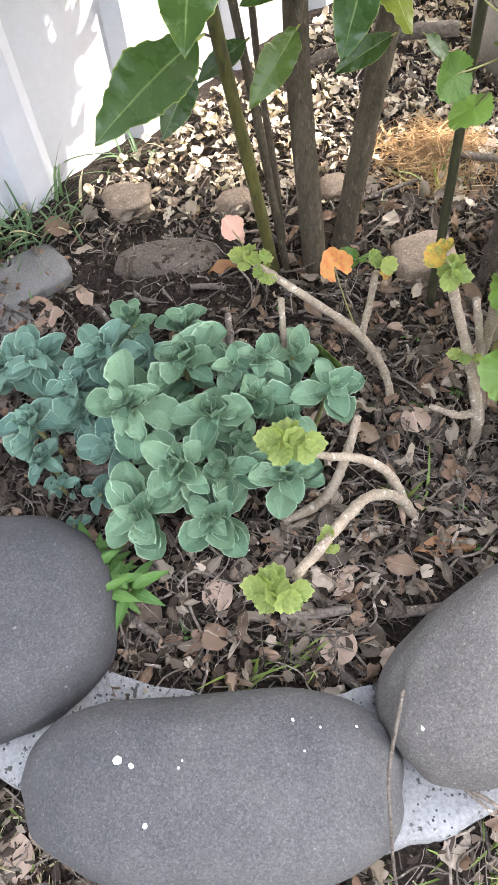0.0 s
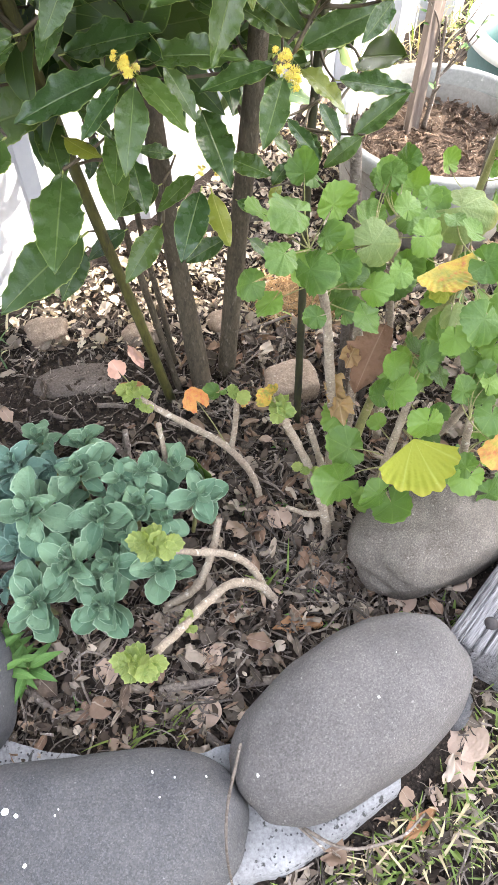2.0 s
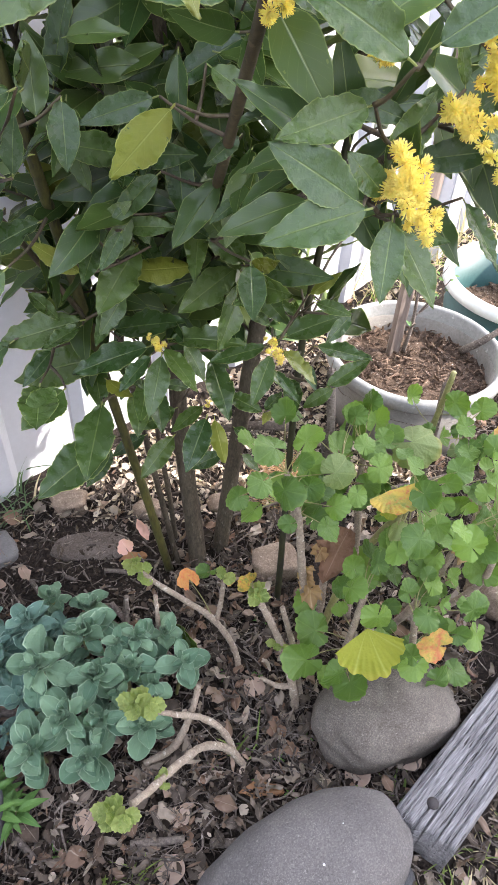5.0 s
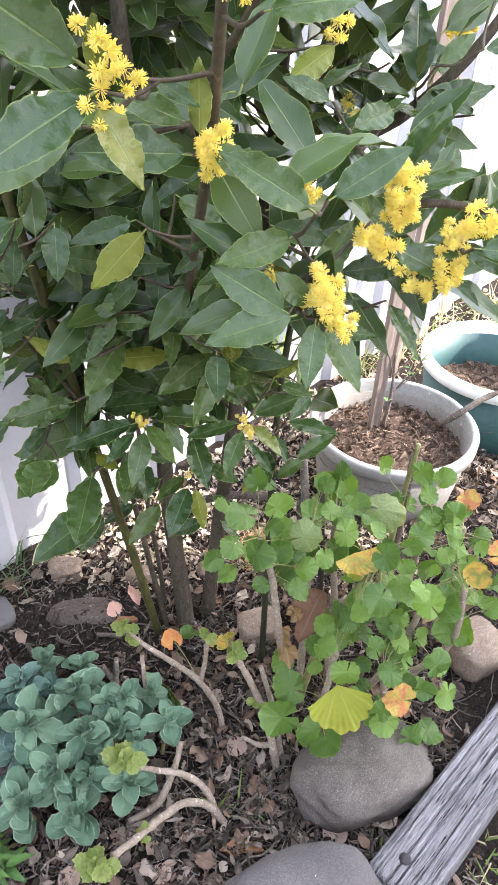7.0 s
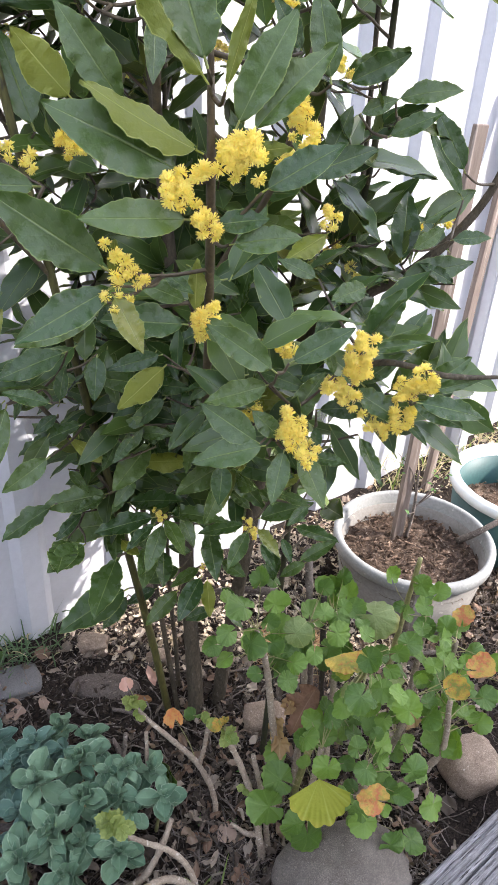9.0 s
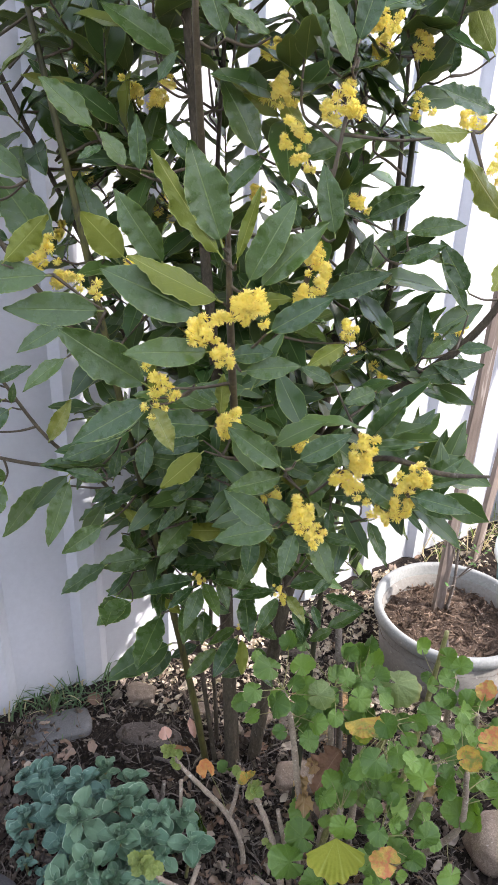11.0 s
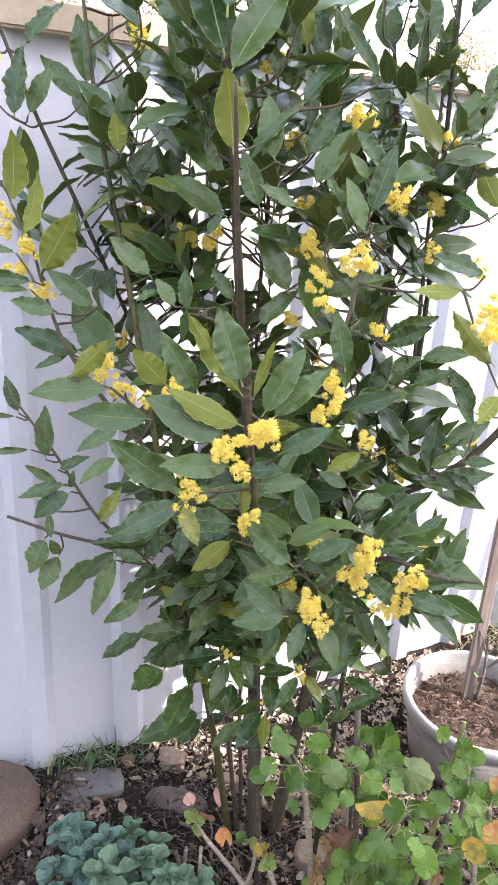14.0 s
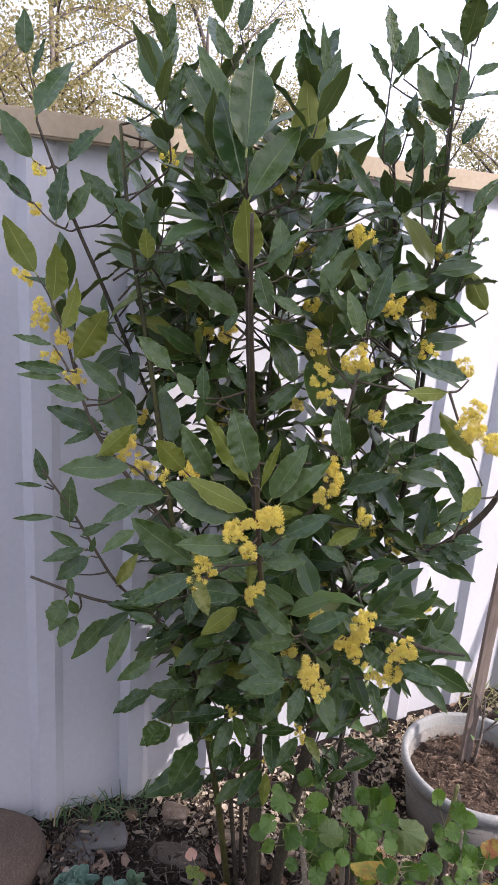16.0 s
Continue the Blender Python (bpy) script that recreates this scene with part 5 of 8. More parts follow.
# inner leaves, each a little behind one that stands out
inner_rng = sub_seed(61)
for joint, tip in list(OUTER):
    if joint.z > 1.13 or joint.z < 0.42 or joint.x < -0.17:
        continue
    for q in range(2 if joint.z > 0.80 else 0):
        place = joint + Vector((inner_rng.uniform(-0.04, 0.04), inner_rng.uniform(0.03, 0.11), inner_rng.uniform(-0.04, 0.03)))
        way = (tip - joint).normalized() + Vector((inner_rng.gauss(0, 0.5), inner_rng.gauss(0, 0.4), inner_rng.gauss(0, 0.5)))
        lean = Vector((inner_rng.uniform(-0.5, 0.5), inner_rng.uniform(-0.9, 0.1), inner_rng.uniform(0.2, 0.9)))
        g = BAY_LOW[inner_rng.randrange(10)]
        REST.add(g[0], g[1], g[2], Matrix.Translation(-LAUREL_AT) @ frame_of(place, way, lean, inner_rng.uniform(0.07, 0.10)), g[3])

# flowers, from the joints of the leaves
bloom((0.140, -0.290, 1.236), 3)
bloom((0.165, -0.290, 1.258), 3)
bloom((0.150, -0.290, 1.216), 2)
bloom((0.184, -0.285, 1.256), 2)
bloom((0.074, -0.275, 1.161), 2)
bloom((0.069, -0.275, 1.146), 1)
bloom((0.139, -0.200, 1.099), 3)
bloom((0.126, -0.200, 1.081), 1)
bloom((0.206, -0.070, 1.270), 3)
bloom((0.218, -0.080, 1.251), 2)
bloom((0.209, -0.080, 1.224), 2)
bloom((0.297, -0.140, 1.060), 3)
bloom((0.295, -0.140, 1.034), 3)
bloom((0.283, -0.140, 1.005), 1)
bloom((0.361, -0.130, 1.001), 3)
bloom((0.369, -0.130, 1.029), 2)
bloom((0.361, -0.130, 0.970), 2)
bloom((0.235, -0.190, 0.979), 3)
bloom((0.249, -0.190, 0.952), 2)
bloom((0.228, -0.190, 0.961), 1)
bloom((0.218, -0.120, 1.049), 2)
bloom((-0.353, -0.070, 1.452), 3)
bloom((-0.294, -0.080, 1.431), 3)
bloom((-0.319, -0.080, 1.387), 3)
bloom((-0.264, -0.100, 1.372), 3)
bloom((-0.344, -0.060, 1.480), 1)
bloom((-0.164, -0.100, 1.247), 2)
bloom((-0.130, -0.100, 1.256), 1)
bloom((-0.121, -0.110, 1.224), 2)
bloom((-0.019, -0.130, 1.249), 3)
bloom((-0.077, -0.120, 1.222), 1)
bloom((0.166, -0.020, 1.416), 3)
bloom((0.177, -0.030, 1.386), 2)
bloom((0.229, -0.030, 1.449), 3)
bloom((0.210, -0.030, 1.433), 2)
bloom((0.147, 0.000, 1.463), 3)
bloom((0.086, 0.100, 1.327), 2)
bloom((0.241, 0.120, 1.325), 2)
bloom((0.411, -0.130, 1.414), 3, 0.85)
bloom((0.424, -0.120, 1.382), 2, 0.85)
bloom((0.411, -0.130, 1.389), 2)
bloom((0.191, 0.050, 1.631), 3)
bloom((0.204, 0.050, 1.641), 1)
bloom((0.315, 0.200, 1.618), 3)
bloom((0.087, 0.100, 1.601), 2)
bloom((-0.076, 0.040, 1.462), 2)
bloom((-0.040, 0.040, 1.452), 2)
bloom((-0.024, 0.040, 1.459), 1)
bloom((-0.400, 0.000, 1.720), 1)
bloom((-0.196, 0.100, 1.762), 2)
bloom((-0.450, 0.000, 1.525), 2)
bloom((0.264, 0.020, 1.534), 2)
bloom((0.296, 0.150, 1.529), 2)
bloom((0.314, 0.150, 1.455), 2)
bloom((0.378, 0.100, 1.445), 2)
bloom((0.366, 0.200, 1.118), 2)
bloom((0.406, 0.200, 1.141), 2)
bloom((0.368, 0.100, 0.957), 2)
bloom((0.172, -0.120, 0.955), 2)
bloom((0.286, -0.140, 0.995), 2)
bloom((0.114, 0.100, 1.514), 2)
bloom((-0.436, 0.020, 1.651), 1)
bloom((0.253, 0.050, 1.144), 1)
bloom((0.018, 0.056, 0.652), 2, 0.6)
bloom((0.030, 0.056, 0.645), 1, 0.6)
bloom((0.168, 0.072, 0.650), 1, 0.65)
bloom((0.176, 0.070, 0.634), 1, 0.75)
bloom((0.086, 0.126, 0.492), 1, 0.5)
bloom((0.102, 0.126, 0.494), 1, 0.5)
bloom((0.249, 0.000, 1.534), 2)
bloom((0.327, -0.130, 0.964), 2)
bloom((0.454, -0.100, 1.355), 2)
# foremost shoots
shoot((-0.207, 0.10, 1.930), (0, 0, 1), 4, 0.090, 0.13, 0, 0, 0.9, 2)
shoot((-0.097, 0.10, 1.970), (0, 0, 1), 4, 0.095, 0.16, 0, 0, 0.85)
shoot((0.070, 0.12, 1.920), (0.05, 0, 1), 5, 0.104, 0.17, 0, 0, 0.8)
shoot((0.180, 0.20, 1.940), (0, 0, 1), 4, 0.090, 0.15, 0, 0, 0.8)
shoot((0.298, 0.20, 1.990), (0.05, 0, 1), 5, 0.090, 0.17, 0, 0, 0.7)
shoot((0.250, 0.20, 1.800), (-0.1, -0.2, 1), 4, 0.095, 0.14, 0, 0, 0.7)
shoot((0.276, 0.28, 1.740), (0, -0.1, 1), 4, 0.086, 0.14, 0, 0, 0.6)
shoot((0.184, 0.28, 1.710), (0, -0.1, 1), 4, 0.086, 0.14, 0, 0, 0.6)
shoot((0.360, 0.18, 1.700), (0.1, -0.1, 1), 4, 0.086, 0.14, 0, 1, 0.6)
shoot((0.010, 0.17, 1.640), (0.0, -0.2, 1), 4, 0.090, 0.13, 0, 0, 0.6)
front_rng = sub_seed(15)
for k in range(13):
    c = Vector((-0.10 + 0.24 * front_rng.random(), front_rng.uniform(0.06, 0.14), 0.74 + 0.024 * k))
    shoot(c, (front_rng.uniform(-0.6, 0.4), -0.8, front_rng.uniform(0.1, 0.6)), 6, 0.088, 0.07, 0, 1, 0.35)
# shoots behind, of which only parts show
back_rng = sub_seed(5)
for k in range(150):
    a = back_rng.uniform(0, 6.28)
    z = 0.62 + 1.15 * (k + 0.5) / 150
    if z > 1.25 and k % 5 < 2:
        continue
    if z < 1.0 and math.cos(a) > 0.2 and k % 3:
        continue
    if z > 0.95 and math.cos(a) > 0.45 and k % 2:
        continue
    r = (0.10 + 0.15 * math.sin(min(1.0, (z - 0.45) / 1.0) * 2.2)) * back_rng.uniform(0.35, 1.0)
    front = 0.45 if math.sin(a) < 0 and z < 1.2 else 1.05
    c = Vector((0.06 - 0.03 * z + r * (1.25 + 0.35 * z) * math.cos(a), 0.19 + r * front * math.sin(a), z))
    shoot(c, (math.cos(a) * 0.8, math.sin(a) * 0.7 - 0.3, 0.3 + 0.9 * (z - 0.6)), 9, 0.092, 0.10, back_rng.choice((0, 0, 0, 1)) if z > 0.9 else 0, 0.3 + 0.25 * z)
for k in range(28):
    c = Vector((back_rng.uniform(-0.36, 0.22), back_rng.uniform(-0.05, 0.34), back_rng.uniform(1.45, 1.86)))
    shoot(c, (back_rng.uniform(-0.25, 0.25), back_rng.uniform(-0.3, 0.2), 1), 7, 0.098, 0.12, 0, 0, 0.65)
# next four groups: unseen back shoots, added to cast shade on the left fence
for k in range(24):
    c = Vector((back_rng.uniform(-0.08, 0.20), back_rng.uniform(0.40, 0.58), back_rng.uniform(0.62, 1.10)))
    shoot(c, (back_rng.uniform(-0.6, 0.6), back_rng.uniform(0.2, 0.9), back_rng.uniform(0.1, 0.8)), 8, 0.095, 0.11, 0, 0, 0.5)
for k in range(6):
    c = Vector((back_rng.uniform(0.14, 0.32), back_rng.uniform(0.41, 0.52), back_rng.uniform(0.45, 0.58)))
    shoot(c, (back_rng.uniform(-0.6, 0.6), back_rng.uniform(-0.3, 0.5), back_rng.uniform(-0.3, 0.4)), 6, 0.09, 0.07, 0, 0, 0.5)
for k in range(8):
    c = Vector((back_rng.uniform(0.02, 0.26), back_rng.uniform(0.30, 0.42), back_rng.uniform(0.54, 0.72)))
    shoot(c, (back_rng.uniform(-0.8, 0.8), back_rng.uniform(-0.2, 0.5), back_rng.uniform(0.1, 0.5)), 7, 0.095, 0.08, 0, 0, 0.5)
for k in range(14):
    c = Vector((back_rng.uniform(-0.06, 0.12), back_rng.uniform(0.42, 0.54), back_rng.uniform(0.50, 0.66)))
    shoot(c, (back_rng.uniform(-0.8, 0.8), back_rng.uniform(-0.2, 0.6), back_rng.uniform(0.0, 0.4)), 8, 0.10, 0.08, 0, 0, 0.5)
for k in range(7):
    c = Vector((back_rng.uniform(-0.05, 0.28), back_rng.uniform(0.20, 0.42), back_rng.uniform(1.12, 1.55)))
    shoot(c, (back_rng.uniform(-0.6, 0.6), back_rng.uniform(-0.6, 0.2), back_rng.uniform(0.3, 1.0)), 7, 0.10, 0.10, 0, 0, 0.55)
put("twig_tangle", TWIGS.mesh("twig_tangle", TWIG_RED), Matrix.Translation(LAUREL_AT), laurel, kind="stuff")
put("back_leaves", REST.mesh("back_leaves", [LAUREL, LAUREL_BACK]), Matrix.Translation(LAUREL_AT), laurel, "dense glossy dark green inner leaves", kind="stuff")


# ---- geranium ----
def geranium_leaf(seed, lobes=7, fold=0.0, gap=0.0):
    """A round kidney-shaped leaf one unit across with a scalloped rim, slit at its stalk, which joins at the origin."""
    rng = sub_seed(seed + 300)
    rings, around = 6, 98
    ph, sway = rng.uniform(0, 6.28), rng.uniform(0, 6.28)
    cup, ripple = rng.uniform(-0.30, 0.75), rng.uniform(0.10, 0.22)
    deep = rng.uniform(0.04, 0.10)
    slit = gap or rng.uniform(0.08, 0.18)
    verts, faces, uv = [(0, 0, 0)], [], [(0.5, 0.5)]
    for i in range(1, rings + 1):
        r = i / rings
        for k in range(around):
            a = slit + (k / (around - 1)) * (2 * math.pi - 2 * slit)
            back = (1 + math.cos(a)) / 2
            cleft = 1 - abs(math.cos((a - math.pi) * lobes / 2))
            scallop = abs(math.sin((a - math.pi) * lobes * 1.25)) - 0.6
            lobe = 1 - deep * cleft ** 2 * r * r + 0.075 * scallop * r ** 4 + 0.05 * math.sin(a * 2 + ph) * r
            d = r * (0.56 - 0.20 * back) * lobe
            z = cup * d * d * 1.5 + ripple * d * r * math.sin(a * 3 + sway) - 0.06 * cleft * d * r + 0.03 * d * r ** 3 * math.sin(k * 0.9 + ph)
            x, y = -d * math.sin(a), -d * math.cos(a)
            z += fold * abs(x) * r
            verts.append((x, y, z))
            uv.append((0.5 + x * 0.82, 0.5 + y * 0.82))
    for k in range(around - 1):
        faces.append((0, 1 + k, 2 + k))
        for i in range(rings - 1):
            o, p = 1 + i * around, 1 + (i + 1) * around
            faces.append((o + k, p + k, p + k + 1, o + k + 1))
    return verts, faces, uv


GER = [geranium_leaf(k, (7, 5, 7)[k % 3], (0.0, 0.18, -0.16, 0.08)[k % 4]) for k in range(10)]
GER_MESH = [mesh_of("leaf", *g[:2], GERANIUM, g[2]) for g in GER]
AUTUMN_MESH = [mesh_of("leaf", *g[:2], AUTUMN, g[2]) for g in (geranium_leaf(40, 5, 0.5), geranium_leaf(41, 7, -0.5), geranium_leaf(42, 5, 0.3))]
DULL_MESH = [mesh_of("leaf", *g[:2], DULL_LEAF, g[2]) for g in (geranium_leaf(50, 5, -0.7), geranium_leaf(51, 5, -0.45))]
ROSY_MESH = [mesh_of("leaf", *g[:2], ROSE_LEAF, g[2]) for g in (geranium_leaf(80, 5, 0.8),)]
TURNING_MESH = [mesh_of("leaf", *g[:2], TURNING, g[2]) for g in (geranium_leaf(60, 5, 0.4),)]


def frilled_leaf(seed, crumple=1.0):
    """A small round pleated leaf one unit across with a toothed frill."""
    rng = sub_seed(seed + 700)
    rings, around = 5, 48
    cup, ph = rng.uniform(0.5, 1.1), rng.uniform(0, 6.28)
    verts, faces, uv = [(0, 0.1, 0)], [], [(0.5, 0.5)]
    for i in range(1, rings + 1):
        r = i / rings
        for k in range(around):
            a = 2 * math.pi * k / around
            d = 0.5 * r * (1 + 0.06 * math.cos(k * math.pi / 2) * r ** 3 + 0.08 * math.sin(2 * a + ph))
            z = cup * d * d + crumple * 0.10 * d * math.sin(a * 6 + ph) + crumple * 0.05 * d * math.sin(a * 3 + 2 * ph) * r
            x, y = d * math.cos(a), d * math.sin(a)
            verts.append((x, y + 0.1, z))
            uv.append((0.5 + x * 0.9, 0.5 + y * 0.9))
    for k in range(around):
        q = (k + 1) % around
        faces.append((0, 1 + k, 1 + q))
        for i in range(rings - 1):
            o, p = 1 + i * around, 1 + (i + 1) * around
            faces.append((o + k, p + k, p + q, o + q))
    return verts, faces, uv


CRUMPLED_MESH = [mesh_of("leaf", *g[:2], ORANGE_LEAF, g[2]) for g in (geranium_leaf(44, 5, 0.7, 0.5),)]
FRILL_G = [frilled_leaf(k) for k in range(4)]
FRILL_MESH = [mesh_of("leaf", *g[:2], FRILL, g[2]) for g in FRILL_G]
CURLED_MESH = [mesh_of("leaf", *g[:2], AUTUMN, g[2]) for g in [frilled_leaf(9 + k, 2.6) for k in range(4)]]
YELLOW_MESH = [mesh_of("leaf", *g[:2], YELLOWING, g[2]) for g in (geranium_leaf(70, 5, -0.35), geranium_leaf(71, 5, -0.2))]


def stem_part(name, points, radii, material, parent, sides=9, rough=0.06, seed=0, label=""):
    o = WORLD[parent.name].translation
    v, f, uv = tube(points, radii, sides, 10, rough, seed, 0.045 if material in (STEM,) else 0.0)
    return put(name, mesh_of(name, [Vector(q) - o for q in v], f, material, uv), Matrix.Translation(o), parent, label)


def stalked_leaf(parent, root, place, normal, size, kind="green", seed=0):
    """A round leaf held at place, facing normal, on a thin stalk from root."""
    meshes = {"green": GER_MESH, "autumn": AUTUMN_MESH, "yellow": YELLOW_MESH, "frill": FRILL_MESH, "curled": CURLED_MESH, "dull": DULL_MESH, "turning": TURNING_MESH, "rosy": ROSY_MESH, "crumpled": CRUMPLED_MESH}[kind]
    rng = sub_seed(seed)
    place, normal = Vector(place), Vector(normal).normalized()
    axis = place - Vector(root)
    axis = axis - normal * axis.dot(normal)
    m = frame_of(place, axis if axis.length > 1e-3 else (0, -1, 0), normal, size)
    put("leaf", meshes[rng.randrange(len(meshes))], m, parent)
    if (place - Vector(root)).length > 0.008:
        mid = (Vector(root) + place) / 2 + Vector((0, 0.012, -0.012))
        stem_part("stalk", [root, mid, place - normal * 0.001], [0.0011, 0.0008, 0.0007], STEM_GREEN, parent, 5, 0, seed)


geranium = put("geranium", None, Matrix.Translation((0.36, 0.06, 0.0)), label="bushy green geranium with a few orange and yellow leaves", category="geranium")
GER_STEMS = [
    [(0.262, -0.02, -0.01), (0.258, 0.0, 0.14), (0.240, 0.0, 0.28), (0.222, 0.0, 0.40), (0.200, 0.01, 0.47)],
    [(0.30, 0.03, -0.01), (0.325, 0.05, 0.14), (0.365, 0.06, 0.26), (0.40, 0.05, 0.36), (0.41, 0.04, 0.42)],
    [(0.30, 0.05, -0.01), (0.30, 0.09, 0.18), (0.292, 0.10, 0.32), (0.29, 0.08, 0.43)],
    [(0.36, 0.08, -0.01), (0.36, 0.14, 0.18), (0.345, 0.15, 0.30), (0.34, 0.14, 0.40)],
    [(0.42, 0.05, -0.01), (0.45, 0.02, 0.12), (0.475, 0.01, 0.26), (0.48, 0.0, 0.37)],
    [(0.46, 0.22, -0.01), (0.485, 0.27, 0.18), (0.497, 0.29, 0.32), (0.505, 0.29, 0.45)],
    [(0.46, 0.0, -0.01), (0.45, -0.05, 0.08), (0.43, -0.08, 0.16), (0.41, -0.09, 0.27)],
    [(0.34, 0.0, -0.01), (0.33, -0.05, 0.07), (0.325, -0.07, 0.15), (0.335, -0.06, 0.28)],
    [(0.53, 0.22, -0.01), (0.535, 0.24, 0.16), (0.53, 0.22, 0.30), (0.525, 0.20, 0.41)],
    [(0.60, 0.20, -0.01), (0.60, 0.20, 0.14), (0.585, 0.18, 0.26), (0.575, 0.15, 0.37)],
    [(0.50, 0.08, -0.01), (0.55, 0.06, 0.10), (0.57, 0.04, 0.20), (0.555, 0.03, 0.34)],
]
for k, line in enumerate(GER_STEMS):
    stem_part("stem", line, [0.0075, 0.0068, 0.006, 0.005], STEM if k not in (1, 5) else STEM_GREEN, geranium, 9, 0.10, k)
ger_rng = sub_seed(21)


GER_LINE = [q for line in GER_STEMS for q in glide(line, 8)]
HELD = []


def held(place, size, kind="green"):
    """One leaf that stands out, on a stalk from the nearest stem below it."""
    p = Vector(place)
    root = min(GER_LINE, key=lambda q: (q - p).length + (0.2 if q.z > p.z - 0.01 else 0.0))
    normal = Vector((ger_rng.gauss(0.0, 0.45), -0.62 + ger_rng.gauss(0, 0.36), 0.64 + ger_rng.uniform(-0.35, 0.2)))
    if kind in ("yellow", "dull"):
        normal = Vector((0.1, -0.75, 0.55))
    stalked_leaf(geranium, root, p, normal, size, kind, ger_rng.randrange(9999))
    HELD.append(p)


held((0.178, -0.015, 0.541), 0.055)
held((0.226, 0.037, 0.507), 0.051)
held((0.162, -0.067, 0.531), 0.040)
held((0.195, -0.034, 0.481), 0.055)
held((0.218, 0.018, 0.480), 0.036)
held((0.230, -0.019, 0.473), 0.039)
held((0.209, -0.029, 0.405), 0.030)
held((0.267, 0.000, 0.483), 0.056, "dull")
held((0.269, -0.025, 0.440), 0.042)
held((0.262, -0.042, 0.417), 0.044)
held((0.313, 0.048, 0.491), 0.036)
held((0.339, 0.040, 0.457), 0.049)
held((0.303, -0.006, 0.449), 0.034)
held((0.310, 0.125, 0.482), 0.038)
held((0.361, 0.190, 0.415), 0.050)
held((0.391, 0.033, 0.467), 0.037)
held((0.392, -0.020, 0.469), 0.049)
held((0.362, 0.000, 0.415), 0.036, "yellow")
held((0.382, -0.078, 0.442), 0.053)
held((0.356, -0.080, 0.416), 0.039)
held((0.379, -0.075, 0.400), 0.034)
held((0.336, 0.016, 0.267), 0.058)
held((0.302, -0.087, 0.335), 0.049)
held((0.345, -0.050, 0.345), 0.046)
held((0.393, -0.077, 0.314), 0.038)
held((0.345, -0.110, 0.300), 0.053)
held((0.439, -0.027, 0.290), 0.044)
held((0.402, -0.139, 0.348), 0.040)
held((0.426, -0.123, 0.352), 0.033)
held((0.262, -0.008, 0.184), 0.053)
held((0.270, -0.061, 0.176), 0.067)
held((0.255, -0.103, 0.156), 0.076)
held((0.306, -0.122, 0.149), 0.054)
held((0.329, -0.123, 0.123), 0.066)
held((0.421, -0.126, 0.193), 0.051)
held((0.425, -0.157, 0.302), 0.057, "autumn")
held((0.413, -0.122, 0.209), 0.044)
held((0.483, -0.105, 0.315), 0.050)
held((0.471, -0.114, 0.263), 0.037)
held((0.559, -0.026, 0.124), 0.056)
held((0.480, -0.102, 0.100), 0.059)
held((0.524, -0.068, 0.070), 0.052)
held((0.465, -0.063, 0.409), 0.056)
held((0.512, -0.010, 0.339), 0.054)
held((0.445, -0.064, 0.444), 0.039)
held((0.468, 0.065, 0.430), 0.047)
held((0.450, 0.050, 0.420), 0.038)
held((0.511, 0.261, 0.406), 0.050)
held((0.530, 0.191, 0.448), 0.044)
held((0.500, 0.120, 0.420), 0.036)
held((0.541, 0.110, 0.413), 0.040)
held((0.535, 0.090, 0.390), 0.036)
held((0.563, 0.044, 0.207), 0.067)
held((0.599, 0.069, 0.173), 0.062)
held((0.589, 0.192, 0.393), 0.047, "autumn")
held((0.538, -0.011, 0.421), 0.046, "turning")
held((0.568, -0.017, 0.473), 0.050, "autumn")
held((0.626, 0.057, 0.262), 0.045)
held((0.600, 0.060, 0.270), 0.045)
held((0.545, 0.130, 0.420), 0.041)
held((0.421, -0.029, 0.414), 0.043)
held((0.543, 0.169, 0.241), 0.047)
held((0.435, -0.030, 0.340), 0.036)
held((0.510, 0.180, 0.420), 0.042)
held((0.610, 0.030, 0.360), 0.047)
held((0.640, 0.100, 0.380), 0.044)
held((0.580, 0.100, 0.330), 0.044)
held((0.330, 0.060, 0.400), 0.041)
held((0.370, 0.090, 0.360), 0.044)
FAN_G = geranium_leaf(73, 7, -0.12, 2.0)
FAN_MESH = mesh_of("leaf", *FAN_G[:2], YELLOWING, FAN_G[2])
put("leaf", FAN_MESH, frame_of((0.334, -0.112, 0.268), (0.16, -0.62, -0.50), (0.05, -0.80, 0.60), 0.118), geranium, "large yellow-green leaf hanging like a fan")
stem_part("stalk", [(0.345, -0.05, 0.20), (0.338, -0.09, 0.24), (0.332, -0.112, 0.263)], [0.0015, 0.0013, 0.0012], STEM_GREEN, geranium, 5, 0, 3)
TURN_G = geranium_leaf(74, 5, -0.15, 1.7)
put("leaf", mesh_of("leaf", *TURN_G[:2], TURNING, TURN_G[2]), frame_of((0.352, 0.006, 0.446), (0.30, -0.70, -0.25), (0.1, -0.6, 0.75), 0.080), geranium, "yellow leaf turning orange along its rim")
LIMP_G = geranium_leaf(75, 5, -0.9, 0.25)
put("leaf", mesh_of("leaf", *LIMP_G[:2], DULL_LEAF, LIMP_G[2]), frame_of((0.408, 0.128, 0.430), (0.9, -0.15, -0.05), (0.0, -0.5, 0.85), 0.085), geranium, "limp folded leaf fading to yellow")
DEAD_G = [frilled_leaf(30 + k, 3.2) for k in range(3)]
DEAD_MESH = [mesh_of("leaf", *g[:2], SHRIVELLED, g[2]) for g in DEAD_G]
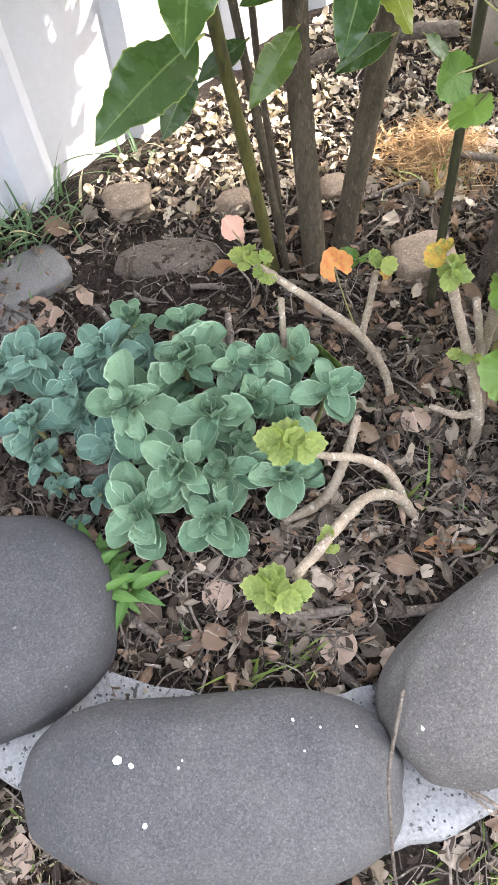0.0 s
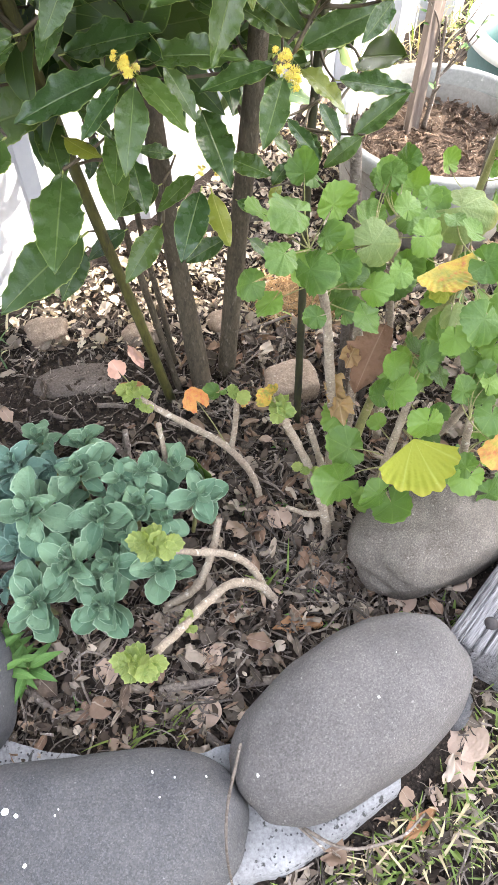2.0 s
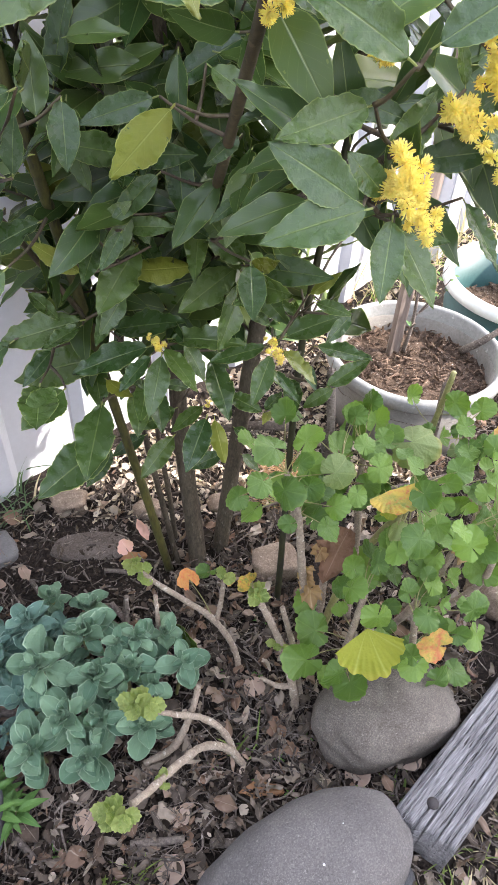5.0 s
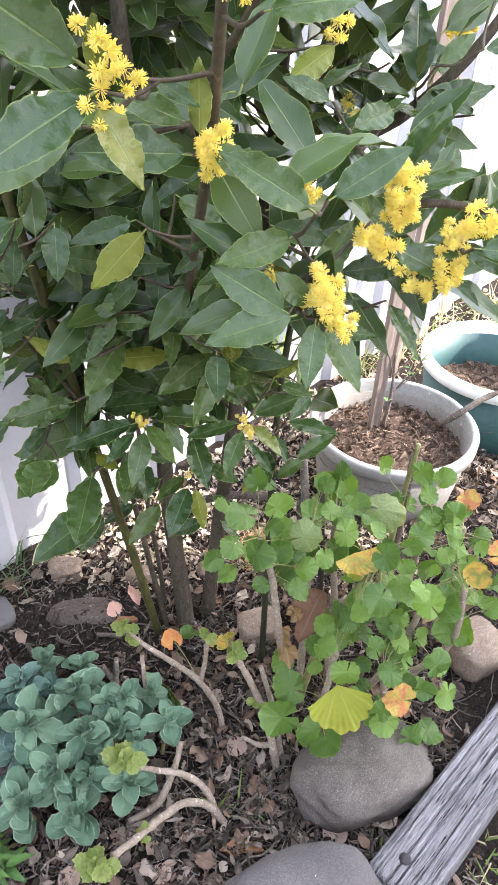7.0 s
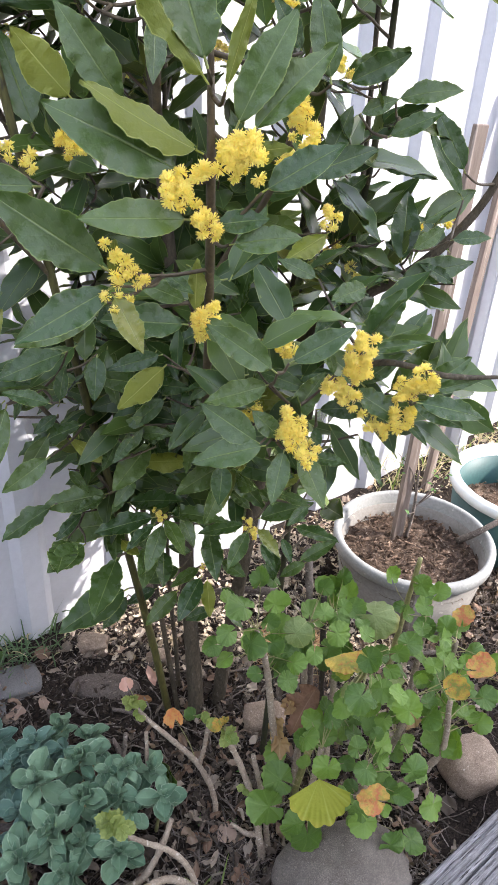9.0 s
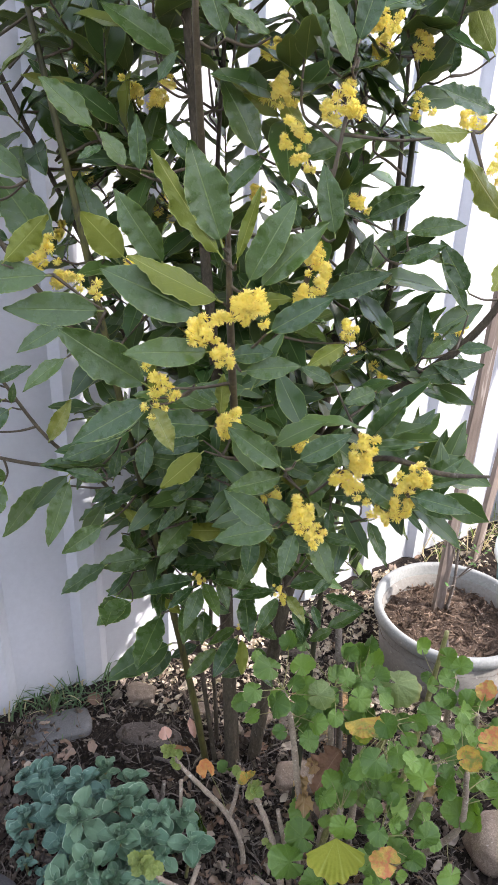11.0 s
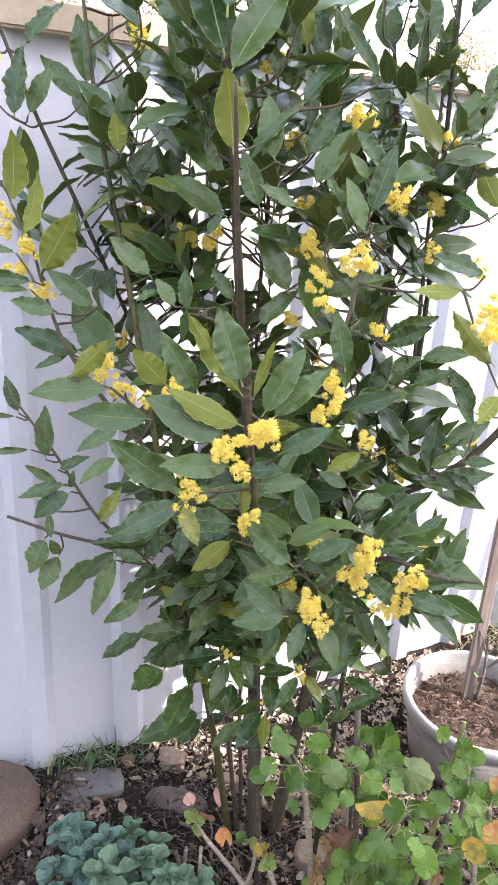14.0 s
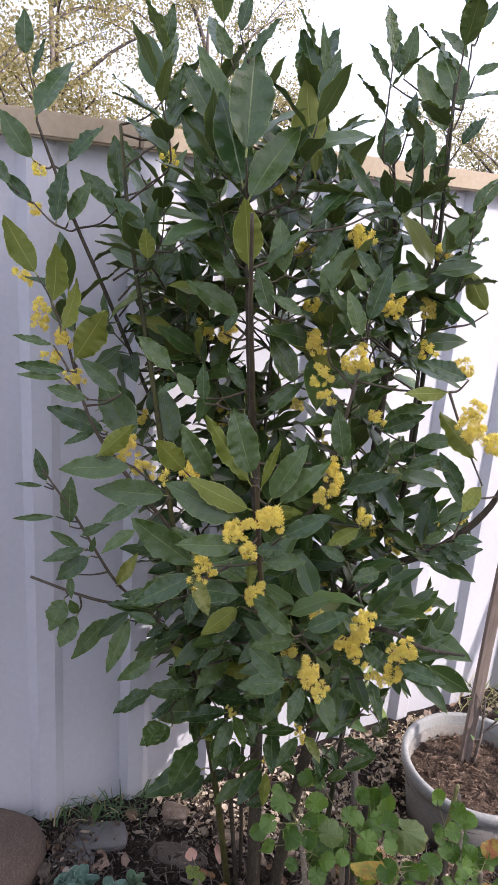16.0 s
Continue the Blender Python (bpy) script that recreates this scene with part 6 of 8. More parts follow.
for k, (x, y, z, size) in enumerate(((0.250, 0.010, 0.245, 0.034), (0.262, -0.004, 0.208, 0.040), (0.254, 0.004, 0.225, 0.030), (0.272, 0.02, 0.285, 0.030), (0.49, 0.0, 0.33, 0.036))):
    put("leaf", DEAD_MESH[k % 3], frame_of((x, y, z), (0.3 * (k % 3 - 1), -0.2, -1), (0.5 - 0.3 * k, -1, 0.3), size), geranium, "shrivelled straw-brown dead leaf")
# the leaves within, under and behind those
for k in range(175):
    p = HELD[ger_rng.randrange(len(HELD))] + Vector((ger_rng.uniform(-0.045, 0.045), ger_rng.uniform(0.02, 0.10), ger_rng.uniform(-0.10, -0.015)))
    if p.z < 0.06 or (p.x < 0.235 and p.z < 0.43) or (p.x < 0.30 and p.z < 0.14) or (0.24 < p.x < 0.37 and p.y > -0.02 and p.z < 0.34) or (p.x > 0.52 and p.z < 0.18):
        continue
    root = min(GER_LINE, key=lambda q: (q - p).length + (0.2 if q.z > p.z else 0.0))
    normal = Vector((ger_rng.uniform(-0.6, 0.6), ger_rng.uniform(-1.0, 0.1), ger_rng.uniform(0.3, 1.0)))
    stalked_leaf(geranium, root, p, normal, ger_rng.uniform(0.026, 0.048), "green" if ger_rng.random() < 0.98 else "dull", ger_rng.randrange(9999))


# ---- bare cuttings with a few leaves at their tips ----
def tuft(parent, at, count, size, seed, kinds=("green",)):
    rng = sub_seed(seed)
    for k in range(count):
        a = rng.uniform(0, 6.28)
        p = Vector(at) + Vector((math.cos(a), math.sin(a), rng.uniform(0, 0.8))) * size * (rng.uniform(0.15, 1.2) if kinds[0] == "frill" else 1.0) * (0.65 if kinds[0] == "frill" else 0.3 if kinds[0] == "curled" else 0.45)
        stalked_leaf(parent, at, p, (math.cos(a) * 0.6, math.sin(a) * 0.6 - 0.3, 0.8), size * rng.uniform(0.8, 1.2), kinds[k % len(kinds)], rng.randrange(9999))


def cutting(lines, tufts, label, material=STEM):
    base = Vector(lines[0][0][0])
    thing = put("geranium_cutting", None, Matrix.Translation((base.x, base.y, 0)), label=label, category="cutting", group="bare geranium stems")
    for k, (points, radii) in enumerate(lines):
        stem_part("stem", points, [0.74 * r for r in radii], material, thing, 10, 0.14, k + 31)
    for k, (at, count, size, kinds) in enumerate(tufts):
        tuft(thing, at, count, size, 60 + k, kinds)


cutting(
    [([(0.152, -0.035, -0.01), (0.138, -0.008, 0.03), (0.100, 0.012, 0.085), (0.050, 0.016, 0.135), (0.002, 0.017, 0.183), (-0.028, 0.032, 0.198)], [0.0075, 0.0078, 0.0075, 0.0068, 0.006, 0.005]),
     ([(0.106, 0.010, 0.078), (0.113, 0.028, 0.115), (0.117, 0.040, 0.165)], [0.006, 0.0058, 0.0055])],
    [((-0.033, 0.036, 0.202), 6, 0.020, ("frill",)), ((-0.012, 0.020, 0.190), 4, 0.016, ("frill",)), ((0.104, 0.034, 0.190), 4, 0.026, ("frill", "green"))],
    "bare brown geranium stem with small leaf tufts and an orange leaf")
bare = bpy.data.objects["geranium_cutting"]
stalked_leaf(bare, (0.100, 0.014, 0.085), (0.060, -0.004, 0.226), (0.1, -0.75, 0.6), 0.040, "crumpled", 4)
stalked_leaf(bare, (0.117, 0.040, 0.165), (0.124, 0.034, 0.172), (0.4, -0.6, 0.6), 0.018, "curled", 5)
stalked_leaf(bare, (-0.030, 0.034, 0.200), (-0.052, 0.058, 0.225), (0.2, -0.7, 0.6), 0.030, "rosy", 6)
cutting([([(0.006, -0.03, -0.01), (0.006, -0.018, 0.08), (0.002, 0.0, 0.17)], [0.0058, 0.0055, 0.005])], [((0.004, -0.004, 0.15), 1, 0.012, ("green",))], "thin upright bare geranium stem")
cutting(
    [([(0.252, -0.100, -0.01), (0.243, -0.098, 0.05), (0.226, -0.072, 0.11), (0.198, -0.058, 0.185), (0.172, -0.058, 0.255)], [0.010, 0.0098, 0.0085, 0.0078, 0.007]),
     ([(0.240, -0.096, 0.058), (0.220, -0.092, 0.045), (0.186, -0.080, 0.05)], [0.008, 0.0065, 0.004]),
     ([(0.262, -0.085, -0.01), (0.245, -0.06, 0.09), (0.215, -0.035, 0.20)], [0.008, 0.0075, 0.006])],
    [((0.172, -0.06, 0.272), 4, 0.024, ("frill",)), ((0.163, -0.058, 0.285), 3, 0.022, ("turning",)), ((0.212, -0.068, 0.14), 5, 0.014, ("frill",))],
    "stout upright geranium stem with a tuft of leaves")
cutting([([(0.158, -0.205, 0.0), (0.134, -0.202, 0.045), (0.096, -0.213, 0.077), (0.062, -0.250, 0.105), (0.030, -0.295, 0.135), (0.004, -0.328, 0.158)], [0.0085, 0.0088, 0.0085, 0.008, 0.0072, 0.0068])],
        [((-0.016, -0.345, 0.172), 11, 0.026, ("frill",)), ((0.044, -0.285, 0.125), 5, 0.014, ("frill",))], "pale bare geranium stem leaning over the litter")
cutting([([(0.148, -0.200, 0.015), (0.125, -0.180, 0.060), (0.090, -0.175, 0.095), (0.050, -0.185, 0.125), (0.020, -0.195, 0.155)], [0.0078, 0.0078, 0.0072, 0.006, 0.005]),
         ([(0.0, -0.21, 0.0), (0.041, -0.201, 0.034), (0.060, -0.185, 0.06), (0.074, -0.160, 0.09), (0.084, -0.135, 0.125)], [0.0075, 0.0085, 0.008, 0.0075, 0.006])],
        [((0.002, -0.203, 0.195), 10, 0.028, ("frill",))], "forked pale geranium stem leaning over the litter")


# ---- sedum ----
def sedum_leaf(seed, wide=0.34):
    """A fleshy broad leaf one unit long, dished, with a waved and toothed rim."""
    rng = sub_seed(seed + 900)
    rows, cols = 14, 8
    bend, dish, ph = rng.uniform(-0.15, 0.40), rng.uniform(0.35, 1.0), rng.uniform(0, 6.28)
    verts, faces, uv = [], [], []
    for side in (0, 1):
        for i in range(rows + 1):
            s = math.sin(i / rows * math.pi / 2) ** 0.85
            if s < 0.58:
                q = s / 0.58
                w = wide * (0.20 + 0.80 * (3 * q * q - 2 * q ** 3))
            else:
                w = wide * max(0.0, 1 - ((s - 0.58) / 0.42) ** 2.1) ** 0.6 + 0.012
            for k in range(cols + 1):
                a = 2 * k / cols - 1
                rim = abs(a) ** 3
                tooth = 1 + (0.03 * (1 if i % 2 else -1) if abs(a) == 1 and 0.35 < s < 0.97 else 0)
                z = dish * abs(a) ** 1.5 * w - bend * s * s - side * 0.035 * (1 - rim) * (1 - 0.5 * s)
                z += 0.055 * math.sin(9 * s + ph + (1.7 if a > 0 else 0.0)) * rim + 0.02 * math.sin(21 * s + ph) * rim
                verts.append((a * w * tooth, s, z))
                uv.append((0.5 + 0.5 * a, s) if i < rows else (0.999, s))
    n = (rows + 1) * (cols + 1)
    for i in range(rows):
        for k in range(cols):
            o = i * (cols + 1) + k
            q = (o, o + 1, o + cols + 2, o + cols + 1)
            faces.append(q)
            faces.append(tuple(n + e for e in reversed(q)))
    return verts, faces, uv


SED_MESH = [mesh_of("leaf", *(lambda g: g[:2])(sedum_leaf(k, 0.275 + 0.025 * (k % 4))), SEDUM, sedum_leaf(k, 0.275 + 0.025 * (k % 4))[2]) for k in range(7)]
SED_GREEN_MESH = [m.copy() for m in SED_MESH]
for m in SED_GREEN_MESH:
    m.materials[0] = SEDUM_GREEN
sedum = put("sedum", None, Matrix.Translation((-0.12, -0.06, 0.0)), label="blue-green fleshy sedum of many leaf rosettes on the soil", category="sedum")


def rosette(at, size, lean=(0, 0), seed=0, pairs=12, tilt=0.0):
    """One stem of the sedum: crossed pairs of leaves, large below and small within."""
    rng = sub_seed(seed + 77)
    way = Vector((lean[0] + rng.uniform(-0.25, 0.25), lean[1] + rng.uniform(-0.25, 0.2), 1)).normalized()
    at = Vector(at)
    foot = Vector((at.x - lean[0] * at.z * 0.6, at.y - lean[1] * at.z * 0.6, -0.01))
    piece = stem_part("rosette", [foot, (foot + at) / 2, at], [0.004, 0.0035, 0.003], STEM_GREEN, sedum, 6, 0.05, seed)
    side = way.orthogonal().normalized()
    other = way.cross(side)
    spin = rng.uniform(0, 6.28)
    meshes = SED_GREEN_MESH if at.x + rng.uniform(-0.06, 0.06) > -0.17 else SED_MESH
    for i in range(pairs):
        h = i / (pairs - 1)
        for q in (0, 1):
            a = spin + i * 1.66 + q * math.pi + rng.uniform(-0.25, 0.25)
            out = side * math.cos(a) + other * math.sin(a)
            lift = 0.10 + 1.15 * h + rng.uniform(-0.32, 0.32) + tilt
            axis = out * math.cos(lift) + way * math.sin(lift)
            normal = way * math.cos(lift) - out * math.sin(lift)
            length = 1.34 * size * (1.0 - 0.70 * h ** 0.8) * rng.uniform(0.7, 1.2)
            if i < 2 and rng.random() < 0.8:
                low = at - way * rng.uniform(0.02, 0.05)
                put("leaf", meshes[rng.randrange(7)], frame_of(low, out + way * 0.25, way, length * 0.85), piece)
            put("leaf", meshes[rng.randrange(7)], frame_of(at + way * (0.022 * h * size / 0.04 - 0.008 + rng.uniform(-0.006, 0.004)), axis, normal, length), piece)


sed_rng = sub_seed(3)
for k, (x, y, z, size) in enumerate((
    (-0.348, -0.020, 0.08, 0.034), (-0.307, -0.016, 0.09, 0.038), (-0.211, -0.032, 0.12, 0.048), (-0.190, 0.033, 0.09, 0.036), (-0.123, 0.021, 0.09, 0.036), (-0.115, -0.055, 0.13, 0.042),
    (-0.299, -0.115, 0.09, 0.040), (-0.294, -0.146, 0.06, 0.026), (-0.246, -0.071, 0.10, 0.040), (-0.239, -0.101, 0.08, 0.034), (-0.174, -0.115, 0.135, 0.046), (-0.199, -0.142, 0.085, 0.034),
    (-0.114, -0.197, 0.13, 0.042), (-0.163, -0.229, 0.09, 0.046), (-0.082, -0.230, 0.07, 0.040), (-0.081, -0.130, 0.13, 0.040), (-0.119, -0.110, 0.09, 0.036), (-0.059, -0.063, 0.12, 0.036),
    (-0.029, -0.052, 0.12, 0.040), (-0.033, -0.107, 0.12, 0.036), (-0.068, -0.182, 0.09, 0.038), (0.000, -0.183, 0.08, 0.040),
)):
    rosette((x, y, z), size, ((x + 0.12) * 1.3, (y + 0.08) * 1.6 - 0.1), k)
for k, (x, y, z, size) in enumerate((
    (0.055, -0.090, 0.11, 0.046), (0.016, -0.032, 0.10, 0.036), (0.006, -0.126, 0.11, 0.034), (-0.144, -0.186, 0.08, 0.036), (-0.279, -0.168, 0.03, 0.018),
    (-0.229, -0.179, 0.03, 0.020), (-0.161, -0.026, 0.09, 0.038), (-0.147, -0.147, 0.09, 0.036), (-0.048, -0.143, 0.09, 0.036), (-0.26, -0.215, 0.02, 0.014),
)):
    rosette((x, y, z), size, ((x + 0.12) * 1.3, (y + 0.08) * 1.6 - 0.1), k + 40, 7)


# ---- old cut stalks among the geranium ----
def stub(foot, top, r, label):
    base = Vector(foot)
    thing = put("cut_stalk", None, Matrix.Translation(base), label=label, category="stalk", group="old cut stalks")
    stem_part("stem", [foot, tuple((Vector(foot) + Vector(top)) / 2 + Vector((0.004, 0, 0))), top], [r * 1.1, r, r * 1.05], DEAD_WOOD, thing, 9, 0.08, int(r * 9999))
    rng = sub_seed(int(r * 1e5))
    for q in range(4):
        a = q * 1.6
        s = Vector(top) + Vector((math.cos(a), math.sin(a), 0)) * r * 0.7
        stem_part("splinter", [s - Vector((0, 0, 0.004)), s, s + Vector((rng.uniform(-0.003, 0.003), 0, rng.uniform(0.006, 0.02)))], [0.0016, 0.0014, 0.0004], STAKE, thing, 4, 0.0, q)


OLD = "broken grey-brown old stalk among the geranium"
stub((0.305, 0.16, -0.01), (0.279, 0.18, 0.392), 0.0068, OLD)
stub((0.345, 0.16, -0.01), (0.315, 0.18, 0.415), 0.0062, OLD)
stub((0.325, 0.18, -0.01), (0.275, 0.20, 0.510), 0.0072, OLD)
stub((0.500, 0.28, -0.01), (0.510, 0.32, 0.400), 0.0070, OLD)


# ---- pots behind ----
def turned(profile, sides=64):
    verts, faces = [], []
    for r, z in profile:
        verts += [(r * math.cos(2 * math.pi * k / sides), r * math.sin(2 * math.pi * k / sides), z) for k in range(sides)]
    for j in range(len(profile) - 1):
        faces += [(j * sides + k, j * sides + (k + 1) % sides, (j + 1) * sides + (k + 1) % sides, (j + 1) * sides + k) for k in range(sides)]
    return verts, faces


def disc(radius, rings=26, sides=64, bump=0.012, seed=0):
    verts, faces = [(0, 0, 0)], []
    for i in range(1, rings + 1):
        r = radius * i / rings
        for k in range(sides):
            a = 2 * math.pi * k / sides
            x, y = r * math.cos(a), r * math.sin(a)
            verts.append((x, y, bump * noise.fractal(Vector((x * 16, y * 16, seed)), 0.7, 2, 4)))
    for k in range(sides):
        q = (k + 1) % sides
        faces.append((0, 1 + k, 1 + q))
        for i in range(rings - 1):
            o = 1 + i * sides
            faces.append((o + k, o + sides + k, o + sides + q, o + q))
    return verts, faces


def pot(at, radius, height, foot, wall, soil, body, rim, label, seed):
    m = Matrix.Translation(at)
    thing = put("plant_pot", None, m, label=label, category="pot", group="large pots by the fence")
    lip = height - 0.035
    put("body", mesh_of("body", *turned([(foot, 0.0), (foot + 0.01, 0.004), (radius - 0.012, lip), (radius - wall - 0.008, lip), (radius - wall - 0.014, soil - 0.02)]), body), m, thing)
    put("rim", mesh_of("rim", *turned([(radius - 0.012, lip - 0.002), (radius, lip + 0.004), (radius + 0.001, height - 0.006), (radius - 0.005, height), (radius - wall + 0.004, height), (radius - wall, height - 0.005), (radius - wall - 0.006, soil - 0.01)]), rim), m, thing)
    put("potting_soil", mesh_of("potting_soil", *disc(radius - wall + 0.002, seed=seed), MULCH), m @ Matrix.Translation((0, 0, soil)), thing, "dry brown potting mix")
    rng = sub_seed(seed + 5)
    h = Heap()
    for k in range(900):
        a, r = rng.uniform(0, 6.28), (radius - wall - 0.012) * math.sqrt(rng.random())
        d = Vector((rng.uniform(-1, 1), rng.uniform(-1, 1), rng.gauss(0, 0.4))).normalized()
        s = d.orthogonal().normalized() * rng.uniform(0.001, 0.004)
        n = d.cross(s).normalized() * rng.uniform(0.0008, 0.002)
        c = Vector((r * math.cos(a), r * math.sin(a), soil + rng.uniform(-0.002, 0.012)))
        e = d * rng.uniform(0.004, 0.018)
        h.add([c - e + s, c - e - s, c + e - s * 0.6, c + e + s * 0.7, c - e * 0.8 + n, c + e * 0.7 + n], [(0, 3, 2, 1), (0, 1, 4), (2, 3, 5), (1, 2, 5, 4), (3, 0, 4, 5)])
    for k in range(90):
        a, r = rng.uniform(0, 6.28), (radius - wall - 0.02) * math.sqrt(rng.random())
        g = CHIP[k % 4]
        h.add(g[0], g[1], g[2], frame_of((r * math.cos(a), r * math.sin(a), soil + rng.uniform(0.004, 0.014)), (rng.uniform(-1, 1), rng.uniform(-1, 1), rng.gauss(0, 0.4)), (rng.gauss(0, 0.6), rng.gauss(0, 0.6), 1), rng.uniform(0.018, 0.038)))
    put("bark_mulch", h.mesh("bark_mulch", MULCH, False), m, thing, "loose brown bark chips", kind="stuff")
    return thing


CHIP = [bay_leaf(50 + k, 0.2, 0.5, 0.9, 0.06, 5) for k in range(4)]
pot((0.565, 0.718, -0.03), 0.219, 0.232, 0.168, 0.019, 0.158, POT_BODY_SHADED, POT_GREY, "round pale grey pot of dry mulch with a stake", 3)
pot((0.935, 1.05, -0.05), 0.232, 0.27, 0.18, 0.026, 0.13, POT_GREEN, POT_RIM, "large dark green pot with a pale rim", 4)


def plank(name, foot, top, wide, thick, material, label, category, spin=0.0):
    foot, top = Vector(foot), Vector(top)
    b = bmesh.new()
    m = frame_of((foot + top) / 2, top - foot, (math.sin(spin), -math.cos(spin), 0))
    bmesh.ops.create_cube(b, size=1, matrix=Matrix.Diagonal((wide, (top - foot).length, thick, 1)))
    bmesh.ops.subdivide_edges(b, edges=[e for e in b.edges if abs((e.verts[0].co - e.verts[1].co).y) > 0.1], cuts=10)
    for v in b.verts:
        v.co.x += 0.002 * noise.noise(v.co * 9)
        v.co.z += 0.002 * noise.noise(v.co * 7 + Vector((3, 0, 0)))
    bmesh.ops.bevel(b, geom=[e for e in b.edges if e.calc_face_angle(0) > 1.0], offset=0.002, segments=1, affect="EDGES")
    me = bpy.data.meshes.new(name)
    b.to_mesh(me)
    b.free()
    me.materials.append(material)
    put(name, me, m, label=label, category=category)


plank("garden_stake", (0.532, 0.80, 0.08), (0.545, 0.835, 1.22), 0.034, 0.016, STAKE, "brown wooden stake standing in the grey pot", "stake", 0.5)
plank("timber_board", (0.683, 1.30, -0.03), (0.775, 1.55, 1.30), 0.034, 0.02, STAKE, "narrow brown timber batten leaning against the fence", "batten", 0.7)


def sapling():
    base = Vector((0.56, 0.80, 0.13))
    thing = put("sapling", None, Matrix.Translation(base), label="thin bare sapling with a few new leaves, in the grey pot", category="sapling")
    rng = sub_seed(12)
    stem_part("stem", [base, base + Vector((0.006, 0, 0.10)), base + Vector((0.0, 0.01, 0.22))], [0.006, 0.0045, 0.003], DEAD_WOOD, thing, 7, 0.1, 1)
    for k in range(6):
        a = rng.uniform(0, 6.28)
        s = base + Vector((0.003, 0.003, rng.uniform(0.06, 0.2)))
        e = s + Vector((math.cos(a) * 0.07, math.sin(a) * 0.07 - 0.02, rng.uniform(0.05, 0.16)))
        stem_part("twig", [s, (s + e) / 2 + Vector((0.01, 0, 0.01)), e], [0.0022, 0.0016, 0.001], DEAD_WOOD, thing, 5, 0.05, k)
        for j in range(3):
            p = s.lerp(e, rng.uniform(0.4, 1.0))
            d = Vector((rng.uniform(-1, 1), rng.uniform(-1, 1), rng.uniform(0, 1)))
            put("leaf", SPRIG, frame_of(p, d, (0, -0.3, 1), rng.uniform(0.012, 0.02)), thing)


SPRIG_G = bay_leaf(3, 0.24, 0.1, 0.2, 0.01, 5)
SPRIG = mesh_of("leaf", *SPRIG_G[:2], SPURGE, SPRIG_G[2])
sapling()


def branch(label, points, radii, seed=0, name="dead_branch", category="branch", material=None):
    v, f, uv = tube(points, radii, 8, 6, 0.12, seed)
    put(name, mesh_of(name, v, f, material or DEAD_WOOD, uv), label=label, category=category)


branch("forked grey dead branch across the pots", [(0.70, 0.78, 0.15), (0.74, 0.76, 0.20), (0.82, 0.78, 0.25), (0.95, 0.80, 0.30)], [0.010, 0.009, 0.008, 0.006], 4)


# ---- litter, stones and weeds on the bed ----
def dry_leaf(seed, wide=0.3):
    """A curled dead leaf one unit long."""
    rng = sub_seed(seed + 1500)
    rows, cols = 9, 6
    curl, roll, ph = rng.uniform(-0.5, 0.7), rng.uniform(0.4, 1.6), rng.uniform(0, 6)
    verts, faces, uv = [], [], []
    for i in range(rows + 1):
        s = i / rows
        w = wide * math.sin(math.pi * min(1, 0.03 + 0.95 * s)) ** 0.62
        for k in range(cols + 1):
            a = 2 * k / cols - 1
            t = a * roll
            x = w * math.sin(t) / roll * 1.15
            z = w * (1 - math.cos(t)) / roll - curl * (s - 0.5) ** 2 + 0.03 * math.sin(9 * s + ph + 2 * a)
            rag = 1 + 0.20 * noise.noise(Vector((s * 4.3, a * 1.7, seed * 2.1))) * abs(a)
            z += 0.20 * noise.noise(Vector((s * 4, a * 2.0, seed * 3.3))) + 0.08 * noise.noise(Vector((s * 11, a * 5, seed)))
            verts.append((x * rag, (s - 0.5) * (1 - 0.12 * a * a), z))
            uv.append((0.5 + 0.5 * a, s))
    for i in range(rows):
        for k in range(cols):
            o = i * (cols + 1) + k
            faces.append((o, o + 1, o + cols + 2, o + cols + 1))
    return verts, faces, uv


def shed_leaf(seed, calm=1.0):
    """A round dead leaf one unit across, wrinkled and curled up at its sides."""
    rng = sub_seed(seed + 1700)
    rings, around = 4, 26
    curl, cup, ph = calm * rng.uniform(-1.5, 1.5), calm * rng.uniform(-0.5, 0.7), rng.uniform(0, 6.28)
    verts, faces, uv = [(0, 0, 0)], [], [(0.5, 0.5)]
    for i in range(1, rings + 1):
        r = i / rings
        for k in range(around):
            a = 0.2 + k / (around - 1) * (2 * math.pi - 0.4)
            d = 0.5 * r * (1 - 0.14 * (1 + math.cos(a)) + 0.05 * calm * math.cos(5 * a) + 0.15 * calm * noise.noise(Vector((math.cos(a) * 2, math.sin(a) * 2, seed * 1.7))))
            x, y = -d * math.sin(a), -d * math.cos(a)
            z = curl * x * x * 1.6 + cup * d * d + 0.10 * d * math.sin(3 * a + ph) + 0.26 * calm * noise.noise(Vector((x * 5, y * 5, seed * 2.9))) * r
            verts.append((x, y, z))
            uv.append((0.5 + x * 0.8, 0.5 + y * 0.8))
    for k in range(around - 1):
        faces.append((0, 1 + k, 2 + k))
        for i in range(rings - 1):
            o, p = 1 + i * around, 1 + (i + 1) * around
            faces.append((o + k, p + k, p + k + 1, o + k + 1))
    return verts, faces, uv


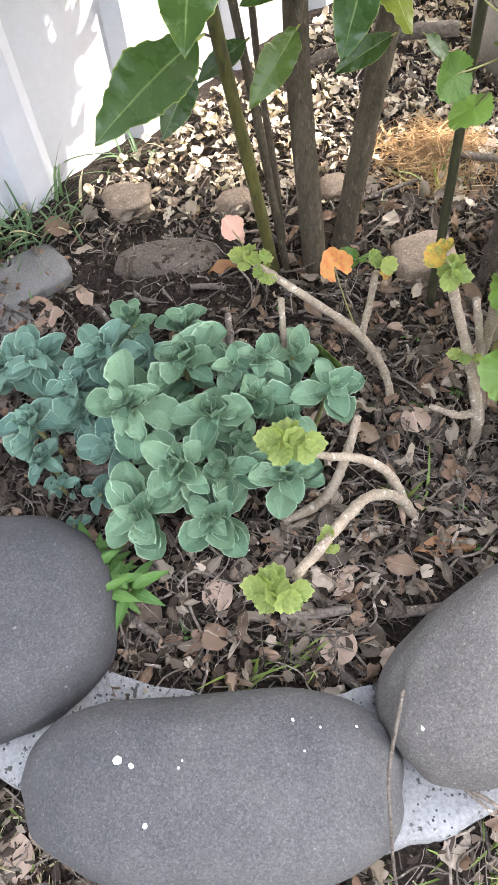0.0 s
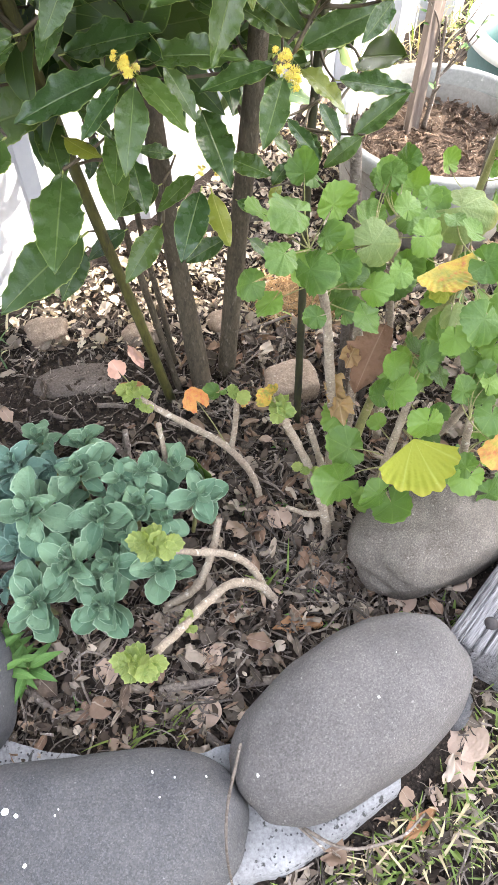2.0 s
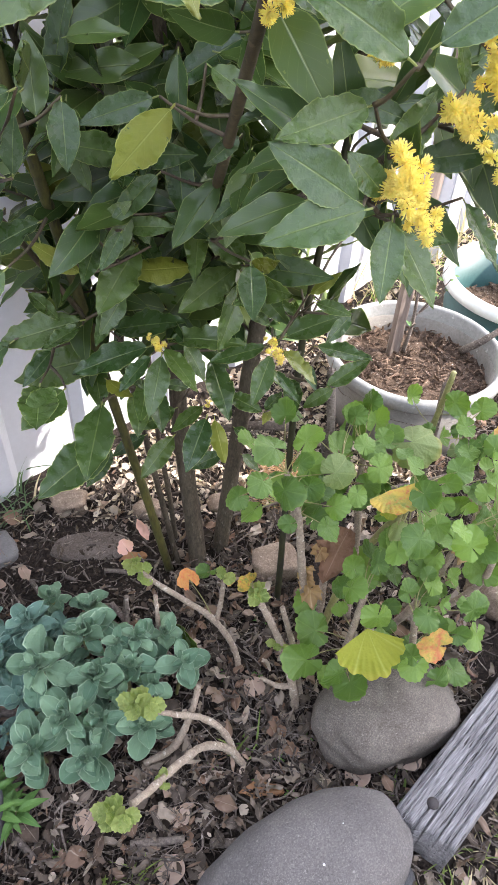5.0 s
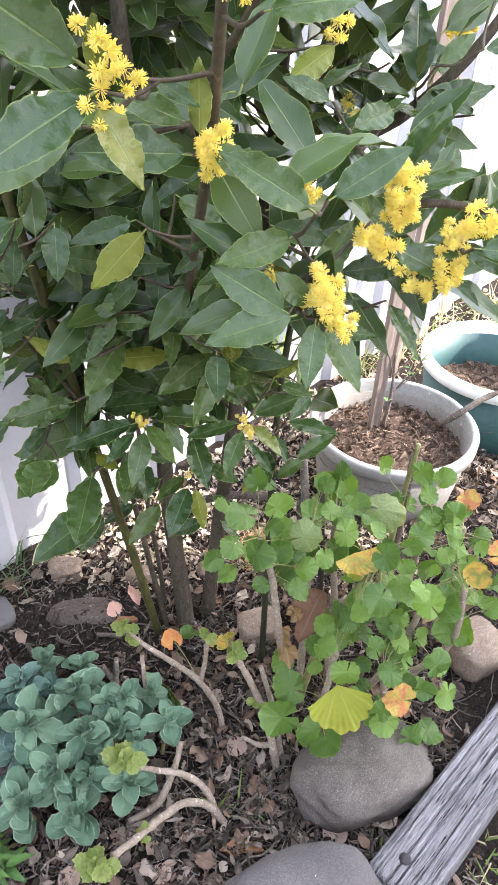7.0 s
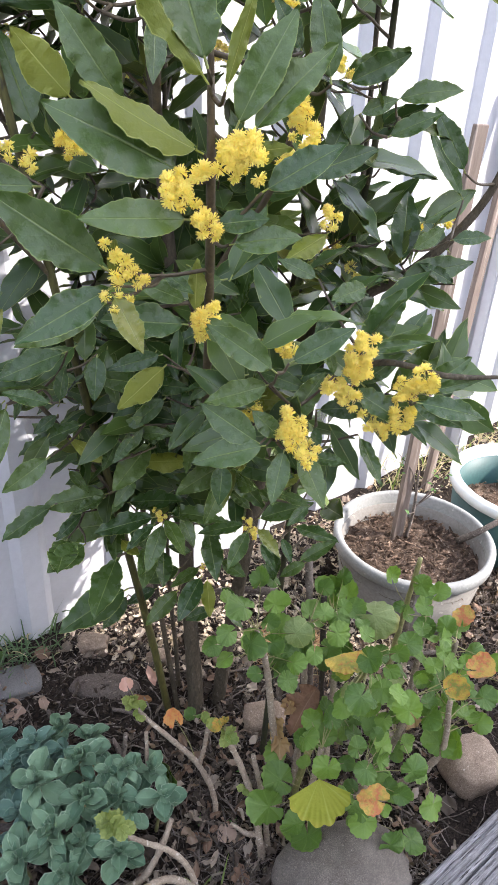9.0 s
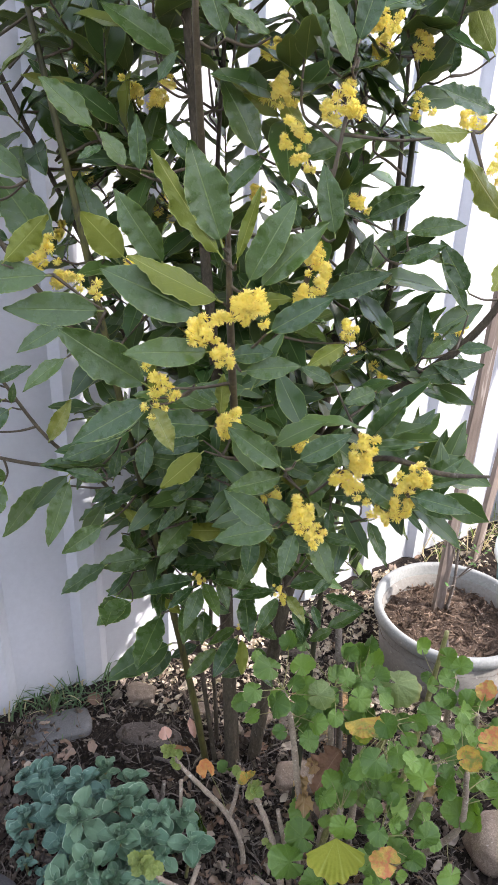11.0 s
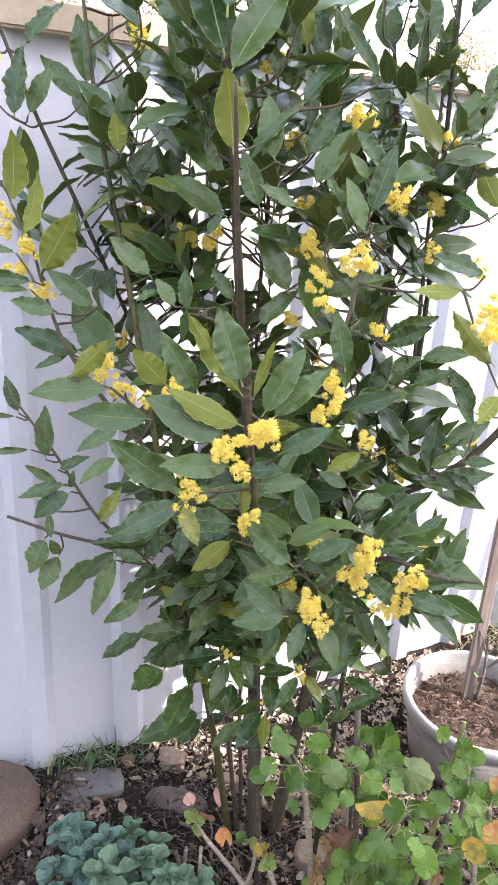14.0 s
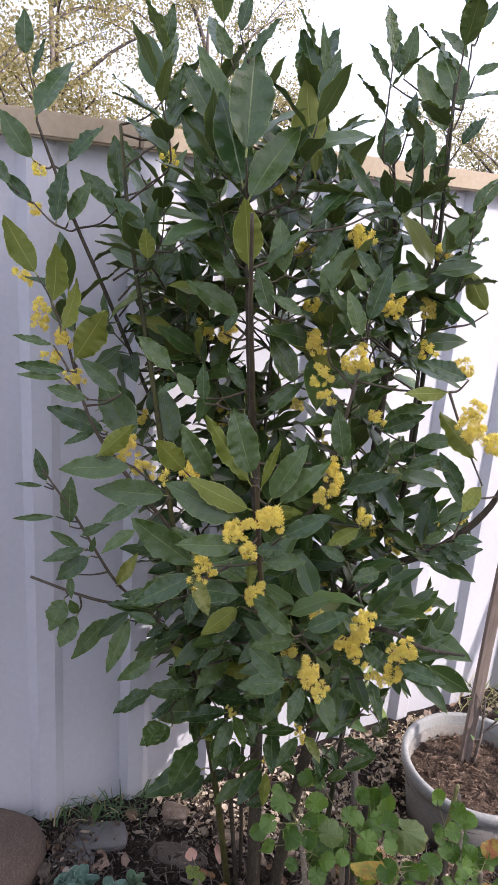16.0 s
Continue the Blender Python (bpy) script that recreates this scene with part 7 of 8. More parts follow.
DRY = [dry_leaf(k, (0.10, 0.16, 0.22, 0.28)[k % 4]) if k not in (3, 8) else shed_leaf(k) for k in range(10)]
DRY_MESH = [mesh_of("dry_leaf", *g[:2], DRY_LEAF, g[2]) for g in DRY]
ROSE_MESH = mesh_of("dry_leaf", *DRY[6][:2], ROSE_LEAF, DRY[6][2])
RUSSET_MESH = mesh_of("dry_leaf", *DRY[1][:2], RUSSET_LEAF, DRY[1][2])
PINK_MESH = [mesh_of("dry_leaf", *g[:2], PINK_LEAF, g[2]) for g in DRY]
ROUND_MESH = [mesh_of("dry_leaf", *g[:2], PINK_LEAF, g[2]) for g in (shed_leaf(21, 0.25), shed_leaf(22, 0.35), shed_leaf(24, 0.5))]
STONES_AT = [(-0.08, -0.503, 0.20, 0.10), (0.246, -0.388, 0.165, 0.115), (-0.33, -0.345, 0.14, 0.12), (0.402, -0.13, 0.115, 0.08), (-0.622, -0.02, 0.17, 0.14), (0.575, 0.71, 0.2, 0.2), (0.97, 1.06, 0.22, 0.22)]


def free_ground(x, y, room=1.0):
    """Whether nothing large stands on the ground here."""
    for cx, cy, a, b in STONES_AT:
        if ((x - cx) / a) ** 2 + ((y - cy) / b) ** 2 < room:
            return False
    u = Vector((x - 0.432, y + 0.318)).dot(Vector((0.698, 0.716)))
    v = Vector((x - 0.432, y + 0.318)).dot(Vector((-0.716, 0.698)))
    if -0.02 < u < 1.5 and abs(v) < 0.055:
        return False
    if 0 < y - edge_line(x) < 0.10 and -0.6 < x < 0.4:
        return False
    return y < 0.72 + 1.07 * x


def scatter(rng, count, box, room=1.0):
    found = 0
    while found < count:
        x, y = rng.uniform(box[0], box[2]), rng.uniform(box[1], box[3])
        pick = rng.random()
        if pick < 0.60:
            x, y = rng.uniform(-0.5, 0.6), rng.uniform(-0.6, 0.6)
        elif pick < 0.80:
            x, y = rng.uniform(0.05, 1.0), rng.uniform(0.28, 1.0)
        if free_ground(x, y, room * 0.8):
            found += 1
            yield x, y


def thickness_here(x, y):
    """Litter lies thick in front and thin on the bare soil behind the sedum."""
    bare = math.exp(-(((x + 0.16) / 0.24) ** 4 + ((y - 0.195) / 0.145) ** 4))
    outside = 0.55 if y < edge_line(max(-0.7, min(0.6, x))) - 0.01 and x > 0.05 else 0.0
    # brown litter thinned where the lightened leaves imitate sunlit ground
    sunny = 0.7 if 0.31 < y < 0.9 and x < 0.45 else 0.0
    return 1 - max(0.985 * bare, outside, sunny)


def build_litter():
    rng = sub_seed(4)
    h = Heap()
    litter = put("leaf_litter", None, label="thick brown litter of dead curled leaves on the soil", category="leaf litter")
    room = 290
    for x, y in scatter(rng, 5600, (-0.8, -1.0, 1.2, 1.3)):
        if rng.random() > thickness_here(x, y):
            continue
        g = DRY[rng.randrange(10)]
        size = rng.choice((0.010, 0.013, 0.016, 0.020, 0.026, 0.032, 0.038)) * rng.uniform(0.8, 1.2)
        tilt = rng.gauss(0, 0.6), rng.gauss(0, 0.6)
        m = frame_of((x, y, ground_height(x, y) + 0.002 + rng.uniform(0, 0.026)), (rng.uniform(-1, 1), rng.uniform(-1, 1), tilt[0] * 0.6), (tilt[0], tilt[1], rng.choice((1, 1, -1))), size)
        if room and size > 0.015 and -0.28 < x < 0.34 and -0.42 < y < 0.12:
            room -= 1
            put("dead_leaf", DRY_MESH[DRY.index(g)], m, litter)
        else:
            h.add(g[0], g[1], g[2], m)
    put("leaf_mass", h.mesh("leaf_mass", DRY_LEAF), None, litter, kind="stuff")
    # pale leaves over the sunny strip, the sunlight put into their colour
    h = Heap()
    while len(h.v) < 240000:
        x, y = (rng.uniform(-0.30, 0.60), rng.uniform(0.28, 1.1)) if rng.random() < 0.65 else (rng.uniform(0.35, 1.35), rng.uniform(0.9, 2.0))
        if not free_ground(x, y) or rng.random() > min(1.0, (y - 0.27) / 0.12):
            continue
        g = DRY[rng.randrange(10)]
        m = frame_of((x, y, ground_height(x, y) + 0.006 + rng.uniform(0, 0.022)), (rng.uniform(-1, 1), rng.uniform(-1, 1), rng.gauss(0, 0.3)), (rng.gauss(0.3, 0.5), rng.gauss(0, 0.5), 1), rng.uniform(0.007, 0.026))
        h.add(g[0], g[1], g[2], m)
    put("bleached_leaves", h.mesh("bleached_leaves", PALE_SUNLIT), None, litter, kind="stuff")
    h = Heap()
    for x, y in scatter(rng, 14000, (-0.75, -0.9, 1.0, 1.1)):
        if rng.random() > thickness_here(x, y):
            continue
        d = Vector((rng.uniform(-1, 1), rng.uniform(-1, 1), rng.gauss(0, 0.5))).normalized() * rng.uniform(0.003, 0.011)
        s = Vector((-d.y, d.x, rng.gauss(0, 0.005))) * rng.uniform(0.25, 0.8)
        c = Vector((x, y, ground_height(x, y) + rng.uniform(0.002, 0.014)))
        k = [Vector((rng.gauss(0, 1), rng.gauss(0, 1), rng.gauss(0, 1.6))) * 0.0014 for _ in range(7)]
        h.add([c - d + k[0], c - d * 0.3 + s + k[1], c + d * 0.6 + s * 0.7 + k[2], c + d + k[3], c + d * 0.5 - s + k[4], c - d * 0.5 - s * 0.8 + k[5], c + k[6] * 2], [(6, i, (i + 1) % 6) for i in range(6)], [(rng.uniform(0.1, 0.4), rng.random())] * 7)
    put("leaf_shreds", h.mesh("leaf_shreds", HUMUS), label="small torn shreds of dead leaves on the soil", category="leaf litter", kind="stuff")
    h = Heap()
    for x, y in scatter(rng, 9000, (-0.75, -0.9, 1.0, 1.1)):
        d = Vector((rng.uniform(-1, 1), rng.uniform(-1, 1), rng.gauss(0, 0.3))).normalized()
        s = d.orthogonal().normalized() * rng.uniform(0.0008, 0.0028)
        n = d.cross(s).normalized() * rng.uniform(0.0005, 0.0018)
        c = Vector((x, y, ground_height(x, y) + rng.uniform(0.0, 0.012)))
        e = d * rng.uniform(0.003, 0.014)
        if rng.random() < 0.35:
            continue
        h.add([c - e + s, c - e - s, c + e - s * 0.6, c + e + s * 0.7, c - e * 0.8 + n, c + e * 0.7 + n], [(0, 3, 2, 1), (0, 1, 4), (2, 3, 5), (1, 2, 5, 4), (3, 0, 4, 5)])
    put("wood_chips", h.mesh("wood_chips", DEAD_WOOD, False), label="small pale wood chips and bark bits in the soil", category="wood chips", kind="stuff")
    h = Heap()
    twigs = put("twig_litter", None, label="thin grey-brown dead twigs strewn on the bed", category="twigs")
    room = 200
    for x, y in scatter(rng, 3800, (-0.7, -0.9, 1.0, 1.2)):
        if rng.random() > 0.15 + thickness_here(x, y):
            continue
        a = rng.uniform(0, 6.28)
        long = rng.choice((0.012, 0.02, 0.03, 0.045, 0.065)) * rng.uniform(0.8, 1.2)
        c = Vector((x, y, ground_height(x, y) + 0.006 + rng.uniform(0, 0.012)))
        e = Vector((math.cos(a), math.sin(a), rng.gauss(0, 0.12))) * long
        bow = Vector((-math.sin(a), math.cos(a), rng.uniform(0, 0.6))) * long * rng.uniform(-0.35, 0.35)
        r = rng.choice((0.0004, 0.0005, 0.0006, 0.0008, 0.0011, 0.0018))
        wig = Vector((rng.gauss(0, 1), rng.gauss(0, 1), rng.uniform(0, 0.5))) * long * 0.09
        v, f, uv = tube([c - e, c - e * 0.4 + wig, c + bow, c + e * 0.5 - wig, c + e], [r, r, r, r * 0.8, r * 0.5], 5, 3)
        if room and r > 0.00045 and -0.28 < x < 0.34 and -0.42 < y < 0.15:
            room -= 1
            put("dead_twig", mesh_of("dead_twig", v, f, DEAD_WOOD, uv), None, twigs)
        else:
            h.add(v, f, uv)
    put("twig_mass", h.mesh("twig_mass", DEAD_WOOD), None, twigs, kind="stuff")
    h = Heap()
    for x, y in scatter(rng, 260, (-0.6, -0.6, 0.7, 0.7)):
        if rng.random() > 0.1 + thickness_here(x, y):
            continue
        a = rng.uniform(0, 6.28)
        e = Vector((math.cos(a), math.sin(a), rng.gauss(0, 0.12))) * rng.uniform(0.012, 0.05)
        c = Vector((x, y, ground_height(x, y) + 0.012 + rng.uniform(0, 0.012)))
        wig = Vector((rng.gauss(0, 1), rng.gauss(0, 1), rng.uniform(0, 0.6))) * e.length * 0.10
        r = rng.choice((0.0004, 0.0006, 0.0009, 0.0013))
        v, f, uv = tube([c - e, c - e * 0.3 + wig, c + e * 0.4 - wig, c + e], [r, r * 1.1, r, r * 0.6], 5, 4)
        h.add(v, f, uv)
    put("dry_stems", h.mesh("dry_stems", DEAD_WOOD), label="thin pale dry plant stems strewn on the bed", category="dry stems", kind="stuff")
    h = Heap()
    b = bmesh.new()
    bmesh.ops.create_icosphere(b, subdivisions=1, radius=1.0)
    ball, tris = [v.co.copy() for v in b.verts], [[v.index for v in f.verts] for f in b.faces]
    b.free()
    for x, y in scatter(rng, 3800, (-0.7, -0.7, 0.9, 0.9)):
        r = rng.choice((0.0015, 0.002, 0.003, 0.0045, 0.007)) * rng.uniform(0.7, 1.2)
        c = Vector((x, y, ground_height(x, y) + r * 0.3))
        h.add([c + Vector((q.x * rng.uniform(0.7, 1.3), q.y * rng.uniform(0.7, 1.3), q.z * rng.uniform(0.5, 1.0))) * r for q in ball], tris)
    for k in range(2600):
        x, y = rng.gauss(-0.15, 0.13), rng.gauss(0.2, 0.075)
        r = rng.choice((0.001, 0.0015, 0.002, 0.003, 0.0045)) * rng.uniform(0.7, 1.2)
        c = Vector((x, y, ground_height(x, y) + r * 0.3))
        h.add([c + Vector((q.x * rng.uniform(0.7, 1.3), q.y * rng.uniform(0.7, 1.3), q.z * rng.uniform(0.5, 1.0))) * r for q in ball], tris)
    put("soil_crumbs", h.mesh("soil_crumbs", CRUMB, False), label="loose crumbs and clods of dark soil", category="soil crumbs", kind="stuff")


CRUMB = surface("soil_crumb", (0.018, 0.013, 0.010), (0.065, 0.049, 0.037), (0.16, 0.13, 0.105), 60.0, 400.0, 0.95, 0.5, 0.001, vary=0.45)
build_litter()


def fallen(x, y, turn, size, mesh, label, lift=0.012, tilt=(0.1, -0.2), group="fallen leaves"):
    m = frame_of((x, y, ground_height(x, y) + lift), (math.cos(turn), math.sin(turn), tilt[0]), (tilt[1], tilt[0], 1), size)
    put("dry_leaf", mesh, m, label=label, category="dead leaf", group=group)


BROWN = "dry brown curled dead leaf lying on the litter"
PINKISH = "pinkish-brown dead leaf lying on the litter"
fallen(0.054, -0.365, 1.3, 0.050, ROUND_MESH[0], "spotted tan dead leaf lying on the litter")
fallen(0.104, -0.392, 1.7, 0.062, PINK_MESH[2], "tan toothed dead leaf standing against a stone", 0.03, (1.2, 0.2))
fallen(-0.244, -0.250, 0.7, 0.060, DRY_MESH[3], BROWN)
fallen(-0.074, 0.204, 0.2, 0.060, RUSSET_MESH, "orange-brown dead leaf on the bare soil", 0.018)
fallen(-0.061, 0.264, 2.2, 0.052, ROSE_MESH, "pale pink curled dead leaf on the soil", 0.028, (0.5, -0.3))
fallen(0.043, 0.080, 0.4, 0.050, DRY_MESH[4], BROWN)
fallen(-0.334, 0.111, 1.0, 0.050, PINK_MESH[3], PINKISH)
fallen(-0.285, 0.157, 2.2, 0.040, PINK_MESH[7], PINKISH)
fallen(-0.083, -0.304, 1.2, 0.045, ROUND_MESH[1], "pale papery dead leaf on the litter")
fallen(-0.011, -0.240, 1.5, 0.048, DRY_MESH[2], BROWN)
fallen(0.109, -0.229, 0.3, 0.055, DRY_MESH[9], BROWN)
fallen(0.090, -0.232, 2.1, 0.050, DRY_MESH[4], BROWN)
fallen(0.179, -0.074, 1.9, 0.045, ROUND_MESH[2], "pale papery dead leaf on the litter", 0.02)
fallen(0.131, -0.114, 1.6, 0.040, DRY_MESH[5], BROWN)
fallen(0.060, -0.291, 0.8, 0.040, ROUND_MESH[0], "pale papery dead leaf on the litter")
fallen(0.356, 0.439, 1.0, 0.045, PINK_MESH[3], PINKISH)
fallen(0.195, 0.330, 0.1, 0.025, PINK_MESH[4], "small yellowish dead leaf on the soil")
fallen(0.403, -0.417, 0.9, 0.070, ROUND_MESH[1], "round pinkish dead leaf on the grass")
fallen(0.393, -0.452, 2.0, 0.050, ROUND_MESH[2], "round pale dead leaf on the grass")
fallen(0.325, -0.510, 0.6, 0.062, RUSSET_MESH, "red-brown broad dead leaf on the grass")
fallen(0.353, -0.482, 1.8, 0.050, PINK_MESH[1], PINKISH)
fallen(0.436, -0.193, 0.3, 0.050, ROUND_MESH[0], "pale dead leaf beside the grey stone")
fallen(0.351, -0.220, 1.3, 0.050, ROUND_MESH[1], "pale dead leaf beside the grey stone")
fallen(0.300, -0.235, 2.6, 0.050, PINK_MESH[9], PINKISH)
fallen(0.19, -0.25, 0.0, 0.075, RUSSET_MESH, "long orange-brown dead leaf on the litter")
WITHERED_G = bay_leaf(31, 0.33, 0.30, 0.6, 0.09, 16, 0.3)
put("dry_leaf", mesh_of("dry_leaf", *WITHERED_G[:2], WITHERED, WITHERED_G[2]), frame_of((0.322, 0.055, 0.305), (-0.050, -0.075, -0.045), (-0.35, -0.65, 0.85), 0.100), label="large brown withered leaf hanging among the geranium stems", category="dead leaf", group="fallen leaves")
fallen(-0.31, -0.57, 0.8, 0.06, ROUND_MESH[2], "round pinkish dead leaf on the grass")
fallen(-0.21, -0.19, 0.1, 0.06, DRY_MESH[6], BROWN)
fallen(-0.165, -0.316, 2.4, 0.05, DRY_MESH[7], BROWN)
fallen(0.012, -0.326, 0.4, 0.045, DRY_MESH[8], BROWN)


def stick(points, r, label, lift=0.008):
    p = [Vector((x, y, ground_height(x, y) + lift + z)) for x, y, z in points]
    branch(label, p, [r, r * 1.05, r * 0.85], int(abs(points[0][0]) * 1000), "stick", "stick")


CUT = "short cut pale stick lying on the soil"
stick([(-0.128, 0.171, 0), (-0.10, 0.171, 0), (-0.074, 0.169, 0)], 0.0045, CUT)
stick([(-0.212, 0.160, 0), (-0.195, 0.153, 0), (-0.179, 0.146, 0)], 0.0042, CUT)
stick([(-0.270, 0.142, 0), (-0.258, 0.127, 0), (-0.247, 0.112, 0)], 0.0045, CUT)
stick([(-0.100, 0.088, 0.012), (-0.078, 0.065, 0.006), (-0.056, 0.042, 0.0)], 0.0055, "pale cut geranium stub lying on the soil")
stick([(-0.066, 0.045, 0.0), (-0.067, 0.065, 0.02), (-0.069, 0.085, 0.04)], 0.0055, "pale cut stub standing in the soil")
stick([(-0.275, -0.13, 0), (-0.23, -0.134, 0.004), (-0.188, -0.138, 0)], 0.007, "thick brown dead stick under the sedum")
stick([(-0.010, -0.329, 0), (0.03, -0.325, 0.003), (0.072, -0.320, 0)], 0.0065, "grey dead stick lying on the litter")
stick([(0.112, -0.326, 0), (0.15, -0.325, 0.002), (0.19, -0.322, 0)], 0.0065, "grey dead stick lying on the litter")
stick([(-0.010, -0.348, 0.003), (0.045, -0.350, 0.01), (0.102, -0.347, 0.003)], 0.0022, "thin reddish dead stalk on the litter")
stick([(-0.216, -0.300, 0), (-0.185, -0.325, 0), (-0.148, -0.354, 0)], 0.006, "dark dead stick beside the stone")
stick([(0.045, -0.385, 0.003), (0.065, -0.40, 0.003), (0.082, -0.412, 0.003)], 0.006, "pale cut stick behind the stone")
stick([(0.16, -0.17, 0), (0.20, -0.12, 0.003), (0.16, -0.02, 0.012)], 0.002, "thin dead twig on the litter")
branch("thin pale twig leaning over the river stone", [(0.099, -0.430, 0.130), (0.090, -0.460, 0.126), (0.080, -0.500, 0.117), (0.079, -0.540, 0.107), (0.086, -0.578, 0.05), (0.10, -0.63, -0.02)], [0.0020, 0.0020, 0.0018, 0.0016, 0.0014, 0.0010], 6, "stick", "stick")
branch("dry bent stalk lying over the concrete", [(0.17, -0.51, 0.025), (0.22, -0.535, 0.03), (0.29, -0.525, 0.0), (0.33, -0.50, -0.015)], [0.0022, 0.002, 0.0018, 0.0015], 7, "stick", "stick")
branch("dark dead twig lying over the concrete", [(0.115, -0.468, 0.028), (0.15, -0.495, 0.024), (0.195, -0.535, 0.022)], [0.002, 0.0018, 0.0015], 8, "stick", "stick")
branch("broken dead branch held among the laurel stems", [(0.03, 0.30, 0.25), (0.08, 0.32, 0.26), (0.16, 0.32, 0.28), (0.23, 0.31, 0.29)], [0.006, 0.008, 0.009, 0.0095], 9)
branch("grey dead branch leaning behind the laurel", [(0.30, 0.40, 0.03), (0.38, 0.36, 0.05), (0.48, 0.34, 0.10), (0.60, 0.33, 0.16)], [0.006, 0.0065, 0.006, 0.005], 10)
branch("pale dead branch on the soil behind the laurel", [(0.10, 0.31, 0.01), (0.16, 0.33, 0.015), (0.24, 0.36, 0.02)], [0.003, 0.0035, 0.003], 11)

# loose stones
ROCKS = "loose stones in the bed"
stone("stone", (-0.230, 0.345, 0.008), (0.036, 0.026, 0.024), 10, 5.0, 11, TAN_STONE, "broken brown stone on the soil near the fence", group=ROCKS, tilt=(8, -6), detail=5, rough=0.20, fine=0.02)
stone("stone", (0.222, 0.195, 0.014), (0.046, 0.036, 0.024), 12, 5.0, 12, TAN_STONE, "rough tan stone beside the laurel stems", group=ROCKS, detail=4, rough=0.16, fine=0.03)
stone("stone", (-0.165, 0.238, -0.013), (0.082, 0.036, 0.015), 3, 3.4, 13, EARTHY_STONE, "flat soil-covered grey stone", group=ROCKS, detail=4, rough=0.12, fine=0.03)
stone("stone", (-0.060, 0.335, 0.008), (0.030, 0.022, 0.018), 30, 2.6, 14, TAN_STONE, "small tan stone in the sunlit soil", group=ROCKS, detail=4, rough=0.14, fine=0.04)
stone("stone", (0.10, 0.36, 0.008), (0.026, 0.024, 0.016), 30, 2.6, 15, TAN_STONE, "small tan stone behind the stems", group=ROCKS, detail=4, rough=0.14, fine=0.04)
stone("stone", (0.672, 0.145, 0.025), (0.062, 0.058, 0.050), 30, 2.6, 16, TAN_STONE, "rough tan stone beside the geranium", group=ROCKS, detail=4, rough=0.12, fine=0.03)
stone("stone", (0.395, -0.375, -0.005), (0.030, 0.022, 0.02), 60, 2.4, 17, RIVER_STONE, "small grey stone beside the river stone", group=ROCKS, detail=4)
stone("paving_stone", (-0.402, 0.188, -0.011), (0.088, 0.046, 0.022), 34, 7.0, 18, PAVER, "broken flat grey paving stone near the fence", "paving stone", ROCKS, detail=4, rough=0.06, fine=0.02)
stone("paving_stone", (-0.432, 0.098, -0.012), (0.072, 0.034, 0.020), 34, 7.0, 19, PAVER, "broken flat grey paving stone near the fence", "paving stone", ROCKS, detail=4, rough=0.06, fine=0.02)
pebble_rng = sub_seed(31)
for k, (x, y) in enumerate(scatter(pebble_rng, 36, (-0.5, -0.42, 0.45, 0.5), 1.2)):
    r = pebble_rng.uniform(0.004, 0.011)
    stone("pebble", (x, y, ground_height(x, y) + r * 0.35), (r * 1.3, r, r * 0.8), pebble_rng.uniform(0, 180), 2.3, 30 + k, (GREY_STONE, TAN_STONE)[k % 2], "small pebble in the soil", "pebble", "pebbles in the soil", detail=2, rough=0.15)

# pale droppings and lichen flecks on the edging stones
fleck_rng = sub_seed(2)
FLECK = surface("pale_fleck", (0.62, 0.62, 0.60), (0.78, 0.78, 0.76), (0.7, 0.7, 0.68), 60.0, 300.0, 0.9, 0.1, 0.0004)


def fleck(x, y, z, r, owner):
    me = stone_mesh("fleck", (r, r * fleck_rng.uniform(0.6, 1.0), 0.0006), 2.0, fleck_rng.randrange(99), FLECK, 2, 0.3)
    put("fleck", me, pose(x, y, z, 0, 0, fleck_rng.uniform(0, 180)), owner, "white fleck")


def on_stone(owner, x, y, r):
    """A fleck on the top of a stone."""
    me, m = owner.data, WORLD[owner.name]
    p = m.inverted() @ Vector((x, y, 0))
    best = min((v for v in me.vertices if v.co.z > 0), key=lambda v: (v.co.x - p.x) ** 2 + (v.co.y - p.y) ** 2)
    at = m @ best.co
    fleck(at.x, at.y, at.z + 0.0002, r, owner)


first, second = bpy.data.objects["river_stone"], bpy.data.objects["river_stone.001"]
for x, y, r in ((-0.168, -0.488, 0.0040), (-0.147, -0.491, 0.0030), (-0.135, -0.533, 0.0026), (-0.004, -0.455, 0.0020), (0.021, -0.461, 0.0015), (0.060, -0.461, 0.0015), (-0.108, -0.484, 0.0012), (-0.104, -0.493, 0.0014), (0.007, -0.479, 0.0012)):
    on_stone(first, x, y, r)
for x, y, r in ((0.265, -0.387, 0.0018), (0.30, -0.34, 0.0010), (0.115, -0.462, 0.0025)):
    on_stone(second, x, y, r)


# ---- weeds and grass ----
def blade(h, foot, way, long, wide, bend, rng):
    way = Vector(way).normalized()
    side = way.cross(Vector((0, 0, 1)))
    side = side.normalized() if side.length > 0.05 else Vector((1, 0, 0))
    rows = 6
    flat = Vector((way.x, way.y, 0))
    verts, faces, uv = [], [], []
    for i in range(rows + 1):
        s = i / rows
        c = Vector(foot) + way * long * s + (flat * bend - Vector((0, 0, abs(bend) * 0.9))) * long * s * s
        w = wide * (1 - s ** 2.2) + 0.0002
        verts += [c - side * w, c - Vector((0, 0, w * 0.4)) + way * 0, c + side * w]
        uv += [(0.1, s), (0.5, s), (0.9, s)]
    for i in range(rows):
        for k in range(2):
            o = i * 3 + k
            faces.append((o, o + 1, o + 4, o + 3))
    h.add(verts, faces, uv)


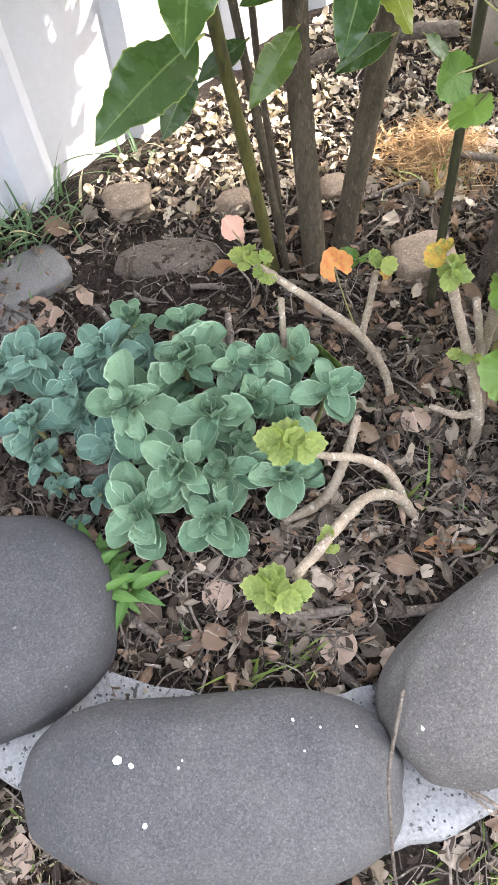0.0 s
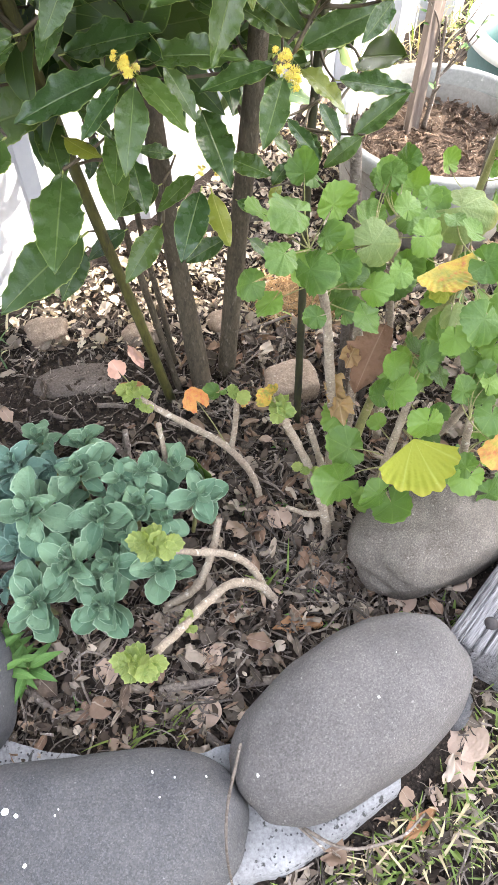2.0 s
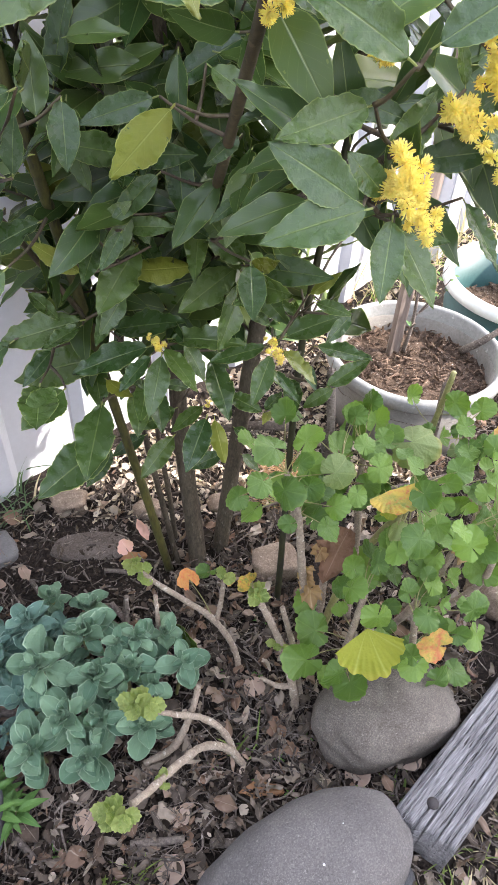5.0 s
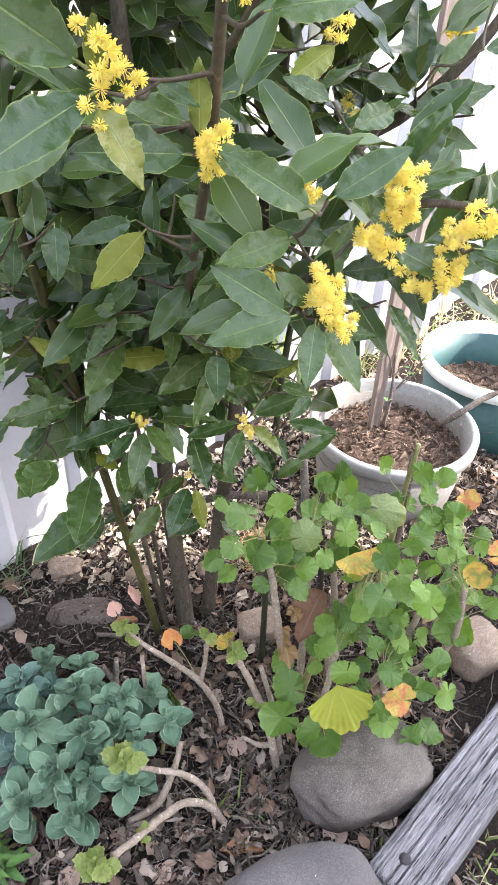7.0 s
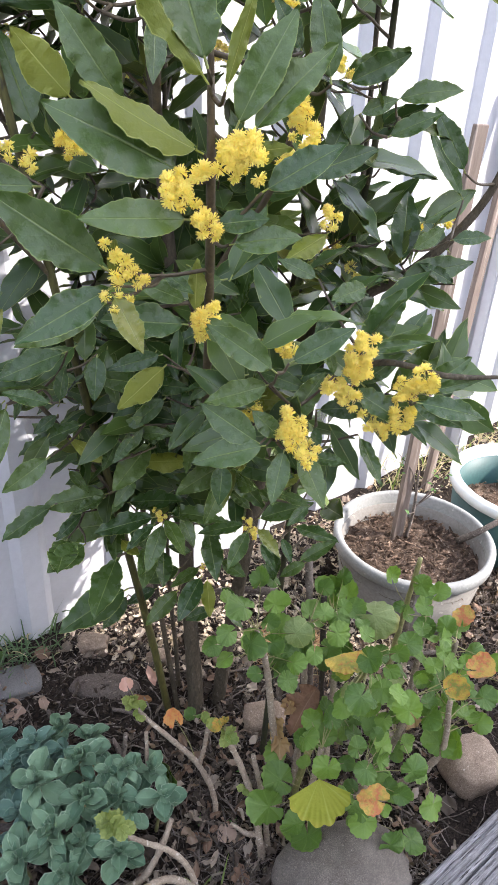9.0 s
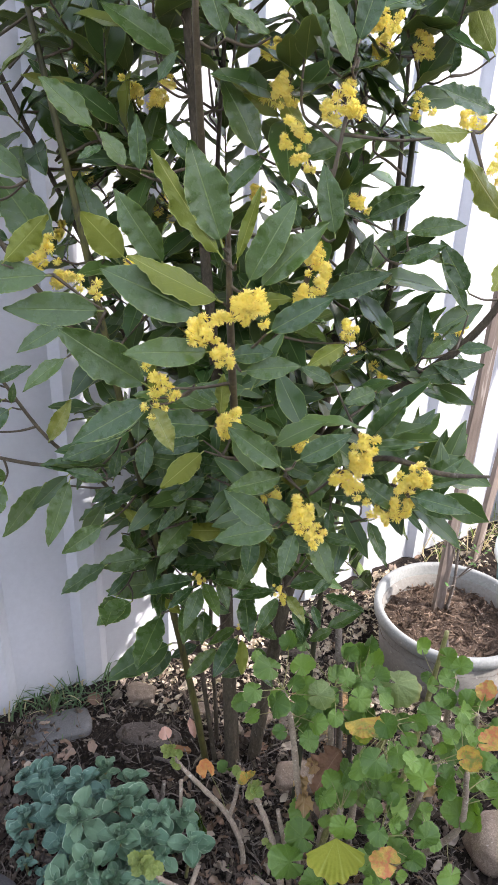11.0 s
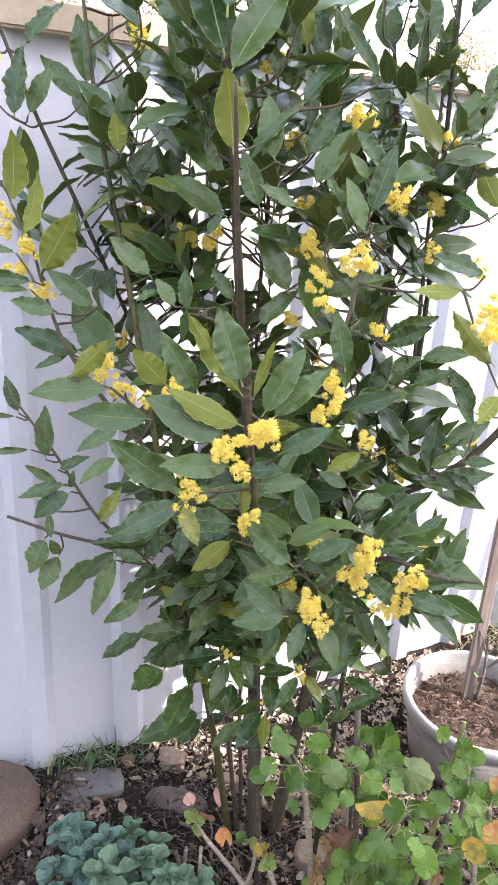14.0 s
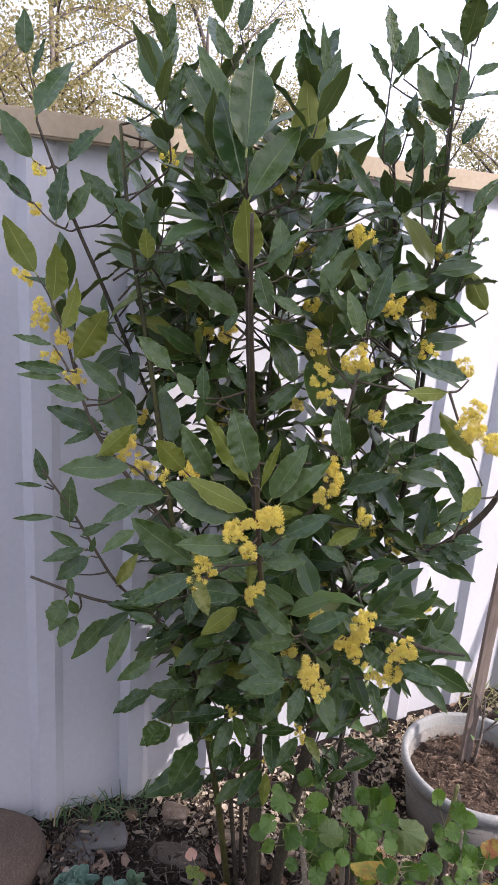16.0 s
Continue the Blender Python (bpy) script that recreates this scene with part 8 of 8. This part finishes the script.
def grass_tuft(x, y, count, long, seed, label, dry=0.0, spread=0.025, green=None):
    rng = sub_seed(seed)
    z = ground_height(x, y)
    thing = put("grass_tuft", None, Matrix.Translation((x, y, z)), label=label, category="grass tuft", group="grass tufts")
    for mat, share, name in ((green or GRASS, 1 - dry, "green_blade_tuft"), (DRY_GRASS, dry, "dry_blade_tuft")):
        h = Heap()
        for k in range(int(count * share)):
            a = rng.uniform(0, 6.28)
            p = (rng.gauss(0, spread), rng.gauss(0, spread), -0.004)
            blade(h, p, (math.cos(a) * rng.uniform(0.2, 0.9), math.sin(a) * rng.uniform(0.2, 0.9), 1), long * rng.uniform(0.4, 1.1), rng.uniform(0.0012, 0.0028), rng.uniform(0.1, 0.7), rng)
        if h.v:
            put(name, h.mesh(name, mat), Matrix.Translation((x, y, z)), thing, kind="stuff")


FENCE_GRASS = "thin green grass tuft at the foot of the fence"
for k, (x, y, n, long) in enumerate(((-0.540, 0.195, 44, 0.11), (-0.470, 0.235, 34, 0.12), (-0.435, 0.300, 38, 0.12), (-0.365, 0.365, 26, 0.13), (-0.250, 0.470, 16, 0.11), (-0.420, 0.255, 30, 0.11), (-0.345, 0.310, 22, 0.09))):
    grass_tuft(x, y, n, long, 1 + k, FENCE_GRASS, 0.12, 0.022, COARSE_GRASS)
grass_tuft(-0.385, 0.165, 14, 0.06, 16, "small green grass tuft between the paving stones", 0.1, 0.014, COARSE_GRASS)
grass_tuft(0.010, -0.380, 14, 0.06, 7, "small green grass tuft behind the river stone", 0.1, 0.012)
grass_tuft(-0.050, -0.392, 8, 0.09, 8, "small green grass tuft behind the river stone", 0.1, 0.015)
grass_tuft(0.165, -0.185, 10, 0.08, 9, "few green grass blades in the litter", 0.0, 0.02)
grass_tuft(0.405, -0.262, 26, 0.05, 10, "green grass tuft beside the sleeper", 0.1, 0.025)
for k, (x, y) in enumerate(((0.56, 1.27), (0.70, 1.42), (0.84, 1.56), (0.99, 1.70), (1.13, 1.86), (1.22, 1.74), (1.05, 1.50))):
    grass_tuft(x, y, 34, 0.20, 40 + k, "tall yellowing grass tuft behind the pots", 0.65, 0.05)
LAWN_TUFT = "yellow-green grass tuft at the edge of the concrete"
for k, (x, y, n) in enumerate(((0.49, -0.41, 60), (0.455, -0.44, 40), (0.30, -0.515, 50), (0.34, -0.53, 45), (0.265, -0.55, 40), (0.375, -0.50, 36), (0.22, -0.575, 36))):
    grass_tuft(x, y, n, 0.055, 20 + k, LAWN_TUFT, 0.35, 0.022)
grass_tuft(0.27, 0.36, 14, 0.12, 11, "yellowing grass tuft by the straw", 0.5, 0.015)


def build_lawn():
    rng = sub_seed(8)
    green, dry = Heap(), Heap()
    for k in range(5600):
        x, y = rng.uniform(-0.75, 0.95), rng.uniform(-0.95, -0.2)
        if y > edge_line(x) - 0.012 and x < 0.42 or not free_ground(x, y, 1.05) or (x > 0.42 and y > -0.36 + (x - 0.42) * 1.0):
            continue
        lively = noise.noise(Vector((x * 7, y * 7, 1))) + (0.45 if x > 0.10 else -0.25)
        a = rng.uniform(0, 6.28)
        h = green if rng.random() < 0.35 + 0.4 * lively else dry
        low = 0.9 if h is dry else 0.5
        blade(h, (x, y, ground_height(x, y) - 0.003), (math.cos(a) * low, math.sin(a) * low, rng.uniform(0.25, 0.9)), rng.uniform(0.02, 0.06), rng.uniform(0.0008, 0.0018), rng.uniform(0.1, 0.6), rng)
    for k in range(9000):
        x, y = rng.gauss(0.1, 1.3), rng.uniform(-3.1, -0.25)
        if (-0.75 < x < 0.95 and y > -0.95) or y > 0.55 + 1.07 * x or (x > 0.9 and y > -1.2) or abs(x) > 3.2:
            continue
        lively = noise.noise(Vector((x * 3, y * 3, 1)))
        a = rng.uniform(0, 6.28)
        h = green if rng.random() < 0.45 + 0.5 * lively else dry
        blade(h, (x, y, ground_height(x, y) - 0.003), (math.cos(a) * 0.7, math.sin(a) * 0.7, rng.uniform(0.25, 0.9)), rng.uniform(0.03, 0.09), rng.uniform(0.0015, 0.0035), rng.uniform(0.1, 0.6), rng)
    put("lawn_grass", green.mesh("lawn_grass", GRASS), label="short sparse green grass outside the edging", category="grass", kind="stuff")
    put("dead_grass", dry.mesh("dead_grass", DRY_GRASS), label="flattened straw-coloured dead grass outside the edging", category="grass", kind="stuff")


build_lawn()


def sprig(name, x, y, z, count, size, lift, label, category, stems=1, seed=0, height=0.03, material=None):
    """A small weed: pointed leaves in whorls on short stems."""
    rng = sub_seed(seed + 40)
    g = ground_height(x, y)
    thing = put(name, None, Matrix.Translation((x, y, g)), label=label, category=category, group="small green weeds" if name == "seedling" else "")
    for q in range(stems):
        a = rng.uniform(0, 6.28)
        off = Vector((math.cos(a), math.sin(a), 0)) * (rng.uniform(0.008, 0.045) if stems > 1 else 0)
        foot, top = Vector((x, y, g - 0.005)) + off * 0.4, Vector((x, y, g + height * rng.uniform(0.6, 1.1))) + off
        stem_part("stem", [foot, (foot + top) / 2, top], [0.0014, 0.0012, 0.001], STEM_GREEN, thing, 5, 0, seed)
        for k in range(count):
            b = k * 2.4 + rng.uniform(-0.3, 0.3)
            d = Vector((math.cos(b), math.sin(b), lift * rng.uniform(0.4, 1.3)))
            put("leaf", SPURGE_MESH[rng.randrange(3)], frame_of(foot.lerp(top, 0.3 + 0.7 * k / count), d, (0, 0, 1), size * rng.uniform(0.7, 1.15)), thing)


SPURGE_G = [bay_leaf(20 + k, 0.17, 0.3, 0.25, 0.01, 8) for k in range(3)]
SPURGE_MESH = [mesh_of("leaf", *g[:2], SPURGE, g[2]) for g in SPURGE_G]
sprig("spurge", -0.205, -0.284, 0, 10, 0.040, 0.70, "bright green leafy spurge beside the river stone", "weed", 8, 1, 0.085)
for k, (x, y) in enumerate(((-0.115, -0.349), (0.108, -0.203), (0.16, -0.171), (0.19, -0.232), (0.187, -0.039), (0.123, -0.041), (0.242, -0.023), (0.19, 0.073), (0.385, -0.255), (0.27, -0.15), (0.22, -0.19), (0.24, -0.25), (0.40, -0.39))):
    sprig("seedling", x, y, 0, 6, 0.014 if k not in (0, 8) else 0.02, 0.5, "tiny green seedling in the litter", "seedling", 1, 5 + k, 0.012)
# one fresh laurel leaf lying under the sedum's edge
put("fallen_leaf", BAY_MESH[2], frame_of((0.019, 0.012, 0.058), (0.064, -0.088, 0.046), (-0.3, -0.7, 0.7), 0.118), label="fresh green laurel leaf leaning against the stems", category="leaf")
put("fallen_leaf", BAY_MESH[5], frame_of((-0.44, 0.27, 0.03), (0.3, -0.9, 0.1), (0.1, -0.3, 1), 0.06), label="green laurel leaf lying by the fence", category="leaf")


def straw_heap():
    rng = sub_seed(17)
    c = Vector((0.275, 0.425, 0.0))
    h = Heap()
    for k in range(460):
        a, r = rng.uniform(0, 6.28), rng.uniform(0.0, 0.10)
        p = c + Vector((math.cos(a) * r, math.sin(a) * r * 0.9, 0.006 + max(0, 0.045 - r * 0.5) * rng.random()))
        b = rng.uniform(0, 6.28)
        d = Vector((math.cos(b), math.sin(b), rng.uniform(-0.2, 0.3))) * rng.uniform(0.02, 0.045)
        n = Vector((-d.y, d.x, rng.uniform(0, 0.02))) * rng.uniform(-0.7, 0.7)
        v, f, uv = tube([p - d, p + n, p + d, p + d * 1.5 - n], [0.0006, 0.0008, 0.0006, 0.0004], 4, 4)
        h.add(v, f, uv)
    put("straw_heap", h.mesh("straw", STRAW), label="tangled heap of orange-brown straw on the soil", category="straw", kind="stuff")


straw_heap()


# ---- beyond the fence ----
def far_tree(at, height, spread, seed, leaves, label, thin=1.0, leaf=0.028):
    rng = sub_seed(seed + 600)
    at = Vector(at)
    thing = put("tree", None, Matrix.Translation(at), label=label, category="tree", group="trees beyond the fence")
    top = Vector((rng.uniform(-0.2, 0.2), rng.uniform(-0.2, 0.2), height * 0.8))
    h = Heap()
    v, f, uv = tube([(0, 0, -0.1), (0.05, 0.02, height * 0.25), top * 0.55, top], [0.07 * thin, 0.055 * thin, 0.035 * thin, 0.01], 8, 6, 0.06, seed)
    h.add(v, f, uv)
    ends = []
    for k in range(26):
        s = rng.uniform(0.12, 0.95)
        root = Vector((0.05, 0.02, 0)).lerp(top, s)
        a = rng.uniform(0, 6.28)
        far = spread * rng.uniform(0.35, 1.0) * (1.1 - 0.6 * s)
        end = root + Vector((math.cos(a) * far, math.sin(a) * far, far * rng.uniform(0.3, 1.1)))
        mid = (root + end) / 2 + Vector((0, 0, 0.08 * far))
        v, f, uv = tube([root, mid, end], [0.018 * thin, 0.011 * thin, 0.004], 6, 5, 0.05, k)
        h.add(v, f, uv)
        ends.append((root, mid, end))
        for j in range(5):
            p = mid.lerp(end, rng.uniform(0, 1))
            b = rng.uniform(0, 6.28)
            e = p + Vector((math.cos(b), math.sin(b), rng.uniform(0, 1))) * far * 0.35
            v, f, uv = tube([p, (p + e) / 2 + Vector((0, 0, 0.02)), e], [0.005, 0.0035, 0.002], 4, 3)
            h.add(v, f, uv)
            ends.append((p, (p + e) / 2, e))
    put("trunk", h.mesh("trunk", DEAD_WOOD), Matrix.Translation(at), thing)
    h = Heap()
    for k in range(leaves):
        a, b, c = ends[rng.randrange(len(ends))]
        t = rng.uniform(0.2, 1.1)
        p = a.lerp(b, t * 2) if t < 0.5 else b.lerp(c, t * 2 - 1)
        p = p + Vector((rng.gauss(0, 0.06), rng.gauss(0, 0.06), rng.gauss(0, 0.06))) * spread
        d = Vector((rng.gauss(0, 1), rng.gauss(0, 1), rng.gauss(0, 1))).normalized() * leaf * rng.uniform(0.6, 1.2)
        s = d.orthogonal().normalized() * leaf * 0.3
        n = d.cross(s).normalized() * leaf * 0.15
        h.add([p, p + d * 0.5 + s + n, p + d, p + d * 0.5 - s + n], [(0, 1, 2), (0, 2, 3)], [(0.5, 0), (0.9, 0.5), (0.5, 1), (0.1, 0.5)])
    put("crown", h.mesh("crown", WILD_LEAF), Matrix.Translation(at), thing, "sparse golden-green leaves", kind="stuff")


DRYISH = "half-bare golden-brown tree behind the fence"
far_tree((-2.6, 3.2, 0), 4.2, 1.5, 1, 30000, DRYISH)
far_tree((-3.8, 2.9, 0), 4.5, 1.6, 2, 28000, DRYISH)
far_tree((-1.9, 4.2, 0), 3.9, 1.4, 3, 28000, DRYISH)
far_tree((-4.6, 4.6, 0), 5.0, 1.8, 4, 26000, DRYISH)
GREYISH = "low grey-green bush behind the fence"
far_tree((-0.9, 5.0, 0), 2.7, 1.0, 5, 9000, GREYISH, 0.7)
far_tree((0.2, 4.6, 0), 3.0, 1.1, 6, 14000, GREYISH, 0.7)
far_tree((1.4, 4.8, 0), 3.2, 1.2, 7, 5000, GREYISH, 0.7)
